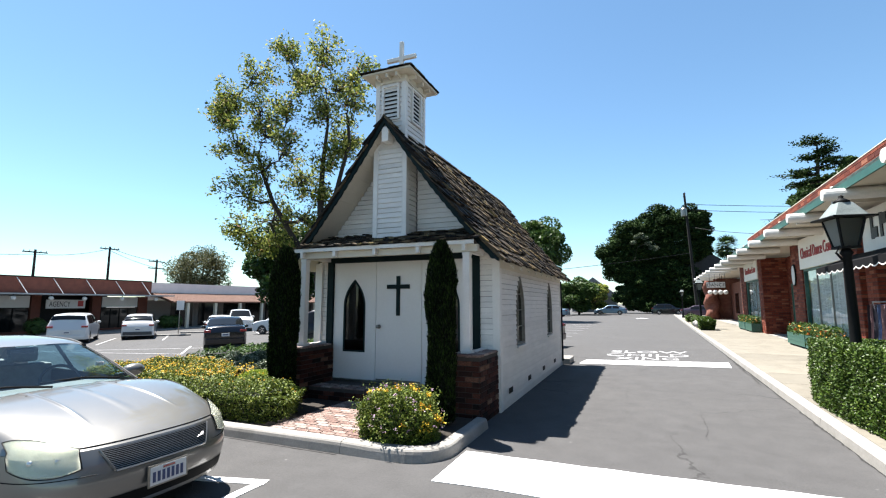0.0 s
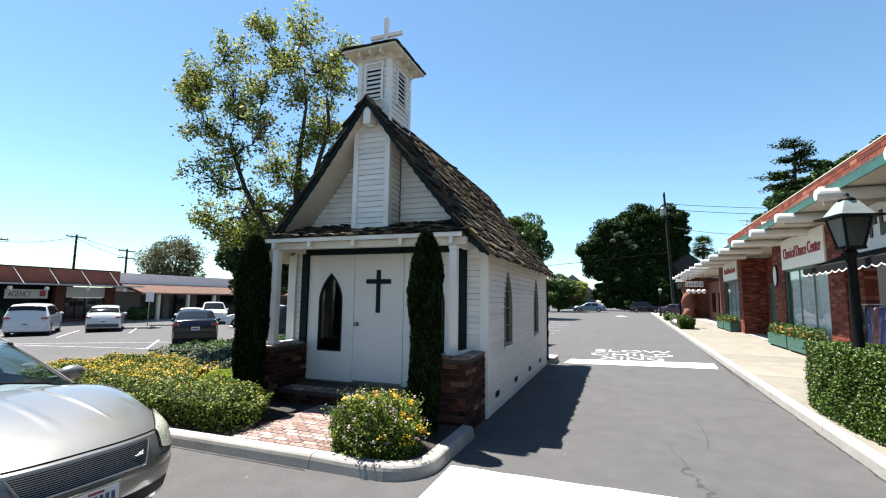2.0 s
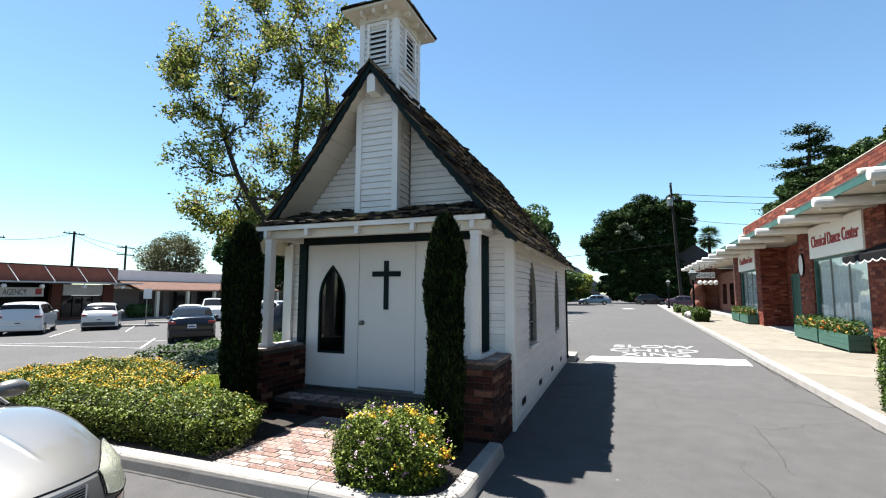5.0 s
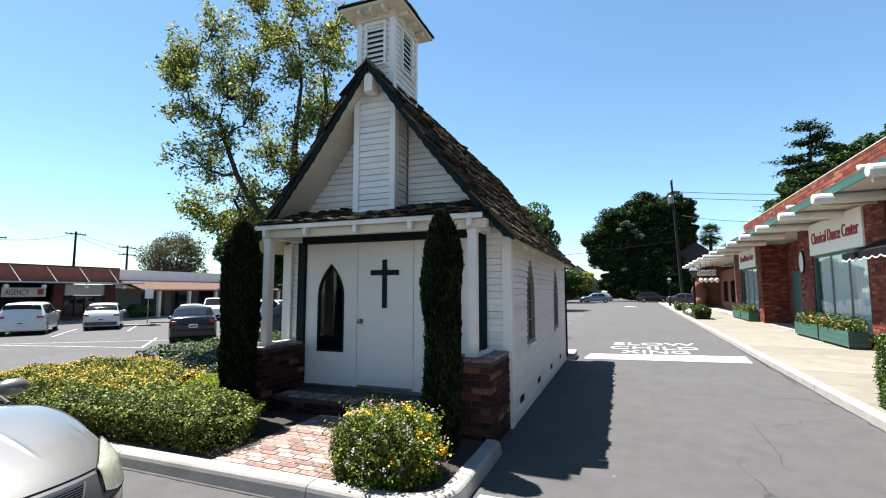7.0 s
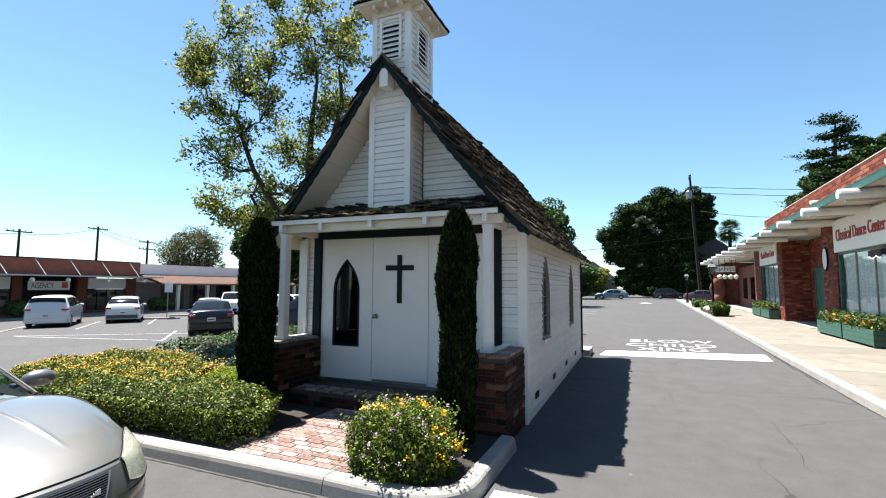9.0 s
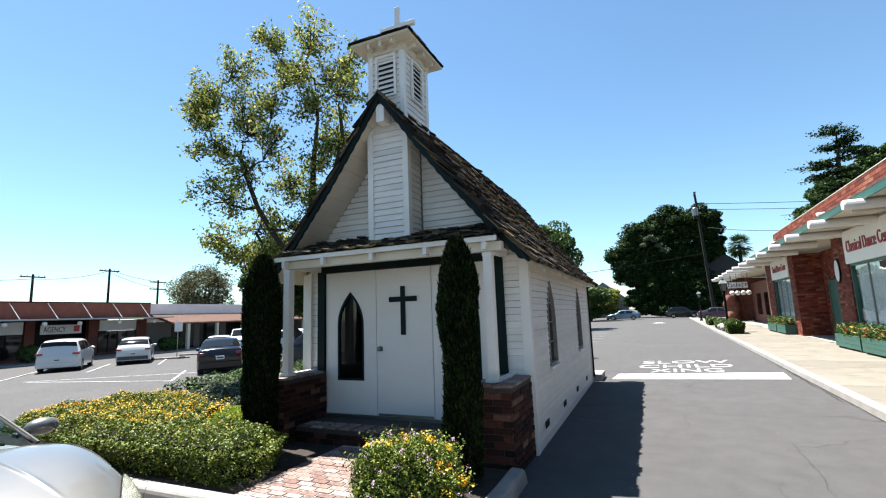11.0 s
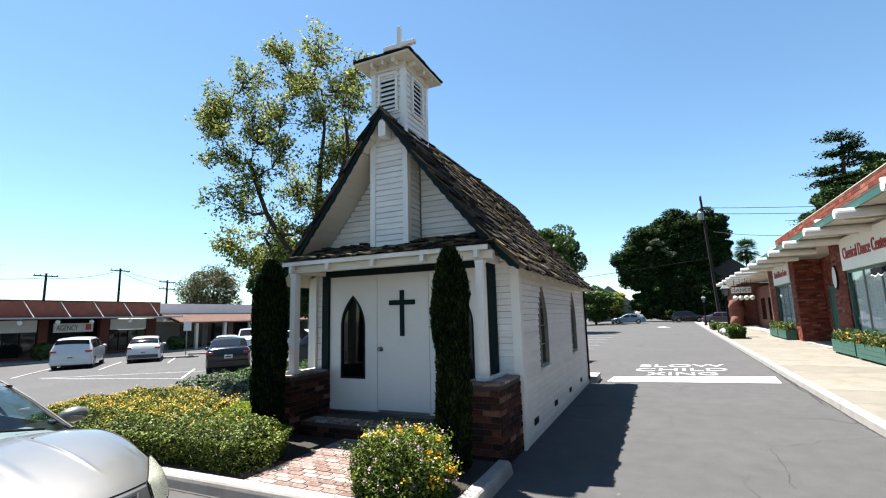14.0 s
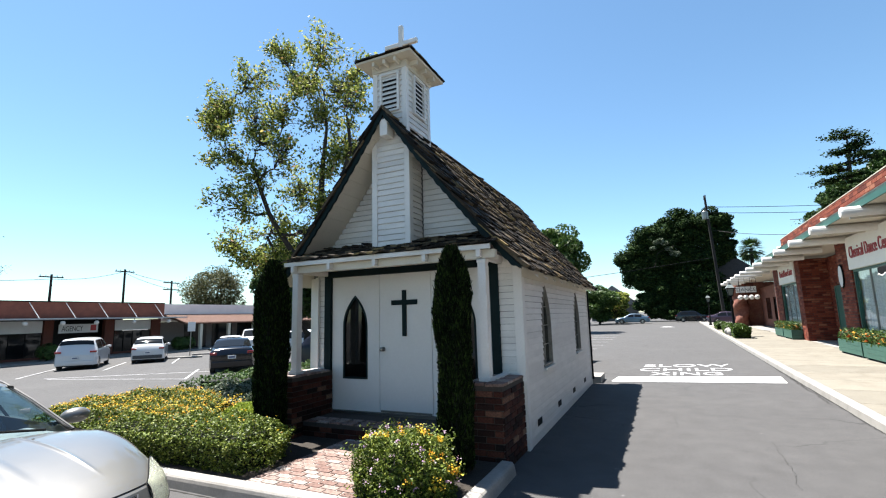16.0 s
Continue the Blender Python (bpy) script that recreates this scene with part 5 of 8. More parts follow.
rp("end_wall", boxed(3.3, 8.0, 47.0, 47.25, 0.13, 4.16), BRICKFAR, annex)
for u in (31.5, 35.0, 38.5, 42.0):
    w_ = rp("window", boxed(4.58, 4.597, u, u + 2.0, 0.8, 2.6), TINT, annex)
sg = rthing("hanging_sign", 2.4, 36.5, 3.2, "white hanging sign board under the canopy beams", "sign")
rp("board", boxed(1.7, 3.0, 36.5, 36.55, 2.95, 3.4), WHITE, sg)
words("lettering", "DANCE", 0.34, LETTER_BLACK, sg, R @ pose(2.35, 36.49, 3.05, 90, 0, 0), 0.004, widen=1.1)
rp("hanger", boxed(1.9, 1.93, 36.51, 36.54, 3.4, 4.17), BLACK, sg)
rp("hanger", boxed(2.77, 2.8, 36.51, 36.54, 3.4, 4.17), BLACK, sg)
rp("lamp_rail", boxed(1.6, 3.2, 35.17, 35.23, 4.02, 4.08), WHITE, canopy)
rp("lamp_rail", boxed(1.6, 1.66, 34.0, 36.4, 4.081, 4.169), WHITE, canopy)
for k in range(4):
    gl = rthing("globe_lamp", 1.8 + 0.35 * k, 35.2, 2.6, "white globe lamp hanging on a short rod", "lamp", "globe lamps under the canopy")
    bm = bmesh.new()
    bmesh.ops.create_uvsphere(bm, u_segments=14, v_segments=10, radius=0.17)
    bm.transform(pose(1.8 + 0.35 * k, 35.2, 2.55))
    rp("globe", bm, WHITE, gl, smooth=True)
    rp("rod", boxed(1.79 + 0.35 * k, 1.81 + 0.35 * k, 35.19, 35.21, 2.70, 4.02), BLACK, gl)

# ---------------------------------------------------------------- shops across the car park, to the west
FX, BZ = -43.5, -0.70
row1 = thing("shop_building", (FX - 4, 20, BZ), "long low brick-fronted shop row under a flat metal canopy", "shop building")
BRICKW = mat("brick_west", (0.1156, 0.03536, 0.02312), 0.85, var=0.25, scale=2.5, bump=0.3, bscale=18, stain=0.4, stain_col=(0.0748, 0.0272, 0.0204), sscale=0.8)
part("parapet", boxed(FX - 0.3, FX + 0.55, -24, 30.5, 2.42, 3.66), BRICKW, row1, "dark red brick parapet")
part("coping", boxed(FX - 0.35, FX + 0.6, -24, 30.5, 3.665, 3.74), BLACK, row1)
part("roof", boxed(FX - 14, FX - 0.3, -24, 30.5, 3.3, 3.4), mat("roof_grey", (0.3, 0.3, 0.3), 0.9), row1)
part("canopy_slab", boxed(FX + 0.5, FX + 3.2, -24, 30.9, 2.32, 2.415), mat("canopy_metal", (0.34, 0.34, 0.34), 0.5, var=0.15), row1, "flat grey metal canopy")
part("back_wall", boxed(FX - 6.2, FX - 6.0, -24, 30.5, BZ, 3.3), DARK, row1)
SHOPW = mat("white_panel", (0.54, 0.54, 0.54), 0.5, var=0.06, scale=1.5)
for a, b in ((-23, -13), (-12, -4), (-2, 7), (8.5, 16.3), (17.7, 21.5), (26.6, 29.6)):
    pn = part("sign_panel", boxed(FX, FX + 0.08, a, b, 1.38, 2.26), SHOPW, row1, "blank white sign panel")
    w_ = part("shop_window", boxed(FX - 0.02, FX + 0.01, a, b, BZ + 0.3, 1.34), TINT, row1, "dark plate-glass shop window")
    part("stall_riser", boxed(FX - 0.05, FX + 0.04, a, b, BZ, BZ + 0.295), BRICKW, w_)
    for k in range(1, 4):
        y = a + (b - a) * k / 4
        part("mullion", boxed(FX + 0.012, FX + 0.05, y - 0.03, y + 0.03, BZ + 0.3, 1.34), BLACK, w_)
for a, b in ((-13, -12), (-4, -2), (7, 8.5), (16.3, 17.6), (21.6, 22.2), (25.8, 26.5), (29.65, 30.5)):
    part("brick_pier", boxed(FX - 0.3, FX + 0.12, a, b, BZ, 2.295), BRICKW, row1)
# back of the recess coloured as deep shade
part("recess_wall", boxed(FX - 2.0, FX - 1.9, 22.2, 25.8, BZ, 2.29), DARK, row1)
sign = part("sign_panel", boxed(FX + 0.55, FX + 0.62, 22.3, 25.0, 1.30, 1.98), SHOPW, row1, "white sign with dark lettering")
words("lettering", "AGENCY", 0.58, mat("grey_lettering", (0.06, 0.06, 0.065), 0.5), sign, pose(FX + 0.63, 23.2, 1.44, 90, 0, 90), 0.01, widen=0.62)
part("emblem", boxed(FX + 0.625, FX + 0.64, 24.45, 24.85, 1.45, 1.9), mat("red_emblem", (0.35, 0.03, 0.03), 0.5), sign)
for y in (19.2, 21.4, 23.6, 26.4, 29.3, 15.0, 11.0):
    lt = thing("canopy_lamp", (FX + 3.0, y, 2.2), "small round white lamp under the canopy", "lamp", "lamps under the canopy")
    bm = bmesh.new()
    bmesh.ops.create_uvsphere(bm, u_segments=12, v_segments=8, radius=0.16)
    bm.transform(pose(FX + 3.0, y, 2.06))
    part("globe", bm, WHITE, lt, smooth=True)
    part("stem", boxed(FX + 2.98, FX + 3.02, y - 0.02, y + 0.02, 2.2, 2.319), BLACK, lt)
for k in range(20):
    y = 29.9 - k * 2.3
    bm = tube(bmesh.new(), [(FX + 0.56, y - 0.35, 3.62), (FX + 1.4, y, 2.41)], [0.026, 0.026], 6)
    part("stay_rod", bm, SHOPW, row1, "thin white stay rod")

row2 = thing("arcade_building", (FX - 4, 42, BZ), "pale stucco shop arcade with a clay tile lean-to roof", "shop building")
STUCCO = mat("pale_stucco", (0.7167, 0.6358, 0.6127), 0.85, var=0.07, scale=1.5)
TILE = mat("clay_tile", (0.123, 0.0615, 0.04228), 0.8, var=0.25, scale=3)
part("upper_wall", boxed(FX - 0.3, FX, 30.5, 60, 2.0, 3.66), STUCCO, row2)
part("roof", boxed(FX - 14, FX - 0.3, 30.5, 60, 3.3, 3.4), TILE, row2)
tiles = part("tile_roof", prism(bmesh.new(), [(FX, 2.62), (FX + 3.0, 1.82), (FX + 3.0, 1.74), (FX, 2.54)], "y", 30.8, 60), TILE, row2, "weathered clay tile lean-to roof")
bm = bmesh.new()
y = 30.9
while y < 60:
    tube(bm, [(FX + 0.02, y, 2.63), (FX + 3.05, y, 1.82)], [0.10, 0.10], 6)
    y += 0.3
tagged(part("tile_layer", bm, TILE, tiles), kind="stuff")
# stucco darkened in its colour for the shade below the lean-to
part("front_wall", boxed(FX - 0.2, FX, 30.5, 60, BZ, 1.99), mat("arcade_stucco_shaded", (0.15, 0.13, 0.12), 0.9, var=0.1), row2)
for k in range(9):
    y = 32.6 + k * 3.1
    part("shop_window", boxed(FX + 0.002, FX + 0.04, y + 0.35, y + 2.75, BZ + 0.1, 1.75), TINT, row2)
    part("post", boxed(FX + 2.7, FX + 2.95, y - 0.13, y + 0.13, BZ, 1.82), CREAM, row2, "square cream post")
ch = part("chimney", boxed(FX + 0.2, FX + 1.2, 46.2, 47.4, 2.0, 3.3), BRICKW, row2)
west_walk = part("pavement", boxed(FX - 1, FX + 3.6, -24, 60, BZ - 0.1, BZ + 0.12), CONCRETE)
tagged(west_walk, "pale concrete pavement before the far shops", "pavement", kind="structure")
for y in (31.0, 31.8, 21.0, 17.0):
    sh = thing("shrub", (FX + 2.2, y, BZ + 0.12), "dark low shrub against the far shop front", "shrub", "shrubs by the far shops")
    rng = np.random.default_rng(int(y))
    tagged(leaves("foliage", ball(700, (FX + 2.2, y, BZ + 0.75), (0.8, 0.7, 0.65), rng), 0.10, LEAF_MIX, sh, seed=int(y)), kind="stuff")
    part("stem", tube(bmesh.new(), [(FX + 2.2, y, BZ + 0.10), (FX + 2.2, y, BZ + 0.7)], [0.05, 0.03], 6), BARK, sh)

# parking sign
ps = thing("parking_sign", (-33.0, 26.0, -0.69), "small white sign on a thin metal post", "sign")
part("post", tube(bmesh.new(), [(-33, 26, -0.69), (-33, 26, 1.75)], [0.03, 0.03], 8), PEWTER, ps)
bm = boxed(-0.02, 0.02, -0.25, 0.25, 1.2, 1.9)
bm.transform(pose(-32.95, 26.0, 0, 0, 0, -25))
part("plate", bm, SHOPW, ps)
for a, b in (((-33.5, 24.6), (-31.9, 26.2)), ((-34.9, 27.6), (-33.4, 29.2))):
    d = (Vector(b) - Vector(a)).normalized()
    ws = part("wheel_stop", tube(bmesh.new(), [(*a, -0.62), (*b, -0.62)], [0.075, 0.075], 8), CONCRETE)
    tagged(ws, "pale concrete wheel stop on the asphalt", "wheel stop", "wheel stops")


# utility poles and wires
POLEWOOD = mat("tarred_pole_wood", (0.005063, 0.00405, 0.00315), 0.9, var=0.3, scale=5, stretch=(1, 1, 0.2), bump=0.3, bscale=30)


def utility_pole(x, y, z0, top, lean=0.0, arms=1, r0=0.17):
    p = thing("utility_pole", (x, y, z0), "dark wooden utility pole with a crossarm", "utility pole", "utility poles")
    part("mast", tube(bmesh.new(), [(x, y, z0), (x + lean, y, top)], [r0, r0 * 0.65], 8), POLEWOOD, p)
    for k in range(arms):
        z = top - 0.35 - 0.9 * k
        bm = bmesh.new()
        box(bm, x + lean - 0.06, x + lean + 0.06, y - 1.1, y + 1.1, z, z + 0.12)
        a = part("crossarm", bm, POLEWOOD, p)
        for dy in (-1.0, -0.5, 0.5, 1.0):
            part("insulator", tube(bmesh.new(), [(x + lean, y + dy, z + 0.12), (x + lean, y + dy, z + 0.28)], [0.04, 0.03], 6), PEWTER, a)
    return p


utility_pole(-60, 29.2, -0.68, 7.4)
utility_pole(-60, 36.6, -0.68, 8.55)
utility_pole(-60, 42.6, -0.68, 7.5, arms=2)
PW = utility_pole(6.0, 72, 0, 16.9, lean=-0.75, arms=1, r0=0.21)
bm = lathe(bmesh.new(), [(0.35, 0), (0.37, 0.17), (0.37, 1.0), (0.25, 1.12)], (5.05, 71.75, 13.6), 14)
part("transformer", bm, PEWTER, PW, "grey pole transformer")


def wire(a, b, sag=0.6, r_=0.025):
    pts = []
    for k in range(13):
        t = k / 12
        p = Vector(a).lerp(Vector(b), t)
        p.z -= sag * 4 * t * (1 - t)
        pts.append(p)
    w = part("overhead_wire", tube(bmesh.new(), pts, [r_] * 13, 5), BLACK)
    tagged(w, "thin dark overhead wire between poles", "wire", "overhead wires", kind="structure")


wire((-60, 36.6, 8.3), (-60, 29.2, 6.9), 0.35)
wire((-60, 29.2, 6.9), (-60, 10, 6.6), 0.5)
wire((-60, 36.6, 8.4), (-60, 42.6, 7.3), 0.2)
wire((-60, 36.6, 8.1), (-60, 42.6, 6.4), 0.2)
wire((5.3, 72, 15.3), (60, 92, 16.5), 1.0, 0.035)
wire((5.35, 72, 14.5), (60, 92, 15.4), 1.0, 0.035)
wire((5.6, 72, 8.5), (-60, 84, 7.5), 1.5, 0.035)
wire((5.4, 72, 12.2), (16, 60, 9.0), 0.5, 0.03)

# house among the far trees
hs = thing("house", (-9.5, 104, 0), "grey-roofed house half hidden by trees", "house")
part("wall", boxed(-14.0, -5.5, 100, 108, 0, 3.2), mat("grey_stucco", (0.10, 0.10, 0.095), 0.9, var=0.1), hs)
part("roof", prism(bmesh.new(), [(-14.7, 3.1), (-9.7, 7.0), (-4.9, 3.1)], "y", 99.5, 108.5), mat("grey_shingle", (0.17, 0.17, 0.175), 0.9, var=0.2, scale=3), hs)
h2 = thing("house", (10, 100, 0), "dark old timber house behind the street trees", "house")
part("wall", boxed(5.5, 15, 97, 106, 0, 7.5), mat("dark_clapboard", (0.06, 0.06, 0.062), 0.8, var=0.2, scale=3), h2)
part("roof", prism(bmesh.new(), [(5, 7.4), (10.2, 11.5), (15.5, 7.4)], "y", 96.6, 106.4), mat("dark_shingle", (0.05, 0.05, 0.055), 0.9, var=0.2, scale=3), h2)
for x in (6.2, 7.6, 9.0):
    for z in (1.2, 2.4):
        w_ = part("window", boxed(x, x + 1.1, 96.95, 96.996, z, z + 0.95), TINT, h2)
        for bx in ((x - 0.08, x, z - 0.08, z + 1.03), (x + 1.1, x + 1.18, z - 0.08, z + 1.03), (x, x + 1.1, z - 0.08, z), (x, x + 1.1, z + 0.95, z + 1.03)):
            part("frame", boxed(bx[0], bx[1], 96.92, 96.994, bx[2], bx[3]), WHITE, w_)

# ---------------------------------------------------------------- plants
LEAF_TREE = ramp_mat("leaf_tree", [(0.0, (0.0243, 0.0378, 0.00945)), (0.35, (0.1013, 0.1323, 0.0243)), (0.7, (0.27, 0.3038, 0.06075)), (0.94, (0.486, 0.486, 0.1485)), (1.0, (0.351, 0.162, 0.081))], 0.6, trans=0.35, spec=0.12)
LEAF_DARK = ramp_mat("leaf_dark", [(0.0, (0.00672, 0.01568, 0.0056)), (0.6, (0.0168, 0.03808, 0.0112)), (1.0, (0.0504, 0.08064, 0.0224))], 0.8, trans=0.08, spec=0.08)
LEAF_SHADE = ramp_mat("leaf_shade", [(0.0, (0.0087, 0.02175, 0.005437)), (0.6, (0.02393, 0.05437, 0.01087)), (1.0, (0.06525, 0.1142, 0.02393))], 0.5, trans=0.15)
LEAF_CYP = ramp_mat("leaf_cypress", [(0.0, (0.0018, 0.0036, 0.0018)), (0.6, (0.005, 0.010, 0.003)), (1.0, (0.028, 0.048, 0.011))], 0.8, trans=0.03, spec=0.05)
LEAF_HEDGE = ramp_mat("leaf_hedge", [(0.0, (0.01466, 0.02932, 0.005027)), (0.5, (0.0377, 0.07121, 0.01047)), (0.85, (0.06702, 0.1131, 0.01676)), (1.0, (0.1131, 0.1508, 0.03351))], 0.38, trans=0.12)
LEAF_BED = ramp_mat("leaf_bed", [(0.0, (0.02356, 0.04123, 0.00589)), (0.5, (0.07657, 0.1119, 0.01296)), (0.85, (0.1414, 0.1826, 0.02356)), (1.0, (0.2356, 0.2474, 0.05301))], 0.5, trans=0.10)
LEAF_LIME = ramp_mat("leaf_lime", [(0.0, (0.0792, 0.1188, 0.00792)), (0.6, (0.1584, 0.2178, 0.0165)), (1.0, (0.2376, 0.2838, 0.033))], 0.5, trans=0.3)
LEAF_VARI = ramp_mat("leaf_variegated", [(0.0, (0.0186, 0.0341, 0.0124)), (0.55, (0.0496, 0.0744, 0.0372)), (1.0, (0.279, 0.31, 0.2356))], 0.5, trans=0.2)
LEAF_OLIVE = ramp_mat("leaf_olive", [(0.0, (0.03, 0.036, 0.014)), (0.6, (0.075, 0.085, 0.034)), (1.0, (0.15, 0.15, 0.07))], 0.6, trans=0.2)
PETAL_GOLD = ramp_mat("petals_gold", [(0.0, (0.46, 0.17, 0.012)), (0.35, (0.52, 0.30, 0.015)), (1.0, (0.50, 0.40, 0.04))], 0.6, trans=0.2)
PETAL_PINK = ramp_mat("petals_pink", [(0.0, (0.315, 0.168, 0.294)), (0.6, (0.42, 0.294, 0.385)), (1.0, (0.504, 0.434, 0.476))], 0.6, trans=0.2)
# near-black for solid plant cores: the deep shade between leaves as colour
SHADE_CORE = mat("twig_mass", (0.0048, 0.0054, 0.0027), 0.95, var=0.5, scale=20, bump=0.8, bscale=40)


def lump(f, nu=24, nv=12):
    """A closed rough shape of f(angle, k), k from 0 at the top to 1 at the foot."""
    bm = bmesh.new()
    g = [[bm.verts.new(f(i * math.tau / nu, j / nv)) for i in range(nu)] for j in range(nv + 1)]
    for a, b in zip(g, g[1:]):
        for i in range(nu):
            bm.faces.new((a[i], a[(i + 1) % nu], b[(i + 1) % nu], b[i]))
    bm.faces.new(g[-1]), bm.faces.new(g[0][::-1])
    return bm


def poly_points(poly, n, rng):
    """Random points inside a convex or simple polygon."""
    poly = np.asarray(poly, float)
    lo, hi = poly.min(0), poly.max(0)
    out = np.zeros((0, 2))
    while len(out) < n:
        p = rng.uniform(lo, hi, (n * 2, 2))
        x, y = p[:, 0], p[:, 1]
        ins = np.zeros(len(p), bool)
        j = len(poly) - 1
        for i in range(len(poly)):
            c = ((poly[i, 1] > y) != (poly[j, 1] > y)) & (x < (poly[j, 0] - poly[i, 0]) * (y - poly[i, 1]) / (poly[j, 1] - poly[i, 1] + 1e-12) + poly[i, 0])
            ins ^= c
            j = i
        out = np.concatenate([out, p[ins]])
    return out[:n]


def edge_dist(poly, p):
    poly = np.asarray(poly, float)
    d = np.full(len(p), 1e9)
    for a, b in zip(poly, np.roll(poly, -1, 0)):
        ab = b - a
        t = np.clip(((p - a) @ ab) / (ab @ ab), 0, 1)
        d = np.minimum(d, np.linalg.norm(p - (a + t[:, None] * ab), axis=1))
    return d


def wave(p, s, seed):
    """A soft uneven field between -1 and 1."""
    return np.array([noise.noise(Vector((x * s, y * s, seed * 3.7))) for x, y in p])


def mound(ob, poly, h, z0, n, size, material, flowers=(), seed=1, round_=0.3, rough=0.08, skirt=0.4, core=True, m=None):
    """Low clipped planting over a polygon: leaves over its uneven top and its flanks, flowers on top, a near-black core
    as the shade within.
    """
    rng = np.random.default_rng(seed)
    def top(p):
        d = edge_dist(poly, p)
        k = np.clip(d / round_, 0, 1)
        return z0 + h * (0.45 + 0.55 * np.sqrt(1 - (1 - k) ** 2)) + rough * wave(p, 2.6, seed) + 0.4 * rough * wave(p, 8, seed + 1)
    p = poly_points(poly, n, rng)
    z = top(p) - rng.uniform(0, 1, n) ** 2.5 * 0.16
    pts = np.column_stack([p, z])
    # flanks
    nf = int(n * skirt)
    pp = np.asarray(poly, float)
    ln = np.linalg.norm(np.roll(pp, -1, 0) - pp, axis=1)
    e = rng.choice(len(pp), nf, p=ln / ln.sum())
    t = rng.uniform(0, 1, nf)[:, None]
    q = pp[e] * (1 - t) + np.roll(pp, -1, 0)[e] * t
    c = pp.mean(0)
    inw = (c - q) / np.linalg.norm(c - q, axis=1)[:, None]
    fz = z0 + rng.uniform(0.02, 0.78, nf) * h
    bul = 0.24 * (fz - z0) / h - 0.13 + rng.normal(0, 0.025, nf) + 0.05 * wave(q, 3, seed + 5)
    q = q - inw * bul[:, None] + inw * rng.uniform(0, 0.06, nf)[:, None]
    pts = np.concatenate([pts, np.column_stack([q, fz])])
    def put(a):
        return a if m is None else np.array([m @ Vector(v) for v in a])
    tagged(leaves("foliage", put(pts), size, material, ob, seed=seed), kind="stuff")
    for nm, mt, cnt, fs, zone in flowers:
        f = poly_points(zone or poly, cnt, rng)
        tagged(leaves(nm, put(np.column_stack([f, top(f) + rng.uniform(-0.01, 0.05, cnt)])), fs, mt, ob, aspect=0.9, up=0.8, seed=seed + 3), kind="stuff")
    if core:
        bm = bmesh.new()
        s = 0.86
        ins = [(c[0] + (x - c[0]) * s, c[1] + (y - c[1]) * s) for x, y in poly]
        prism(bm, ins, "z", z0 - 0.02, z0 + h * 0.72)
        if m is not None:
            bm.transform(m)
        part("twig_mass", bm, SHADE_CORE, ob)


# flower bed beside the path
BED = [(-5.62, 6.66), (-5.50, 7.0), (-5.68, 7.42), (-6.2, 7.5), (-6.9, 7.45), (-7.7, 7.9), (-8.3, 8.6), (-9.3, 9.0), (-10.3, 8.4), (-10.4, 7.2), (-9.8, 6.62), (-7.6, 6.60)]
bed1 = thing("flowering_hedge", (-8, 7.3, 0.11), "clipped lantana hedge in green leaf with golden yellow flowers", "hedge")
mound(bed1, BED, 0.48, 0.10, 46000, 0.0165, LEAF_BED, (
    ("bloom", PETAL_GOLD, 2600, 0.0105, [(-7.0, 7.0), (-7.4, 8.3), (-9.3, 8.9), (-10.3, 8.3), (-10.3, 7.2), (-9.7, 6.7), (-8.2, 6.75)]),
    ("orange_bloom", PETAL_GOLD, 300, 0.014, BED)), seed=3, rough=0.13)
low = thing("ground_cover", (-6.9, 8.2, 0.11), "bright lime green low ground cover beside the cypress", "ground cover")
mound(low, [(-6.55, 7.55), (-7.0, 7.55), (-7.6, 8.0), (-8.1, 8.6), (-7.3, 8.9), (-6.85, 8.9), (-6.75, 8.1)], 0.38, 0.10, 8000, 0.02, LEAF_LIME, seed=5, rough=0.03)
vs_ = thing("shrub", (-8.6, 9.7, 0.11), "dark shrub with white-edged leaves behind the flower bed", "shrub")
mound(vs_, [(-7.1, 9.1), (-7.4, 10.4), (-9.2, 10.6), (-10.1, 9.6), (-9.2, 9.0), (-8.0, 8.7)], 0.46, 0.10, 22000, 0.028, LEAF_VARI, seed=6, rough=0.14)
back_ = thing("shrub", (-9.8, 12, 0.11), "loose dark green shrub under the tree", "shrub")
mound(back_, [(-7.2, 10.8), (-7.2, 14.8), (-11.7, 14.8), (-11.7, 10.2), (-9.5, 10.8)], 0.42, 0.10, 7000, 0.04, LEAF_MIX, seed=8, rough=0.1)

# flowering bush by the kerb corner
bush = thing("flowering_bush", (-3.85, 6.98, 0.11), "rounded lantana bush with yellow and lilac flowers", "bush")
rng = np.random.default_rng(12)
BC, BR = np.array((-3.85, 6.98, 0.14)), np.array((0.47, 0.41, 0.47))


def bush_skin(n, lo=-0.15, grow=0.0):
    """Points on the uneven skin of the bush."""
    d = rng.normal(size=(n * 2, 3))
    d /= np.linalg.norm(d, axis=1)[:, None]
    d = d[d[:, 2] > lo][:n]
    bumps = np.array([noise.noise(Vector(v) * 3.1) * 0.16 + noise.noise(Vector(v) * 7.0) * 0.10 for v in d])
    sq = 1.0 + 0.16 * np.abs(d[:, 2]) * np.sqrt(np.clip(1 - d[:, 2] ** 2, 0, 1)) * 2
    return BC + d * BR * ((1 + bumps + grow) * sq)[:, None]


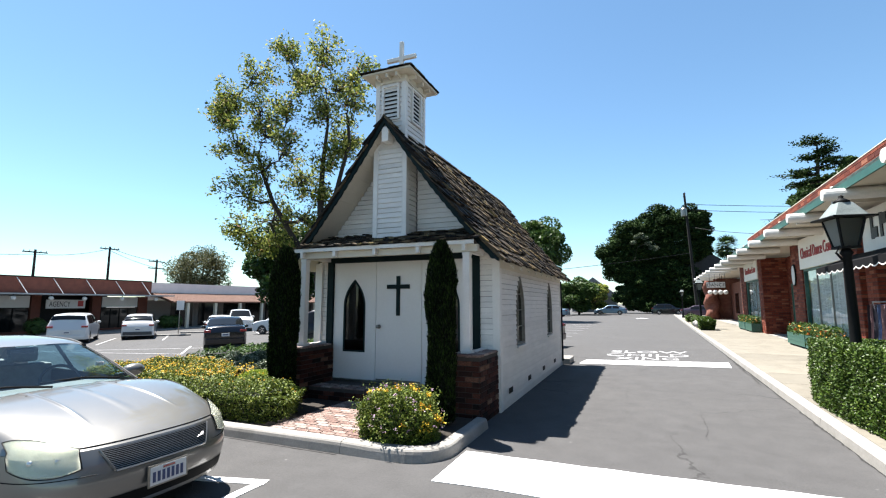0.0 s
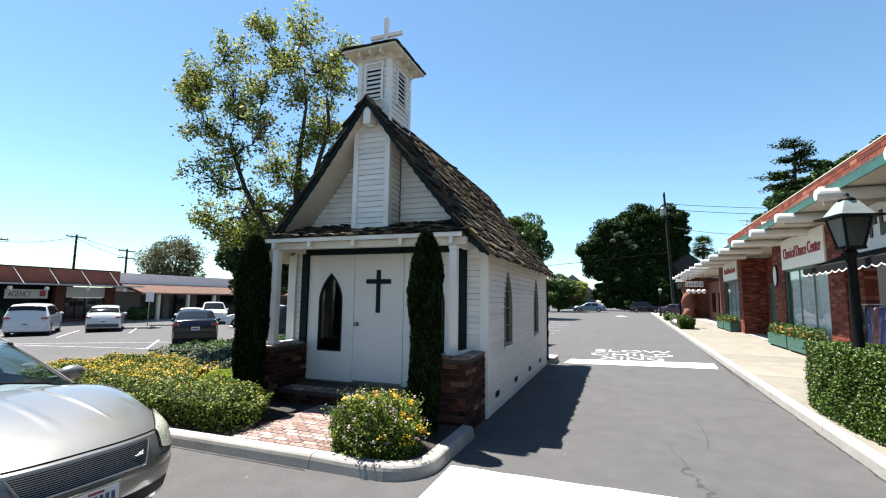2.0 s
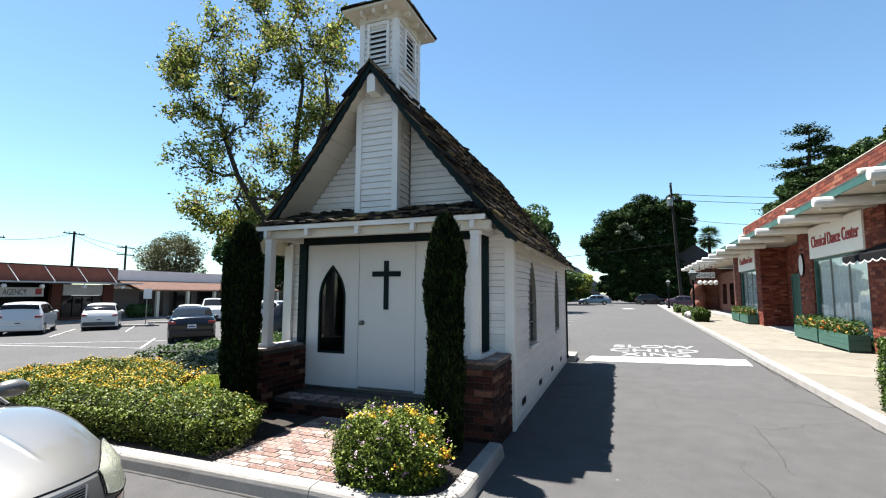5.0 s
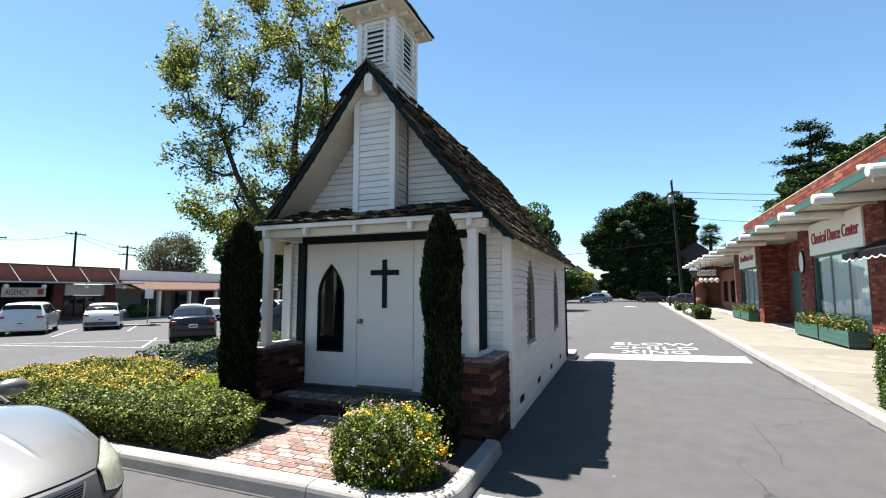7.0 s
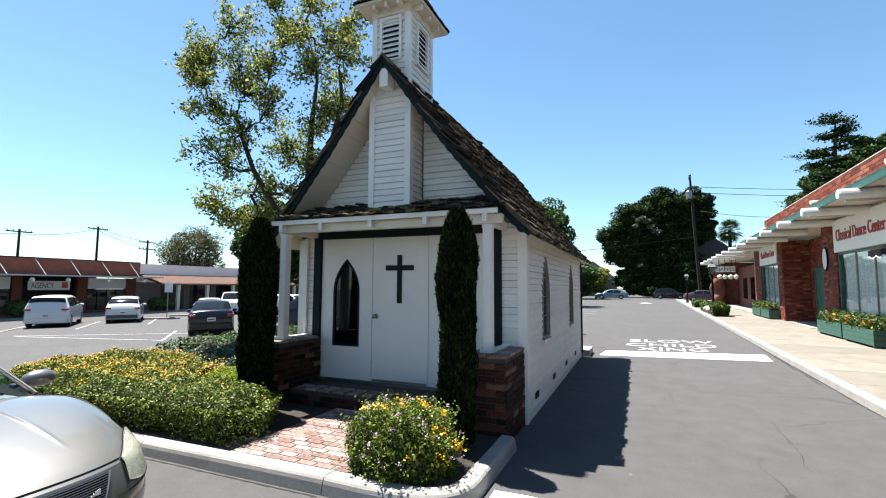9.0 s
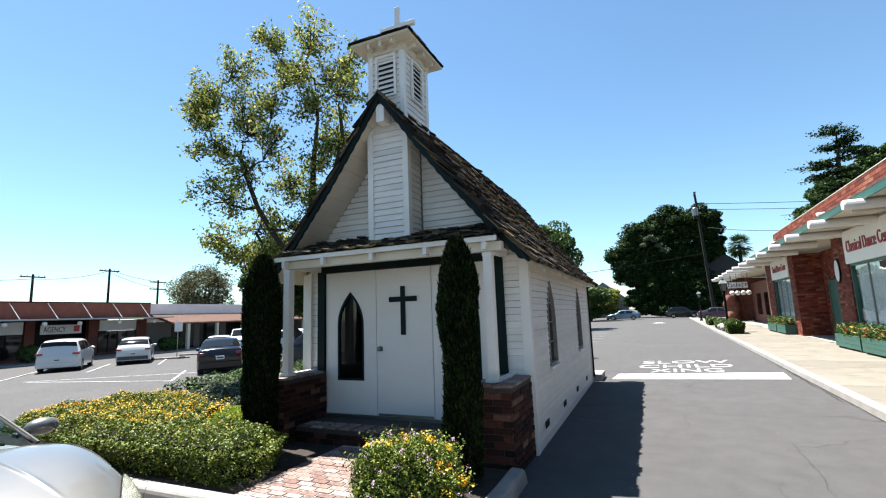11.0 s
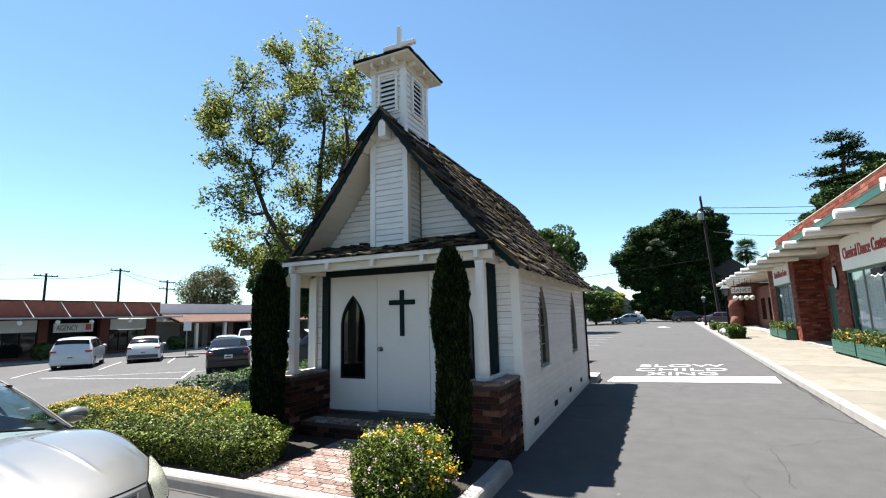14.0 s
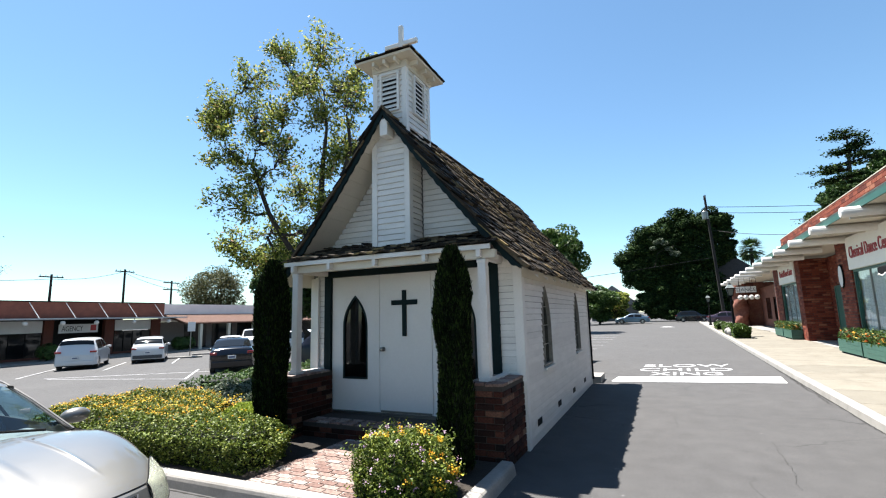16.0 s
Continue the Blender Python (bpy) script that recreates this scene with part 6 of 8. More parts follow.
sk = bush_skin(23000)
sk = BC + (sk - BC) * (1 - rng.uniform(0, 1, len(sk)) ** 2.5 * 0.35)[:, None] + rng.normal(0, 0.014, sk.shape)
sprig = bush_skin(130, 0.05, 0.04)
sprigs = np.concatenate([q + np.outer(np.linspace(0, 1, 9), (q - BC) / np.linalg.norm(q - BC) * 0.10) + rng.normal(0, 0.014, (9, 3)) for q in sprig])
allp = np.concatenate([sk, sprigs])
allp[:, 2] = np.maximum(allp[:, 2], 0.115)
tagged(leaves("foliage", allp, 0.0145, LEAF_BED, bush, seed=12), kind="stuff")
heads = bush_skin(80, 0.15, 0.05)
heads = heads[np.argsort(-heads[:, 2] - 0.5 * heads[:, 0])][:34] + (0.02, -0.01, 0.0)
fl = np.concatenate([q + rng.normal(0, 0.018, (12, 3)) for q in heads])
tagged(leaves("bloom", fl, 0.012, PETAL_GOLD, bush, aspect=0.95, up=1.0, seed=13), kind="stuff")
heads = bush_skin(48, 0.2, 0.08)
fl = np.concatenate([q + rng.normal(0, 0.014, (8, 3)) for q in heads])
tagged(leaves("lilac_bloom", fl, 0.009, PETAL_PINK, bush, aspect=0.95, up=0.8, seed=14), kind="stuff")
part("twig_mass", lump(lambda a, k: (-3.85 + (0.06 + 0.34 * math.sin(min(k * 1.6, 1.4))) * math.cos(a), 6.97 + (0.06 + 0.30 * math.sin(min(k * 1.6, 1.4))) * math.sin(a), 0.48 - 0.39 * k)), SHADE_CORE, bush)


# columnar cypresses by the porch
def cypress(x, y, h, rmax, seed, bulge):
    c = thing("cypress", (x, y, 0.1), "narrow dark green columnar cypress by the porch", "cypress tree", "cypresses flanking the door")
    rng = np.random.default_rng(seed)
    def rad(k, a):
        k = np.clip(k, 0, 1)
        base = rmax * np.minimum(1, 0.80 + 0.6 * k) * np.sqrt(np.clip(1 - np.clip((k - 0.62) / 0.385, 0, 1) ** 2.6, 0, 1))
        return base * (1 + bulge * np.sin(2 * a + 9 * k) + 0.06 * np.sin(5 * a + 23 * k) + 0.05 * np.sin(3 * a - 14 * k))
    n = 15000
    k, a = rng.uniform(0.0, 1, n) ** 0.9, rng.uniform(0, math.tau, n)
    r_ = rad(k, a) * (1 - rng.uniform(0, 1, n) ** 2 * 0.22) + rng.normal(0, 0.008, n)
    pts = np.column_stack([x + r_ * np.cos(a), y + r_ * np.sin(a), 0.16 + k * (h - 0.16)])
    # upright sprays
    v = np.zeros((n, 4, 3))
    up = np.column_stack([0.25 * np.cos(a) + rng.normal(0, 0.25, n), 0.25 * np.sin(a) + rng.normal(0, 0.25, n), np.ones(n)])
    up /= np.linalg.norm(up, axis=1)[:, None]
    side = np.cross(up, rng.normal(size=(n, 3)))
    side /= np.linalg.norm(side, axis=1)[:, None]
    s = rng.uniform(0.018, 0.042, n)[:, None]
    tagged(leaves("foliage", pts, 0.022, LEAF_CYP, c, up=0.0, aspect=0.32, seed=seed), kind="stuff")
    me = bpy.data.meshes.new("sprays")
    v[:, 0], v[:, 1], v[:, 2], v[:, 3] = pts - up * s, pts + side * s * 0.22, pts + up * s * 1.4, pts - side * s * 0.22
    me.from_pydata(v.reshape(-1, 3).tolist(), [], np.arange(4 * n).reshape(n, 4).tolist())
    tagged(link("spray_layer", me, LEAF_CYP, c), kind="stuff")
    # dark solid filling, the shade inside the column
    part("core", lump(lambda aa, kk: (x + float(rad(1 - kk * 0.98 - 0.02, aa)) * 0.84 * math.cos(aa), y + float(rad(1 - kk * 0.98 - 0.02, aa)) * 0.84 * math.sin(aa), 0.14 + (1 - kk) * (h - 0.2)), 20, 20), SHADE_CORE, c)
    part("trunk", tube(bmesh.new(), [(x, y, 0.09), (x, y, 0.3)], [0.07, 0.06], 8), BARK, c)


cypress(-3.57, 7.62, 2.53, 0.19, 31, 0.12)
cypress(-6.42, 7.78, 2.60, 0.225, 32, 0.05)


# branching trees
def limbs(start, d, length, radius, depth, rng, spread, segs, out, tips, lift=0.25, wig=0.18):
    """Grow one limb and its children; fills out with tubes and tips with leaf places."""
    pts, rads = [Vector(start)], [radius]
    d = Vector(d).normalized()
    for k in range(segs):
        d = (d + Vector(rng.normal(0, wig, 3)) + Vector((0, 0, lift * 0.12))).normalized()
        pts.append(pts[-1] + d * length / segs)
        rads.append(radius * (1 - 0.5 * (k + 1) / segs))
        if depth <= 2:
            tips.append((pts[-1].copy(), depth))
    out.append((pts, rads))
    if depth == 0:
        return
    for c in range(2 if depth > 2 else 3):
        ax = Vector(rng.normal(0, 1, 3)).cross(d).normalized()
        nd = (d + ax * spread * rng.uniform(0.6, 1.3) + Vector((0, 0, lift))).normalized()
        k = len(pts) - 1 if c < 2 else rng.integers(max(1, segs // 2), segs + 1)
        limbs(pts[k], nd, length * rng.uniform(0.62, 0.85), rads[k] * 0.72, depth - 1, rng, spread, segs, out, tips, lift, wig)


def branched_tree(name, at, starts, leaf_mat, leaf_size, per_tip, label, seed, clump=0.35, depth=4, trunk=None, spread=0.55, lift=0.25, keep=None):
    t = thing(name, at, label, "tree")
    rng = np.random.default_rng(seed)
    out, tips = [], []
    for s, d, ln, rad in starts:
        limbs(s, d, ln, rad, depth, rng, spread, 5, out, tips, lift)
    bm = bmesh.new()
    for pts, rads in out:
        tube(bm, pts, rads, 6 if rads[0] > 0.03 else 4, caps=False)
    if trunk:
        tube(bm, trunk[0], trunk[1], 12)
    part("trunk", bm, BARK, t, "dark branching trunk and limbs")
    P = []
    for p, dep in tips:
        if keep and not keep(p):
            continue
        nn = per_tip if dep == 0 else per_tip // 2 if dep == 1 else per_tip // 5
        P.append(np.asarray(p) + rng.normal(0, clump, (nn, 3)) * (1, 1, 0.8))
    P = np.concatenate(P) if P else np.zeros((1, 3))
    tagged(leaves("crown", P, leaf_size, leaf_mat, t, seed=seed, up=0.2), kind="stuff")
    return t


# the airy tree beside the chapel: limbs to a handful of lobes, each of loose leaf clusters
TB = Vector((-8.28, 11.3, 0.0))
st = thing("street_tree", (TB.x, TB.y, 0.1), "airy green tree with dark limbs and yellowing leaves beside the chapel", "tree")
rng = np.random.default_rng(19)
FORK = Vector((-8.55, 11.3, 2.35))
LOBES = [((-10.7, 10.0, 6.4), 0.48), ((-10.7, 10.4, 7.2), 0.54), ((-10.4, 10.8, 7.9), 0.56), ((-10.2, 10.0, 5.6), 0.62), ((-10.4, 10.9, 6.9), 0.66), ((-10.0, 10.1, 4.4), 0.68),
         ((-10.5, 10.5, 3.7), 0.54), ((-9.8, 11.0, 3.9), 0.66), ((-9.8, 11.2, 8.7), 0.42), ((-8.3, 11.0, 8.2), 0.58), ((-9.3, 11.5, 7.9), 0.52), ((-9.3, 10.8, 6.7), 0.55),
         ((-7.7, 11.6, 7.8), 0.52), ((-7.6, 11.2, 6.9), 0.64), ((-8.3, 11.9, 6.2), 0.50), ((-9.1, 10.7, 5.7), 0.60), ((-9.2, 11.3, 4.9), 0.62), ((-8.8, 11.0, 7.3), 0.5), ((-8.5, 11.2, 5.4), 0.5), ((-9.9, 10.6, 5.1), 0.5), ((-9.9, 10.8, 6.2), 0.5), ((-9.1, 11.4, 3.9), 0.5), ((-8.5, 11.3, 6.6), 0.5), ((-8.1, 11.5, 7.4), 0.45),
         ((-9.5, 11.0, 3.3), 0.5), ((-10.1, 10.7, 3.2), 0.45), ((-8.7, 11.4, 4.4), 0.5), ((-8.1, 11.6, 5.7), 0.45), ((-10.9, 10.3, 6.8), 0.45)]
bm = bmesh.new()
tube(bm, [TB + Vector((0, 0, 0.05)), TB + Vector((-0.03, 0, 1.2)), FORK], [0.20, 0.15, 0.13], 12)
P = []
# each limb leaves the nearest stretch of what has grown before it
grown = [(FORK, 0.11), (FORK + Vector((0.05, 0, 0.9)), 0.095), (FORK + Vector((-0.06, 0.05, 2.0)), 0.078), (FORK + Vector((0.02, 0.02, 3.1)), 0.055), (FORK + Vector((0.10, 0.05, 4.0)), 0.035), (FORK + Vector((0.05, 0.0, 4.9)), 0.012)]
tube(bm, [g[0] for g in grown], [g[1] for g in grown], 8, caps=False)
for low_, far, r0 in ((Vector((0, 0, 0.3)), Vector((-1.5, -0.7, 3.2)), 0.075), (Vector((0, 0, 0.1)), Vector((-1.3, -0.3, 1.4)), 0.06), (Vector((0, 0, 0.9)), Vector((0.7, 0.2, 4.2)), 0.07)):
    p0, p2 = FORK + low_, FORK + far
    p1 = p0.lerp(p2, 0.5) + Vector((0.3 * far.x, 0.3 * far.y, -0.25))
    bough = [(p0 * (1 - t) ** 2 + p1 * 2 * t * (1 - t) + p2 * t * t + Vector(rng.normal(0, 0.04, 3)), r0 * (1 - 0.45 * t)) for t in (0.0, 0.2, 0.4, 0.6, 0.8, 1.0)]
    tube(bm, [g[0] for g in bough], [g[1] for g in bough], 8, caps=False)
    grown += bough[1:]
for c, rad in sorted(LOBES, key=lambda q: (Vector(q[0]) - FORK).length):
    c = Vector(c)
    def cost(g):
        v = c - g[0]
        return v.length + 0.9 * max(0.0, 0.55 * v.length - v.z)
    s0, r0 = min(grown, key=cost)
    r0 = max(0.026, r0 * 0.74)
    mid = s0.lerp(c, 0.5) + Vector(rng.normal(0, 0.12, 3)) + Vector((0, 0, -0.08 * (c - s0).length))
    pts = []
    for k in range(9):
        t = k / 8
        pts.append(s0 * (1 - t) ** 2 + mid * 2 * t * (1 - t) + c * t * t + Vector(rng.normal(0, 0.03, 3)) * min(t, 1 - t) * 2)
    rs = [r0 * (1 - 0.62 * k / 8) for k in range(9)]
    tube(bm, pts, rs, 7, caps=False)
    grown += list(zip(pts, rs))[2:8:2]
    for j in range(17):
        d = Vector(rng.normal(0, 1, 3)).normalized()
        e = c + d * rad * rng.uniform(0.35, 0.95)
        b0 = pts[int(rng.integers(5, 9))]
        m_ = b0.lerp(e, 0.55) + Vector(rng.normal(0, 0.06, 3))
        tube(bm, [b0, m_, e], [0.015, 0.010, 0.004], 4, caps=False)
        nl = int(rng.integers(10, 78))
        P.append(np.asarray(e) + np.clip(rng.normal(0, 1, (nl, 3)), -1.7, 1.7) * (0.115, 0.115, 0.09))
        P.append(np.asarray(m_) + rng.normal(0, 1, (8, 3)) * 0.09)
part("trunk", bm, BARK, st, "dark branching trunk and limbs")
tagged(leaves("crown", np.concatenate(P), 0.043, LEAF_TREE, st, seed=19, up=0.1, aspect=0.5), kind="stuff")


def clump_tree(name, at, crown, n, leaf, material, label, seed, trunk_h, trunk_r, lumps=40, shell=0.55, flat=0.75, group=""):
    """A dense far tree: a crown of overlapping uneven clumps of leaves round the given centre and radii."""
    t = thing(name, at, label, "tree", group)
    rng = np.random.default_rng(seed)
    c, rad = np.asarray(crown[0], float), np.asarray(crown[1], float)
    d = rng.normal(size=(lumps, 3))
    d /= np.linalg.norm(d, axis=1)[:, None]
    centres = c + d * rad * rng.uniform(0.45, 0.86, lumps)[:, None]
    pts = []
    for cc in centres:
        s = rad.mean() * rng.uniform(0.22, 0.36)
        pts.append(ball(n // lumps, cc, (s, s, s * flat), rng, shell))
    tagged(leaves("crown", np.concatenate(pts), leaf, material, t, seed=seed), kind="stuff")
    bm = bmesh.new()
    tube(bm, [at, (at[0] + 0.2, at[1], trunk_h * 0.6), (c[0], c[1], trunk_h)], [trunk_r, trunk_r * 0.8, trunk_r * 0.6], 9)
    for k in range(6):
        tube(bm, [(c[0], c[1], trunk_h * 0.9), tuple(np.asarray((c[0], c[1], trunk_h)) * 0.5 + centres[k] * 0.5), tuple(centres[k])], [trunk_r * 0.5, trunk_r * 0.3, trunk_r * 0.1], 6)
    part("trunk", bm, BARK, t)
    return t


def lobed_tree(name, at, lobes, per, leaf, material, label, seed, trunk_r):
    """A far tree whose crown is a set of lobes (centre, radii), each of uneven clumps of leaves."""
    t = thing(name, at, label, "tree")
    rng = np.random.default_rng(seed)
    pts = []
    bm = bmesh.new()
    fork = Vector((at[0], at[1], 3.5))
    tube(bm, [at, fork], [trunk_r, trunk_r * 0.7], 10)
    for c, rad in lobes:
        c, rad = np.asarray(c, float), np.asarray(rad, float)
        tube(bm, [fork, fork.lerp(Vector(c), 0.6) + Vector((0, 0, -0.4)), Vector(c)], [trunk_r * 0.5, trunk_r * 0.3, trunk_r * 0.12], 6)
        n = max(20, int(42 * rad.mean() / 3))
        d = rng.normal(size=(n, 3))
        d /= np.linalg.norm(d, axis=1)[:, None]
        for q in c + d * rad * rng.uniform(0.35, 0.80, n)[:, None]:
            k = rad.mean() * rng.uniform(0.26, 0.42)
            pts.append(ball(per // n, q, (k, k, k * 0.6), rng, 0.35))
    pts = np.concatenate(pts)
    tagged(leaves("crown", pts[pts[:, 2] > 0.3], leaf, material, t, seed=seed, up=0.6, aspect=0.45), kind="stuff")
    part("trunk", bm, BARK, t)
    return t


lobed_tree("broad_tree", (2.5, 91, 0), [((-4.0, 90, 10.3), (5.0, 4, 4.6)), ((-3.0, 90, 8.0), (4.4, 4, 3.4)), ((-0.8, 90, 13.6), (4.8, 4, 4.2)), ((3.8, 91, 15.6), (4.8, 4, 4.2)), ((7.6, 92, 15.7), (4.0, 3.5, 3.9)), ((8.4, 92, 12.0), (3.0, 3, 3.4)),
                                      ((4.5, 91, 10.5), (5.2, 4, 4.4)), ((0.4, 90, 9.0), (5.4, 4, 4.2)), ((3.5, 89, 5.2), (5.8, 3.5, 4.4)), ((-0.5, 89, 4.2), (4.6, 3, 4.0)), ((4.5, 88, 2.4), (5.5, 3, 2.6)), ((-2.4, 88, 3.0), (3.0, 3, 3.2)), ((8.2, 89, 3.4), (2.6, 3, 3.4)), ((0.5, 87, 1.3), (4.5, 2, 1.7)), ((6.5, 87, 1.2), (3.5, 2, 1.6))],
           15000, 0.25, LEAF_DARK, "huge dark evergreen tree with a domed uneven crown", 51, 0.9)
bloom = thing("shrub", (-0.2, 84.8, 9.0), "pale flowering vine caught in the evergreen's boughs", "vine")
rng = np.random.default_rng(52)
tagged(leaves("blossom", np.concatenate([ball(110, (-0.2 + 3.4 * u - 1.4, 85.4, 12.0 + 1.2 * math.sin(5 * u)), (0.6, 0.4, 0.4), rng) for u in np.linspace(0, 1, 7)]), 0.16, LEAF_VARI, bloom, seed=52), kind="stuff")
part("stem", tube(bmesh.new(), [(-1.6, 85.6, 9.0), (-1.0, 85.5, 11.2), (1.6, 85.5, 12.2)], [0.06, 0.05, 0.02], 6), BARK, bloom)
clump_tree("shrub", (-7.6, 78, 0), ((-7.6, 78, 2.6), (3.0, 2.5, 2.7)), 7000, 0.20, LEAF_TREE, "pale green flowering shrub at the lot's edge", 53, 1.5, 0.2, 30)
clump_tree("shrub", (-11.5, 76, 0), ((-11.5, 76, 2.4), (3.0, 2.5, 2.5)), 6000, 0.20, LEAF_MIX, "green shrub at the lot's edge", 54, 1.5, 0.2, 30)
clump_tree("shrub", (-9.4, 72, 0), ((-9.4, 72, 2.6), (3.2, 2.5, 2.9)), 7000, 0.20, LEAF_MIX, "green shrub at the lot's edge", 63, 1.5, 0.2, 30)
clump_tree("broad_tree", (-10.6, 46, 0), ((-10.6, 46, 6.7), (3.7, 3.6, 4.0)), 14000, 0.17, LEAF_MIX, "green tree rising behind the chapel roof", 55, 3.0, 0.3, 40)
clump_tree("broad_tree", (-18.6, 22.0, -0.4), ((-18.8, 21.6, 3.8), (2.9, 2.4, 2.6)), 18000, 0.12, LEAF_SHADE, "dense dark green tree beside the parked cars", 56, 1.8, 0.2, 60)
clump_tree("broad_tree", (-60, 49, -0.68), ((-60, 49.2, 6.2), (4.0, 4.9, 4.1)), 17000, 0.13, LEAF_OLIVE, "round olive-green tree behind the far shops", 57, 4.0, 0.4, 120)
for k, (x, y, z, rx, rz) in enumerate(((14.9, 58, 10.8, 2.2, 3.2), (17.3, 58.5, 11.8, 2.3, 3.2), (19.7, 59.3, 13.0, 2.5, 3.7), (22.7, 60.5, 14.3, 2.7, 4.2), (26.2, 62, 15.2, 3.2, 4.6))):
    clump_tree("broad_tree", (x, y, 0), ((x, y, z), (rx, 2.6, rz)), 13000, 0.20, LEAF_SHADE, "dense dark green tree behind the shop row", 58 + k, 6.0, 0.35, 45, group="trees behind the shops")

# layered cedar behind the shops
ced = thing("cedar", (12.0, 46, 0), "dark layered cedar standing above the shop roof", "tree")
rng = np.random.default_rng(61)
bm = tube(bmesh.new(), [(12.0, 46, 0), (12.2, 46, 9), (12.5, 46, 14.5)], [0.4, 0.22, 0.05], 8)
P = []
for k in range(11):
    z = 8.2 + k * 0.62
    reach = 3.4 * (1 - k / 16)
    for b in range(4 if k < 9 else 3):
        a = rng.uniform(0, math.tau)
        rr = reach * rng.uniform(0.35, 1.15)
        s0 = np.array((12.15 + 0.05 * (z - 9), 46, z - 0.15))
        e = s0 + np.array((rr * math.cos(a), rr * math.sin(a), rng.uniform(0.0, 0.45)))
        tube(bm, [tuple(s0), tuple((s0 + e) / 2 + (0, 0, 0.1)), tuple(e)], [0.06, 0.04, 0.015], 4)
        for q in range(5):
            f = s0 + (e - s0) * rng.uniform(0.35, 1.0) + (rng.normal(0, 0.12), rng.normal(0, 0.12), 0.05)
            P.append(f + rng.normal(0, 1, (46, 3)) * (0.34, 0.34, 0.055))
part("trunk", bm, BARK, ced)
tagged(leaves("crown", np.concatenate(P), 0.11, LEAF_DARK, ced, seed=61, up=1.2), kind="stuff")


# fan palm
def palm(x, y, z, s, seed):
    p = thing("palm_tree", (x, y, 0), "shaggy fan palm above the far roofs", "palm tree")
    part("trunk", tube(bmesh.new(), [(x, y, 0), (x, y, z)], [0.35, 0.28], 8), BARK, p)
    rng = np.random.default_rng(seed)
    bm = bmesh.new()
    for k in range(90):
        a, el = rng.uniform(0, math.tau), rng.uniform(-1.1, 1.35)
        d = Vector((math.cos(a) * math.cos(el), math.sin(a) * math.cos(el), math.sin(el)))
        c = Vector((x, y, z)) + d * s * 0.45
        sd = d.cross(Vector((0, 0, 1))).normalized()
        for j in range(13):
            q = (j - 6) / 6 * 1.35
            dd = (d * math.cos(q) + sd * math.sin(q)).normalized()
            e = c + dd * s * rng.uniform(0.42, 0.60) - Vector((0, 0, rng.uniform(0.05, 0.22) * s))
            w = sd * 0.04 * s
            bm.faces.new([bm.verts.new(v) for v in (c - w, c + w, e)])
    tagged(part("crown", bm, LEAF_SHADE, p), kind="stuff")


palm(13.9, 98, 12.0, 2.7, 71)
# bare tree over the western roofs
branched_tree("bare_tree", (-62, 23.0, -0.68), [((-62, 23.0, 3.0), (0, 0.30, 1), 2.6, 0.34), ((-62, 23.0, 3.0), (0, -0.35, 1), 2.6, 0.34), ((-62, 23.0, 3.2), (0.2, 0.0, 1), 2.8, 0.32)],
              LEAF_OLIVE, 0.07, 1, "nearly bare grey tree behind the far shops", 77, clump=0.3, depth=4, trunk=([(-62, 23.0, -0.7), (-62, 23.0, 3.2)], [0.3, 0.26]), spread=0.40, lift=0.4)

# box hedge round the near lamp post
hedge = rthing("box_hedge", 1.2, 1.8, 0.137, "square-clipped bright green box hedge at the kerb", "hedge")
HP = [(0.20, 2.5), (0.36, 0.55), (2.5, 0.70), (2.5, 3.38), (0.26, 3.38)]
hb = np.random.default_rng(81)
n = 52000
pp = np.asarray(HP)
ln = np.linalg.norm(np.roll(pp, -1, 0) - pp, axis=1)
wt = ln * np.array([1.6, 1.2, 0.2, 0.2, 1.0])
e = hb.choice(5, n, p=wt / wt.sum())
t = hb.uniform(0, 1, n)[:, None]
q = pp[e] * (1 - t) + np.roll(pp, -1, 0)[e] * t
c = pp.mean(0)
inw = (c - q) / np.linalg.norm(c - q, axis=1)[:, None]
z = 0.145 + hb.uniform(0, 1, n) * 0.99
off = 0.035 * wave(q * 1.0 + z[:, None] * 0.7, 4, 9) + hb.normal(0, 0.018, n)
off -= 0.05 * np.clip((z - 1.05) / 0.1, 0, 1)
q = q - inw * off[:, None] + inw * (hb.uniform(0, 1, n) ** 2 * 0.10)[:, None]
tp = poly_points(HP, 26000, hb)
tz = 1.13 + 0.03 * wave(tp, 4, 4) - hb.uniform(0, 1, len(tp)) ** 2 * 0.08
pts = np.concatenate([np.column_stack([q, z]), np.column_stack([tp, tz])])
tagged(leaves("foliage", np.array([R @ Vector(v) for v in pts]), 0.02, LEAF_HEDGE, hedge, seed=82), kind="stuff")
rp("twig_mass", prism(bmesh.new(), [(c[0] + (x - c[0]) * 0.88, c[1] + (y - c[1]) * 0.88) for x, y in HP], "z", 0.137, 1.02), SHADE_CORE, hedge)
for w0, u0, du, h in ((0.5, 24.6, 1.5, 0.75), (0.5, 30.0, 2.4, 0.65), (0.5, 37.5, 3.0, 0.6)):
    hg = rthing("low_hedge", w0, u0, 0.137, "small clipped hedge beside a lamp post", "hedge", "low hedges along the kerb")
    mound(hg, [(w0 - 0.3, u0), (w0 + 0.5, u0), (w0 + 0.5, u0 + du), (w0 - 0.3, u0 + du)], h, 0.137, 2500, 0.05, LEAF_HEDGE, seed=int(u0), skirt=1.2, m=R)
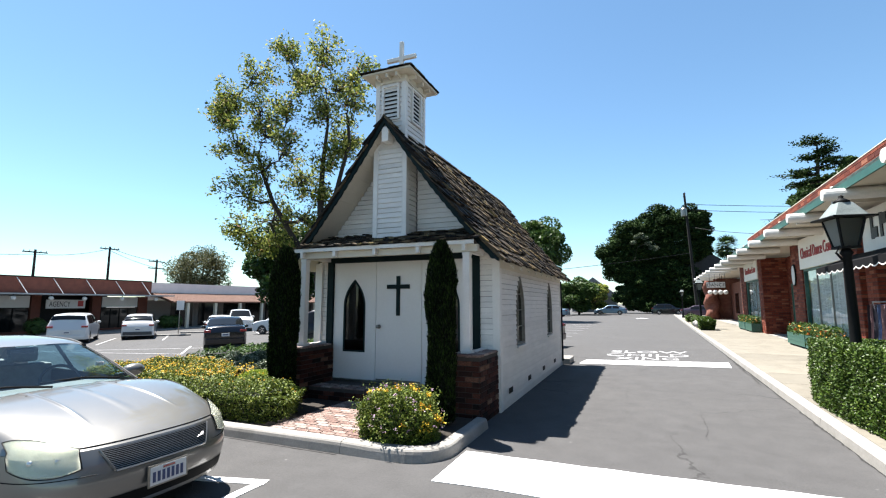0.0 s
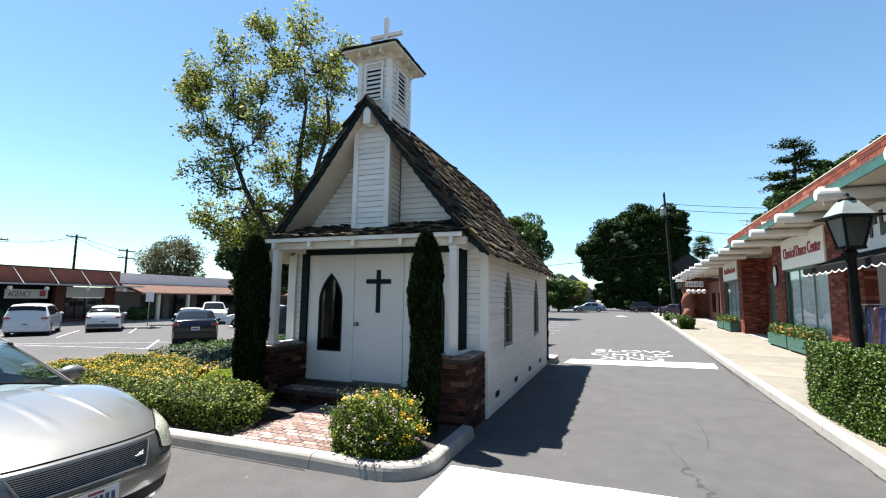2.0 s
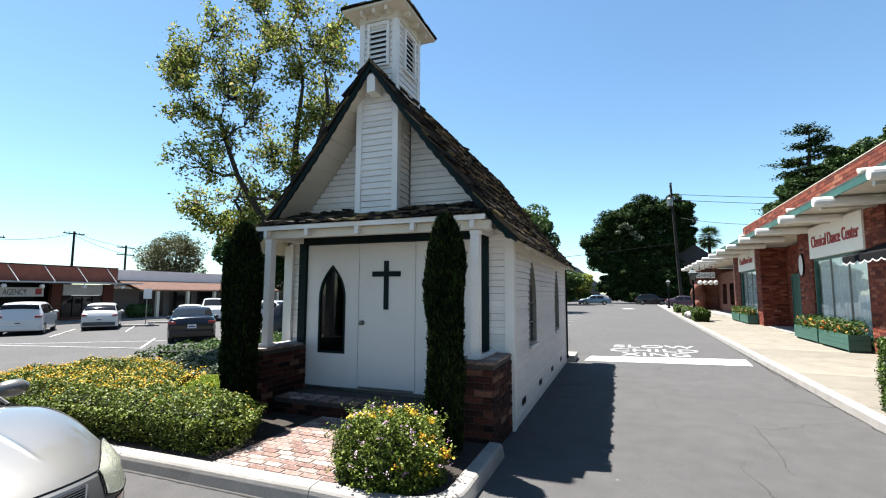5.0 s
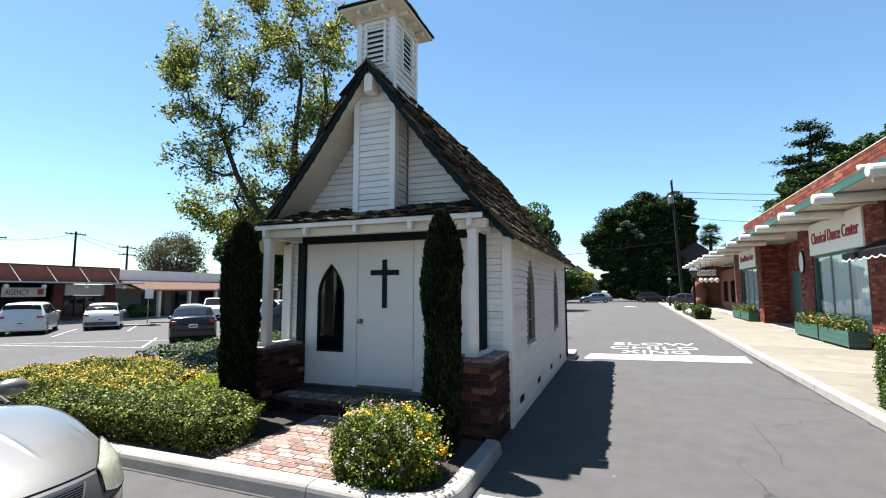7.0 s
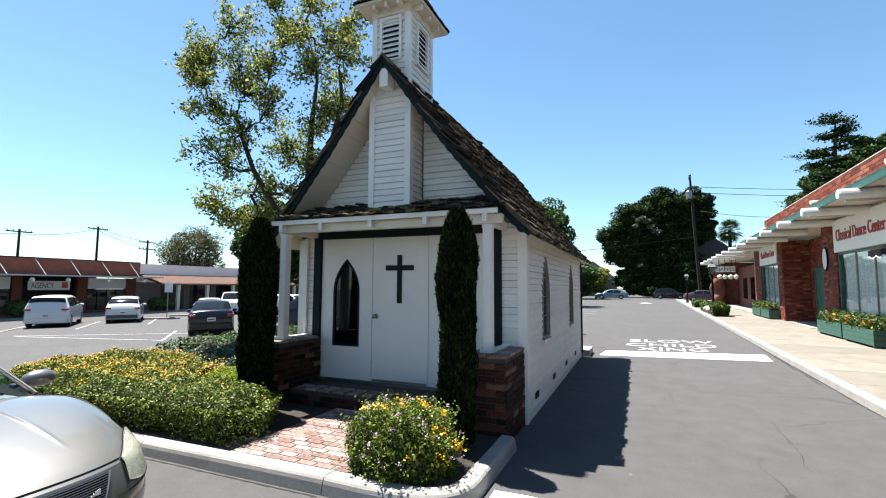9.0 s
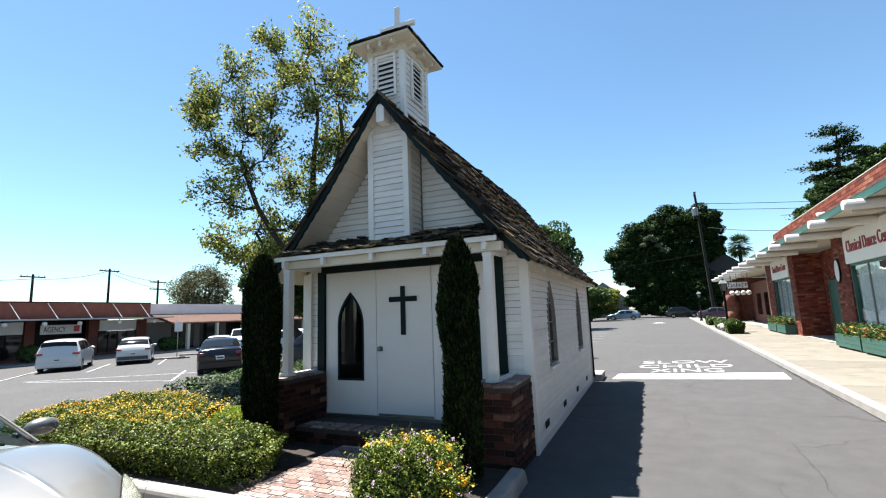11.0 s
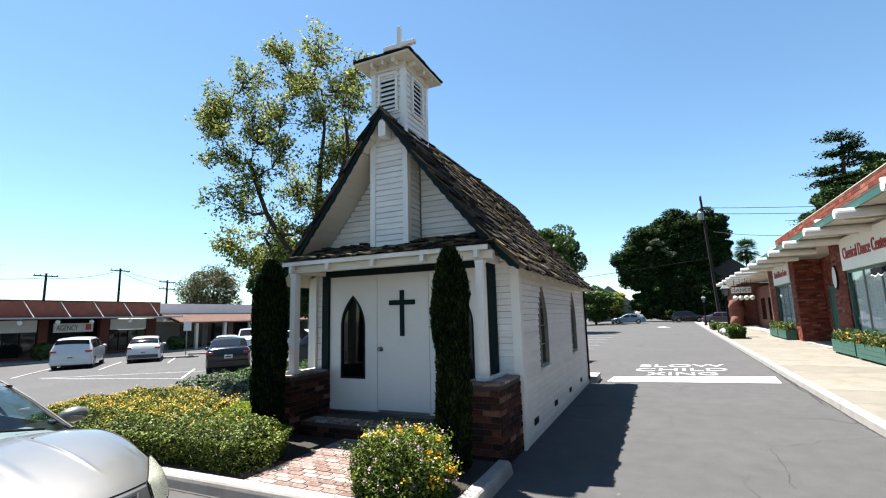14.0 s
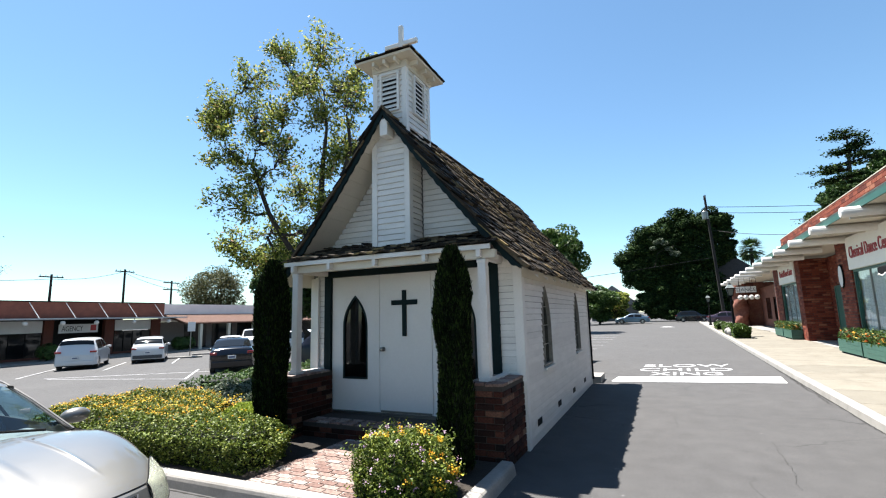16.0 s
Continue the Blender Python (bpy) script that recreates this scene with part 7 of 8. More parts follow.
for w0, u0, s in ((0.45, 27.9, 0.32), (0.75, 28.8, 0.26), (0.4, 29.4, 0.3)):
    st = rthing("boulder", w0, u0, 0.13, "pale rounded boulder on the pavement", "boulder", "boulders along the kerb")
    bm = bmesh.new()
    bmesh.ops.create_icosphere(bm, subdivisions=3, radius=s)
    for v in bm.verts:
        v.co *= 1 + 0.18 * noise.noise(v.co * 3 + Vector((u0, 0, 0)))
        v.co.z *= 0.8
    bm.transform(pose(w0, u0, 0.13 + s * 0.62))
    rp("stone", bm, CONCRETE, st, smooth=True)

# ---------------------------------------------------------------- cars
def paint(name, col, metal=0.0, rough=0.3, coat=0.8):
    m = bpy.data.materials.new(name)
    m.use_nodes = True
    n, l = m.node_tree.nodes, m.node_tree.links
    b = n["Principled BSDF"]
    b.inputs["Base Color"].default_value = (*col, 1)
    b.inputs["Metallic"].default_value, b.inputs["Roughness"].default_value = metal, rough
    b.inputs["Coat Weight"].default_value, b.inputs["Coat Roughness"].default_value = coat, 0.05
    b.inputs["Specular IOR Level"].default_value = 0.5 * min(1.0, coat / 0.8)
    tc, nz, mr = n.new("ShaderNodeTexCoord"), n.new("ShaderNodeTexNoise"), n.new("ShaderNodeMapRange")
    nz.inputs["Scale"].default_value, nz.inputs["Detail"].default_value = 7.0, 8.0
    mr.inputs["To Min"].default_value, mr.inputs["To Max"].default_value = rough * 0.95, rough * 1.06
    l.new(tc.outputs["Object"], nz.inputs["Vector"])
    l.new(nz.outputs[0], mr.inputs["Value"])
    l.new(mr.outputs[0], b.inputs["Roughness"])
    return m


SILVER = paint("silver_car_paint", (0.164, 0.1594, 0.1496), 0.6, 0.34)
CARWHITE = paint("white_car_paint", (0.5054, 0.5119, 0.5184), 0.0, 0.3)
CARGREY = paint("dark_grey_car_paint", (0.0035, 0.0045, 0.008), 0.0, 0.15, 0.5)
CARBLUE = paint("blue_grey_car_paint", (0.084, 0.133, 0.189), 0.4, 0.3)
CARNAVY = paint("navy_car_paint", (0.006, 0.008, 0.016), 0.0, 0.4, 0.25)
CARPLUM = paint("plum_car_paint", (0.045, 0.03, 0.05), 0.3, 0.3)
TAIL = mat("tail_lamp", (0.22, 0.012, 0.014), 0.2, var=0.1, coat=0.5)
LENS = glass("headlamp_lens", (0.80, 0.82, 0.71), 0.12, 0.75)
REFLECT = mat("headlamp_bowl", (0.55, 0.56, 0.54), 0.25, metal=0.9, var=0.15, scale=9)
PLASTIC = mat("grey_plastic", (0.05, 0.05, 0.052), 0.6, var=0.2, scale=12)
SEAT = mat("seat_cloth", (0.26, 0.25, 0.235), 0.9, var=0.2, scale=14)
PLATE = mat("plate_white", (0.555, 0.555, 0.555), 0.4, var=0.05)
PLATEBAR = mat("plate_bars", (0.03, 0.045, 0.12), 0.5)


def wheel(parent, x, y, r_, w=0.21, side=1):
    """A tyre with a spoked rim, its axle along y."""
    bm = lathe(bmesh.new(), [(r_ * 0.62, -w / 2), (r_ * 0.94, -w / 2), (r_, -w / 2 + 0.03), (r_, w / 2 - 0.03), (r_ * 0.94, w / 2), (r_ * 0.62, w / 2)], (x, y, r_), 26, "y")
    ty = part("tyre", bm, RUBBER, parent, smooth=False)
    yo = y + side * (w / 2 - 0.01)
    bm = lathe(bmesh.new(), [(r_ * 0.62, 0.0), (r_ * 0.60, side * 0.012), (r_ * 0.5, -side * 0.02), (0.05, -side * 0.03)], (x, yo, r_), 20, "y")
    rim = part("rim", bm, CHROME, ty, "silver alloy rim")
    for k in range(5):
        bm = boxed(0.05, r_ * 0.58, -0.012, 0.012, -0.03, 0.03)
        bm.transform(Matrix.Translation((x, yo, r_)) @ pose(0, 0, 0, 0, k * 72, 0))

        part("spoke", bm, CHROME, ty)


def se(a, p):
    return math.copysign(abs(a) ** p, a)


def near_sedan(at):
    """The silver saloon, nose at the origin, facing +x, ready to be moved."""
    car = thing("car", (0, 0, 0), "silver four-door saloon with cloudy headlights, parked in its bay", "car")
    NZ = 0.695

    def fascia(z, w, out=0.0):
        """Nose and bumper: w from -1 to 1 round the front."""
        a = w * math.pi / 2
        k = (z - 0.20) / (NZ - 0.20)
        back = 0.055 * (1 - k) ** 3 + 0.085 * max(0, (k - 0.52) / 0.48) ** 1.6 - 0.012 * math.exp(-((k - 0.45) / 0.2) ** 2)
        D, H = 0.66, 0.875
        p = 2 / 2.7
        x = -D * (1 - se(math.cos(a), p)) - back
        y = H * se(math.sin(a), p) * (1 - 0.03 * k - 0.03 * (1 - k) ** 2)
        nx, ny = math.cos(a), math.sin(a)
        return Vector((x + nx * out, y + ny * out, z + 0.02 * abs(w) ** 3 * k))

    def hood(v, w, out=0.0):
        """Bonnet from the nose line (v=0) to the foot of the windscreen (v=1)."""
        p0 = fascia(NZ, w)
        a = w * math.pi / 2
        y1 = 0.80 * se(math.sin(a), 0.85)
        p1 = Vector((-1.30 - 0.0 * w + 0.16 * abs(w) ** 2 - 0.10 * (1 - abs(w)), y1, 0.965 - 0.045 * w * w))
        p = p0.lerp(p1, v)
        crown = 0.10 * math.sin(math.pi * min(v * 1.0, 1)) ** 0.75 * (1 - 0.55 * abs(w) ** 4)
        crease = 0.011 * (math.exp(-((abs(w) - 0.21) / 0.010) ** 2) + 0.5 * math.exp(-(w / 0.010) ** 2)) * min(1, max(0, v - 0.22) * 4) * min(1, (1 - v) * 4 + 0.4)
        fend = 0.02 * math.exp(-((abs(w) - 0.9) / 0.12) ** 2) * math.sin(math.pi * v)
        return p + Vector((0, 0, crown + crease + fend + out))

    def lin(a, b, n):
        return [a + (b - a) * k / n for k in range(n + 1)]

    WS = sorted(set(lin(-1, 1, 48) + [sg * 0.21 + 0.006 * q for sg in (-1, 0, 1) for q in range(-4, 5)]))
    body = part("bumper", grid(bmesh.new(), lambda z, w: fascia(z, w), lin(0.20, NZ, 14), WS), SILVER, car, "silver front bumper and nose", smooth=True)
    part("bonnet", grid(bmesh.new(), lambda v, w: hood(v, w), lin(0, 1, 22), WS), SILVER, car, "silver bonnet with two creases", smooth=True)
    # sides with wheel arches
    ARCH = [(-0.92, 0.36), (-3.68, 0.36)]

    def belt(x):
        if x > -1.28:
            k = (x + 0.66) / -0.62
            return NZ + 0.02 + (0.925 - NZ - 0.02) * k + 0.075 * math.sin(math.pi * min(max(k, 0), 1))
        return 0.925 + 0.05 * min(1, (-1.28 - x) / 2.5)

    for s in (-1, 1):
        xs = lin(-0.66, -4.80, 92)
        def sidef(x, k, s=s):
            lo = 0.21
            for ax, ar in ARCH:
                dd = abs(x - ax)
                if dd < ar:
                    lo = max(lo, 0.31 + math.sqrt(ar * ar - dd * dd))
            top = belt(x)
            z = lo + (top - lo) * k
            yy = 0.875 - 0.03 * ((z - 0.55) / 0.4) ** 2 - (0.05 * max(0, (z - 0.80) / 0.2)) - 0.10 * max(0, (-4.2 - x) / 0.6) ** 2
            if x > -1.3:
                yy -= (0.045) * (1 - (-0.66 - x) / 0.64) * 0.3
            return Vector((x, s * yy, z))
        part("side_panel", grid(bmesh.new(), sidef, xs, lin(0, 1, 10)), SILVER, car, smooth=True)
    # roof and glass
    def rz(x):
        pts = [(-1.34, 0.965), (-1.75, 1.225), (-2.02, 1.355), (-2.3, 1.405), (-2.7, 1.43), (-3.2, 1.415), (-3.6, 1.35), (-4.25, 1.04), (-4.8, 0.99)]
        for (a, za), (b, zb) in zip(pts, pts[1:]):
            if x >= b:
                return za + (zb - za) * (x - a) / (b - a)
        return 0.99
    def upper(x, w, out=0.0):
        z = rz(x)
        hw = 0.80 - 0.24 * max(0, (z - 0.96) / 0.47)
        return Vector((x - 0.12 * (abs(w) ** 2 if x > -2.2 else 0) * (1 if x > -2.05 else 0.3) + out * 0.5, w * hw, z - 0.045 * w ** 4 + out))
    UW = lin(-1, 1, 16)
    part("roof", grid(bmesh.new(), upper, lin(-2.02, -3.5, 14), UW), SILVER, car, smooth=True)
    part("boot_lid", grid(bmesh.new(), upper, lin(-4.25, -4.80, 5), UW), SILVER, car, smooth=True)
    part("windscreen", grid(bmesh.new(), lambda x, w: upper(x, w * 0.93), lin(-1.33, -2.01, 10), UW), CLEAR, car, "raked windscreen", smooth=True).visible_shadow = False
    part("rear_window", grid(bmesh.new(), lambda x, w: upper(x, w * 0.92), lin(-3.5, -4.25, 6), UW), CLEAR, car, smooth=True).visible_shadow = False
    for s in (-1, 1):
        for nm, f in (("windscreen_pillar", lambda t, q: upper(-1.33 - 0.72 * t, s * (0.93 + 0.09 * q), 0.008)), ("rear_pillar", lambda t, q: upper(-3.5 - 0.75 * t, s * (0.90 + 0.12 * q), 0.006))):
            part(nm, grid(bmesh.new(), f, lin(0, 1, 10), lin(0, 1, 3), 0.02), SILVER, car, smooth=True)
        def sidewin(x, k):
            t = upper(x, s * 1.0)
            b = Vector((x, s * (0.875 - 0.05), belt(x) - 0.005))
            return b.lerp(t, k)
        for a, b in ((-1.62, -2.62), (-2.72, -3.62)):
            part("side_window", grid(bmesh.new(), sidewin, lin(a, b, 8), lin(0, 1, 4)), CLEAR, car, smooth=True).visible_shadow = False
        for a, b in ((-2.62, -2.72), (-3.62, -4.2)):
            part("door_pillar", grid(bmesh.new(), sidewin, lin(a, b, 5), lin(0, 1, 4), 0.015), PLASTIC if a > -3 else SILVER, car)
        part("drip_rail", tube(bmesh.new(), [upper(x, s * 1.0, 0.004) for x in lin(-1.34, -3.6, 16)], [0.016] * 17, 6), PLASTIC, car)
        # mirror
        bm = bmesh.new()
        bmesh.ops.create_uvsphere(bm, u_segments=18, v_segments=10, radius=1.0)
        bm.transform(Matrix.Translation((-1.82, s * 0.99, 0.985)) @ Matrix.Diagonal((0.075, 0.125, 0.075, 1)))
        mi = part("wing_mirror", bm, SILVER, car, smooth=True)
        part("mirror_stalk", boxed(-1.86, -1.78, min(s * 0.80, s * 0.90), max(s * 0.80, s * 0.90), 0.925, 0.965, bevel=0.01), PLASTIC, mi)
        # headlamp: bowl and cloudy lens
        def lamp_pt(t, w, out):
            ws = s * w
            lo = 0.55 + 0.05 * (abs(w - 0.56) / 0.22) ** 2.2
            hi_v = 0.012 + 0.15 * math.sin(math.pi * min(1.0, max(0.0, (w - 0.36) / 0.46)) * 0.72) ** 1.2
            if t < 0.6:
                return fascia(lo + (NZ - lo) * t / 0.6, ws, out)
            return hood(hi_v * (t - 0.6) / 0.4, ws, out * 0.8) + Vector((out * 0.5, 0, 0))
        hl = part("headlight", grid(bmesh.new(), lambda t, w: lamp_pt(t, w, 0.005), lin(0, 1, 14), lin(0.37, 0.80, 16)), REFLECT, car, "cloudy clear headlight", smooth=True)
        part("lens", grid(bmesh.new(), lambda t, w: lamp_pt(t, w, 0.014), lin(0, 1, 14), lin(0.37, 0.80, 16), 0.004), LENS, hl, smooth=True)
        for wc in (0.48, 0.63):
            c = lamp_pt(0.42, wc, 0.008)
            bm = bmesh.new()
            bmesh.ops.create_uvsphere(bm, u_segments=14, v_segments=8, radius=0.026)
            bm.transform(Matrix.Translation(c - Vector((0.024, 0, 0))))
            part("bulb_bowl", bm, REFLECT, hl, smooth=True)
        edge_ = [lamp_pt(0, w, 0.012) for w in lin(0.37, 0.80, 12)] + [lamp_pt(t, 0.80, 0.012) for t in lin(0.1, 1, 8)] + [lamp_pt(1, w, 0.012) for w in lin(0.80, 0.37, 12)] + [lamp_pt(t, 0.37, 0.012) for t in lin(0.9, 0, 8)]
        part("headlight_seam", tube(bmesh.new(), edge_, [0.0045] * len(edge_), 5), BLACK, hl)
        part("bumper_seam", tube(bmesh.new(), [fascia(0.528, s * w, 0.002) for w in lin(0.30, 1.0, 18)], [0.0035] * 19, 5), BLACK, car)
        fg = fascia(0.31, s * 0.80, 0.004)
        bm = lathe(bmesh.new(), [(0.055, -0.02), (0.055, 0.004), (0.04, 0.006)], (0, 0, 0), 16, "x")
        bm.transform(Matrix.Translation(fg) @ pose(0, 0, 0, 0, 0, s * 42))
        part("fog_light", bm, BLACK, car)
    # grille: dark opening, thin bars, small badge
    gr = part("grille", grid(bmesh.new(), lambda z, w: fascia(z, w * (0.205 + 0.06 * (z - 0.525) / 0.157), 0.006), lin(0.525, 0.682, 8), lin(-1, 1, 24)), BLACK, car, "wide dark grille of thin bright bars", smooth=True)
    for k in range(13):
        z = 0.532 + k * 0.0122
        hw = 0.205 + 0.06 * k / 12
        part("grille_bar", tube(bmesh.new(), [fascia(z, w, 0.012) for w in lin(-hw, hw, 16)], [0.0032] * 17, 5), PEWTER, gr)
    for s in (-1, 1):
        part("grille_surround", tube(bmesh.new(), [fascia(z, s * (0.208 + 0.06 * (z - 0.525) / 0.157), 0.012) for z in lin(0.525, 0.685, 6)], [0.008] * 7, 6), SILVER, gr)
    part("grille_surround", tube(bmesh.new(), [fascia(0.523, w, 0.012) for w in lin(-0.205, 0.205, 16)], [0.008] * 17, 6), SILVER, gr)
    b_ = fascia(0.605, 0.17, 0.02)
    bm = prism(bmesh.new(), [(b_.y - 0.03, b_.z - 0.012), (b_.y + 0.03, b_.z - 0.004), (b_.y + 0.028, b_.z + 0.03), (b_.y, b_.z + 0.008)], "x", b_.x - 0.004, b_.x + 0.004)
    part("badge", bm, CHROME, gr, "small chrome badge")
    part("lower_intake", grid(bmesh.new(), lambda z, w: fascia(z, w, 0.004), lin(0.235, 0.33, 4), lin(-0.5, 0.5, 20)), BLACK, car, smooth=True)
    pz = 0.405
    pb = fascia(pz, 0, 0.03)
    pm = pose(pb.x, 0, pz, 0, -4, 0)
    bm = boxed(-0.012, 0.0, -0.165, 0.165, -0.085, 0.085, bevel=0.004)
    bm.transform(pm)
    pl_ = part("number_plate", bm, PEWTER, car, "white number plate in a metal frame")
    bm = boxed(0.001, 0.004, -0.148, 0.148, -0.07, 0.07)
    bm.transform(pm)
    part("plate_face", bm, PLATE, pl_)
    for k in range(7):
        bm = boxed(0.0045, 0.006, -0.132 + k * 0.038, -0.108 + k * 0.038, -0.05, 0.03)
        bm.transform(pm)
        part("plate_bar", bm, PLATEBAR, pl_)
    bm = boxed(0.0045, 0.006, -0.05, 0.05, 0.042, 0.06)
    bm.transform(pm)
    part("plate_bar", bm, TAIL, pl_)
    # hood edge gaps and washer jets
    part("bonnet_gap", tube(bmesh.new(), [hood(0.02, w, 0.002) for w in lin(-0.37, 0.37, 24)], [0.004] * 25, 5), BLACK, car)
    for s in (-1, 1):
        part("bonnet_gap", tube(bmesh.new(), [hood(v, s * 0.87, 0.001) for v in lin(0.22, 1, 14)], [0.006] * 15, 5), BLACK, car)
        part("washer_jet", boxed(-1.14, -1.125, s * 0.36 - 0.007, s * 0.36 + 0.007, hood(0.86, s * 0.45).z - 0.01, hood(0.86, s * 0.45).z + 0.008), BLACK, car)
    # cowl, wipers, dashboard, seats, wheel
    part("cowl", grid(bmesh.new(), lambda t, w: Vector((-1.26 - 0.12 * t + 0.0 * w, w * 0.76, 0.955 - 0.04 * w * w - 0.012 * t)), lin(0, 1, 3), lin(-1, 1, 12), 0.01), PLASTIC, car)
    for y0, y1 in ((0.55, -0.10), (-0.05, -0.68)):
        part("wiper", tube(bmesh.new(), [(-1.36, y0, 0.985), (-1.42, (y0 + y1) / 2, 1.03), (-1.46, y1, 1.02)], [0.012, 0.01, 0.008], 6), BLACK, car)
    part("dashboard", boxed(-1.95, -1.42, -0.70, 0.70, 0.70, 0.93, bevel=0.04), mat("dashboard_vinyl", (0.16, 0.155, 0.15), 0.6, var=0.15, scale=12), car)
    bm = bmesh.new()
    pts = [Vector((0, 0.185 * math.cos(a), 0.185 * math.sin(a))) for a in lin(0, math.tau, 24)]
    tube(bm, pts, [0.016] * 25, 6, caps=False)
    box(bm, -0.01, 0.01, -0.18, 0.18, -0.015, 0.015)
    bm.transform(pose(-2.02, 0.36, 0.93, 0, -25, 0))
    part("steering_wheel", bm, PLASTIC, car)
    for y in (-0.37, 0.37):
        for x in (-2.75, -3.55):
            st = part("seat", boxed(x - 0.12, x + 0.06, y - 0.25, y + 0.25, 0.45, 1.08, bevel=0.05), SEAT, car)
            part("headrest", boxed(x - 0.11, x - 0.01, y - 0.13, y + 0.13, 1.10, 1.27, bevel=0.035), SEAT, st)
    part("cabin_floor", boxed(-4.6, -1.0, -0.80, 0.80, 0.24, 0.40), PLASTIC, car)
    part("sticker", boxed(-1.70, -1.695, 0.50, 0.58, 1.10, 1.14), PLATE, car)
    bm = boxed(-0.07, 0.0, -0.10, 0.10, -0.02, 0.03, bevel=0.01)
    bm.transform(pose(-2.02, 0, 1.29))
    part("rear_view_mirror", bm, PLASTIC, car)
    part("rear_bumper", boxed(-4.86, -4.74, -0.80, 0.80, 0.22, 0.96, bevel=0.05), SILVER, car)
    for x in (-0.92, -3.68):
        for s in (-1, 1):
            wheel(car, x, s * 0.765, 0.315, side=s)
            part("wheel_housing", boxed(x - 0.42, x + 0.42, min(s * 0.45, s * 0.60), max(s * 0.45, s * 0.60), 0.2, 0.72), BLACK, car)
    # a long bonnet: all behind the front wheels sits further back
    for ob in car.children:
        me = ob.data
        far_back = sum(v.co.x for v in me.vertices) / len(me.vertices) < -1.2
        for v in me.vertices:
            if ob.name.startswith(("bonnet", "washer_jet")):
                k = min(1.0, max(0.0, (-0.3 - v.co.x) / 0.95))
            elif ob.name.startswith("side_panel"):
                k = min(1.0, max(0.0, (-1.30 - v.co.x) / 0.4))
            else:
                k = 1.0 if far_back else 0.0
            v.co.x -= 0.17 * k
        for sub in ob.children:
            for v in sub.data.vertices:
                v.co.x -= 0.17 if far_back else 0.0
    car.matrix_basis = at
    return car


near_sedan(pose(-4.60, 4.53, 0.0, 0, 0, 0) @ Matrix.Diagonal((1, 1, 0.935, 1)))

PROFILES = {
    "saloon": (4.6, 1.8, [(0, 0.35), (0.02, 0.62), (0.25, 0.74), (1.15, 0.92), (1.95, 1.38), (2.5, 1.44), (3.2, 1.41), (4.0, 1.06), (4.5, 1.02), (4.6, 0.75), (4.58, 0.35)], (1.15, 4.0)),
    "suv": (4.5, 1.85, [(0, 0.40), (0.02, 0.80), (0.3, 0.92), (1.15, 1.05), (1.85, 1.56), (2.4, 1.63), (3.7, 1.58), (4.15, 1.32), (4.42, 1.02), (4.5, 0.80), (4.48, 0.42)], (1.15, 4.3)),
    "van": (5.1, 1.98, [(0, 0.35), (0.02, 0.75), (0.35, 0.90), (1.05, 1.05), (1.95, 1.66), (2.6, 1.76), (4.4, 1.73), (4.8, 1.62), (5.02, 1.05), (5.1, 0.80), (5.08, 0.38)], (1.05, 4.95)),
    "pickup": (5.6, 1.98, [(0, 0.45), (0.02, 0.95), (0.3, 1.06), (1.5, 1.14), (2.2, 1.72), (2.7, 1.80), (3.5, 1.78), (3.75, 1.15), (5.5, 1.13), (5.6, 0.9), (5.58, 0.5)], (1.5, 3.75)),
}


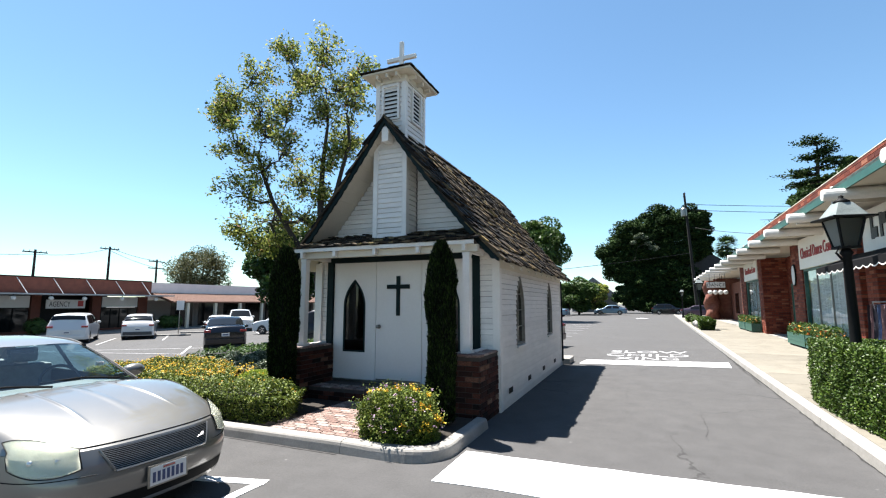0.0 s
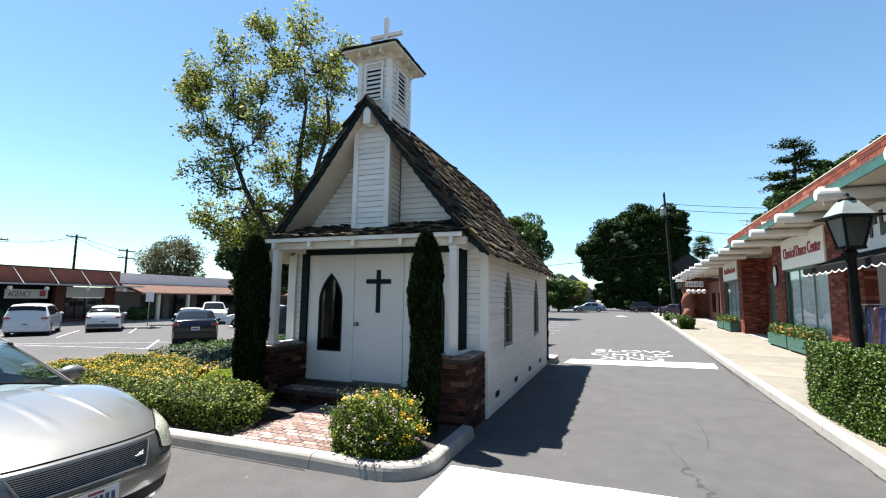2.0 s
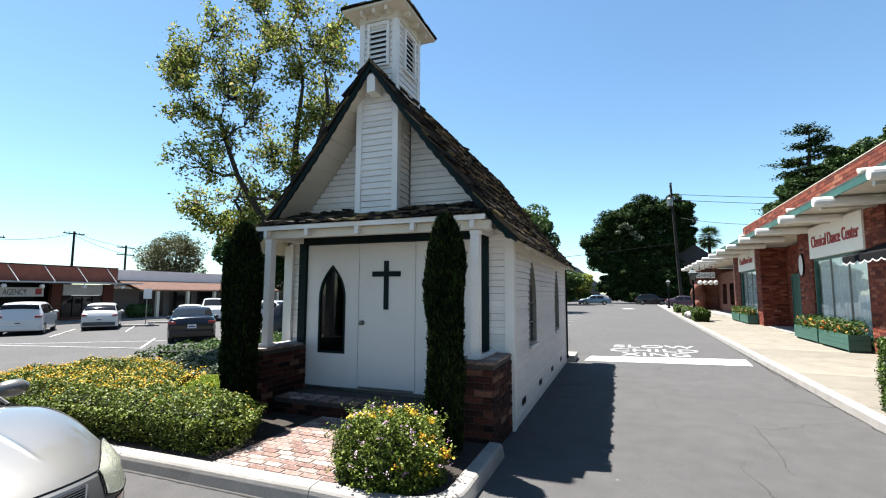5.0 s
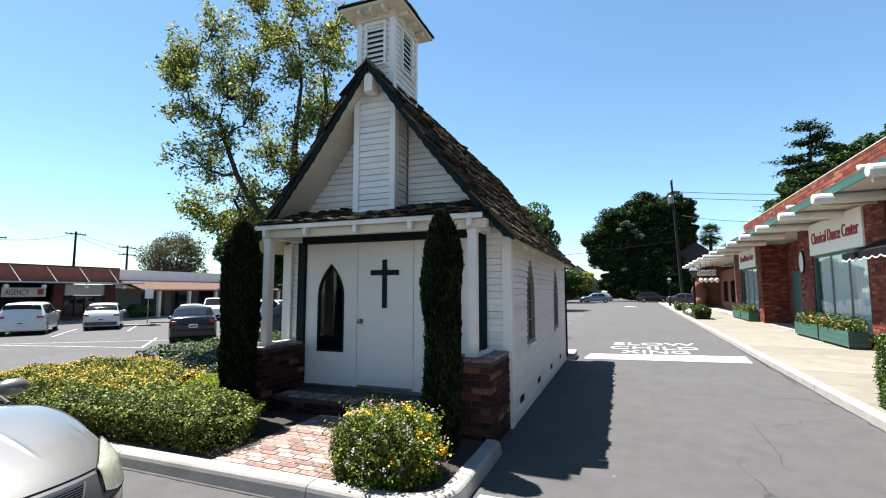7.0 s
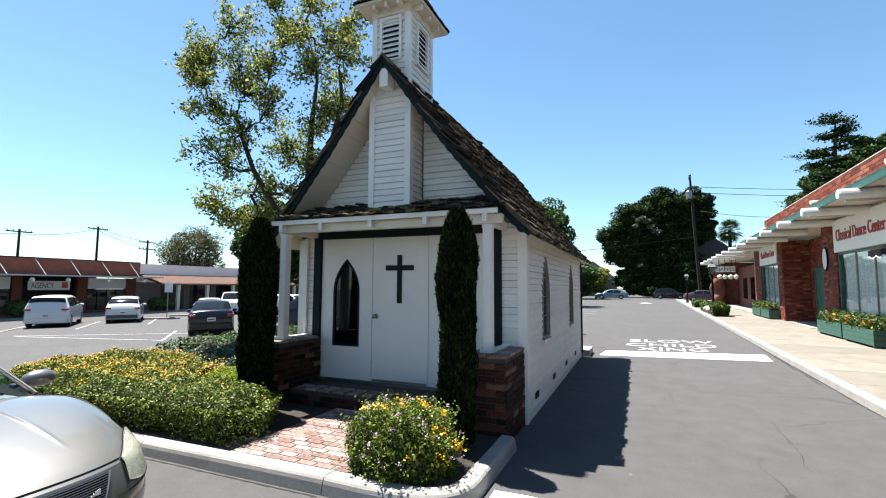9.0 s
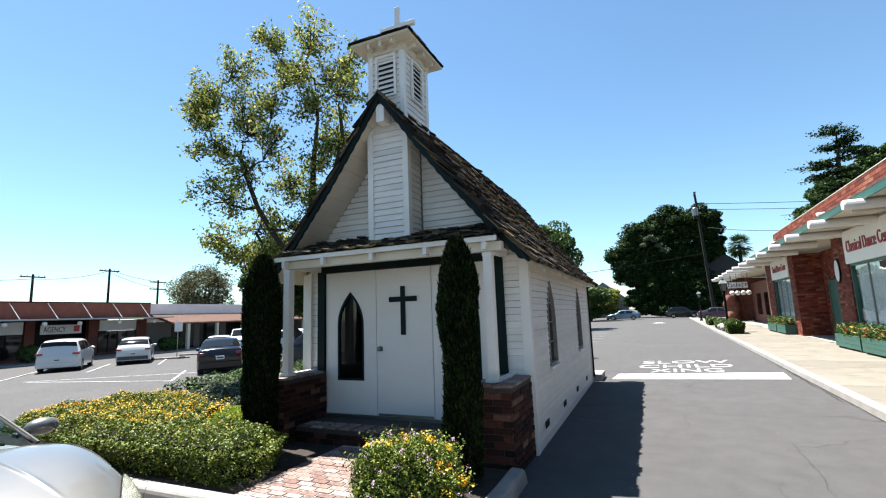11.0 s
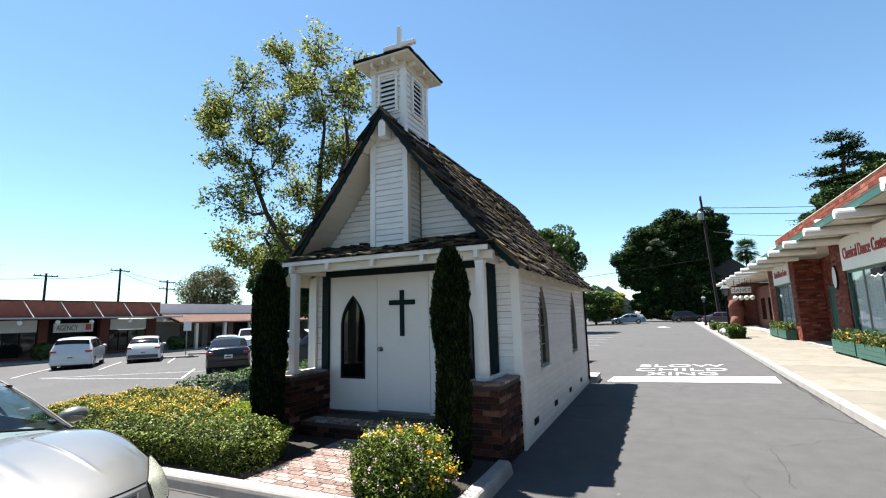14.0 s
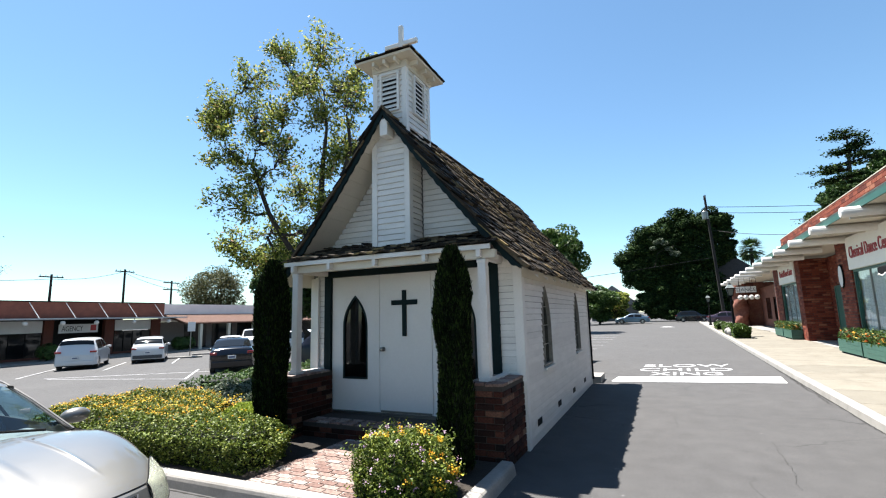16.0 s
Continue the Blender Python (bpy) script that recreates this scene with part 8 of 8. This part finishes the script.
def far_car(kind, m, col, label, cladding=False):
    """A parked car of a kind: nose at +x end, resting on the ground of the frame m; built whole though seen small."""
    L, W, prof, (g0, g1) = PROFILES[kind]
    car = thing("car", (0, 0, 0), label, "car", "parked cars")
    H = max(z for _, z in prof)

    def top(s):
        for (a, za), (b, zb) in zip(prof[1:-1], prof[2:-1]):
            if s <= b:
                return za + (zb - za) * (s - a) / max(b - a, 1e-6)
        return prof[-2][1]

    def shell(s, w):
        """w from -1 (sill, right side) over the roof to 1 (sill, left side)."""
        zt = top(s)
        belt_ = min(zt, 0.62 * H)
        end = 1 - 0.16 * max(0, 1 - s / 0.5) ** 2 - 0.10 * max(0, 1 - (L - s) / 0.4) ** 2
        hw = W / 2 * end
        a = abs(w)
        if a > 0.72:
            k = (a - 0.72) / 0.28
            lo = 0.26
            for ax in (0.90, L - 0.95):
                if abs(s - ax) < 0.38:
                    lo = max(lo, 0.30 + math.sqrt(0.38 ** 2 - (s - ax) ** 2))
            z = belt_ + (lo - belt_) * k
            y = hw * (1 - 0.03 * (1 - k) ** 2)
        elif a > 0.5:
            k = (a - 0.5) / 0.22
            z = zt + (belt_ - zt) * k - 0.02 * (1 - k)
            y = hw * (0.97 - 0.20 * min(1, (zt - belt_) / (0.38 * H)) * (1 - k) - 0.03 * (1 - k))
        else:
            z = zt + 0.03 * (1 - (a / 0.5) ** 2) - 0.02 * (a / 0.5) ** 4
            y = a / 0.5 * hw * (0.94 - 0.20 * min(1, max(zt - belt_, 0) / (0.38 * H)))
        return Vector((L / 2 - s, math.copysign(y, w), z))

    def lin(a, b, n):
        return [a + (b - a) * k / n for k in range(n + 1)]
    bm = grid(bmesh.new(), shell, lin(0.0, L, 60), lin(-1, 1, 50))
    for s in (0.0, L):
        ring = [shell(s, w) for w in lin(-1, 1, 50)]
        bm.faces.new([bm.verts.new(p) for p in ring])
    part("body", bm, col, car, smooth=True)
    part("underbody", boxed(-L / 2 + 0.1, L / 2 - 0.1, -W / 2 + 0.2, W / 2 - 0.2, 0.2, 0.5), BLACK, car)
    def off(p, d=0.012):
        c = Vector((p.x * 0.6, 0, 0.55 * H))
        return p + (p - c).normalized() * d
    def find(z, a, b):
        for k in range(200):
            s = a + (b - a) * k / 199
            if (top(s) - z) * (1 if top(b) > top(a) else -1) >= 0:
                return s
        return b
    ws0, ws1 = g0 + 0.06, find(H * 0.95, g0, g0 + 1.2)
    part("windscreen", grid(bmesh.new(), lambda s, w: off(shell(s, w)), lin(ws0, ws1, 6), lin(-0.46, 0.46, 10)), TINT, car, smooth=True)
    r1 = g1 - 0.06
    r0 = find(H * 0.93, r1 - 1.2, r1)
    part("rear_window", grid(bmesh.new(), lambda s, w: off(shell(s, w)), lin(r0, r1, 6), lin(-0.49, 0.49, 10)), TINT, car, "dark rear window", smooth=True)
    for sg in (-1, 1):
        mid = (g0 + g1) / 2
        for a, b in ((g0 + 0.55, mid - 0.05), (mid + 0.05, g1 - 0.45)):
            part("side_window", grid(bmesh.new(), lambda s, w: off(shell(s, sg * w)), lin(a, b, 6), lin(0.53, 0.70, 4)), TINT, car, smooth=True)
        y = sg * W / 2
        zl = 0.52 * H
        bm = boxed(-L / 2 - 0.012, -L / 2 + 0.20, min(y * 0.66, y * 0.97), max(y * 0.66, y * 0.97), zl + 0.03, zl + 0.14, bevel=0.025)
        part("tail_light", bm, TAIL, car, "red tail light")
        bm = boxed(L / 2 - 0.20, L / 2 + 0.008, min(y * 0.55, y * 0.88), max(y * 0.55, y * 0.88), 0.42 * H, 0.42 * H + 0.13, bevel=0.02)
        part("headlight", bm, REFLECT, car)
        bm = bmesh.new()
        bmesh.ops.create_uvsphere(bm, u_segments=12, v_segments=8, radius=1)
        bm.transform(Matrix.Translation((L / 2 - g0 - 0.55, sg * (W / 2 + 0.07), 0.66 * H)) @ Matrix.Diagonal((0.07, 0.12, 0.08, 1)))
        part("wing_mirror", bm, col, car, smooth=True)
        for s in (0.90, L - 0.95):
            wheel(car, L / 2 - s, sg * (W / 2 - 0.12), 0.335, side=sg)
    part("rear_bumper", boxed(-L / 2 - 0.05, -L / 2 + 0.12, -W / 2 + 0.12, W / 2 - 0.12, 0.30, 0.52, bevel=0.04), PLASTIC if cladding else col, car)
    part("front_bumper", boxed(L / 2 - 0.12, L / 2 + 0.04, -W / 2 + 0.18, W / 2 - 0.18, 0.28, 0.50, bevel=0.04), PLASTIC if cladding else col, car)
    pl_ = part("number_plate", boxed(-L / 2 - 0.062, -L / 2 - 0.02, -0.16, 0.16, 0.60, 0.74), PLATE, car)
    part("plate_bar", boxed(-L / 2 - 0.066, -L / 2 - 0.063, -0.12, 0.12, 0.64, 0.70), PLATEBAR, pl_)
    car.matrix_basis = m
    return car


def parked(kind, x, y, heading, col, label, cladding=False):
    """The middle of the car at x, y; heading in degrees from east."""
    slope = math.degrees(math.atan2(ground_z(x + 1) - ground_z(x - 1), 2))
    return far_car(kind, pose(x, y, ground_z(x) + 0.004) @ pose(0, 0, 0, 0, -slope, 0) @ pose(0, 0, 0, 0, 0, heading), col, label, cladding)


parked("van", -33.9, 19.6, 143, CARWHITE, "white minivan seen from behind in a slanted bay")
parked("suv", -33.3, 23.3, 143, CARWHITE, "white compact crossover with dark lower cladding", True)
parked("saloon", -20.1, 18.8, 139, CARGREY, "dark grey saloon parked in a slanted bay")
parked("saloon", -30.2, 27.2, 139, CARWHITE, "pale saloon parked behind the dark one")
parked("pickup", -34.6, 33.2, -40, CARWHITE, "white pickup truck facing out of its bay")
parked("suv", -25.4, 28.9, 190, CARWHITE, "white crossover parked across behind the other cars")
parked("suv", -12.0, 17.9, 20, CARNAVY, "dark navy crossover parked behind the chapel, past the porch post")
parked("saloon", -5.2, 75.5, 180, CARBLUE, "blue-grey saloon parked across the lot's far end")
parked("saloon", 6.0, 68.0, 0, CARPLUM, "plum coloured saloon at the far kerb")
parked("suv", 2.8, 80.0, 0, CARGREY, "dark car in the shade of the big tree")
parked("saloon", -6.3, 20.5, 170, CARGREY, "dark saloon parked just behind the chapel")
parked("saloon", -12.0, 64.0, 175, CARBLUE, "blue car in a stall beyond the chapel")
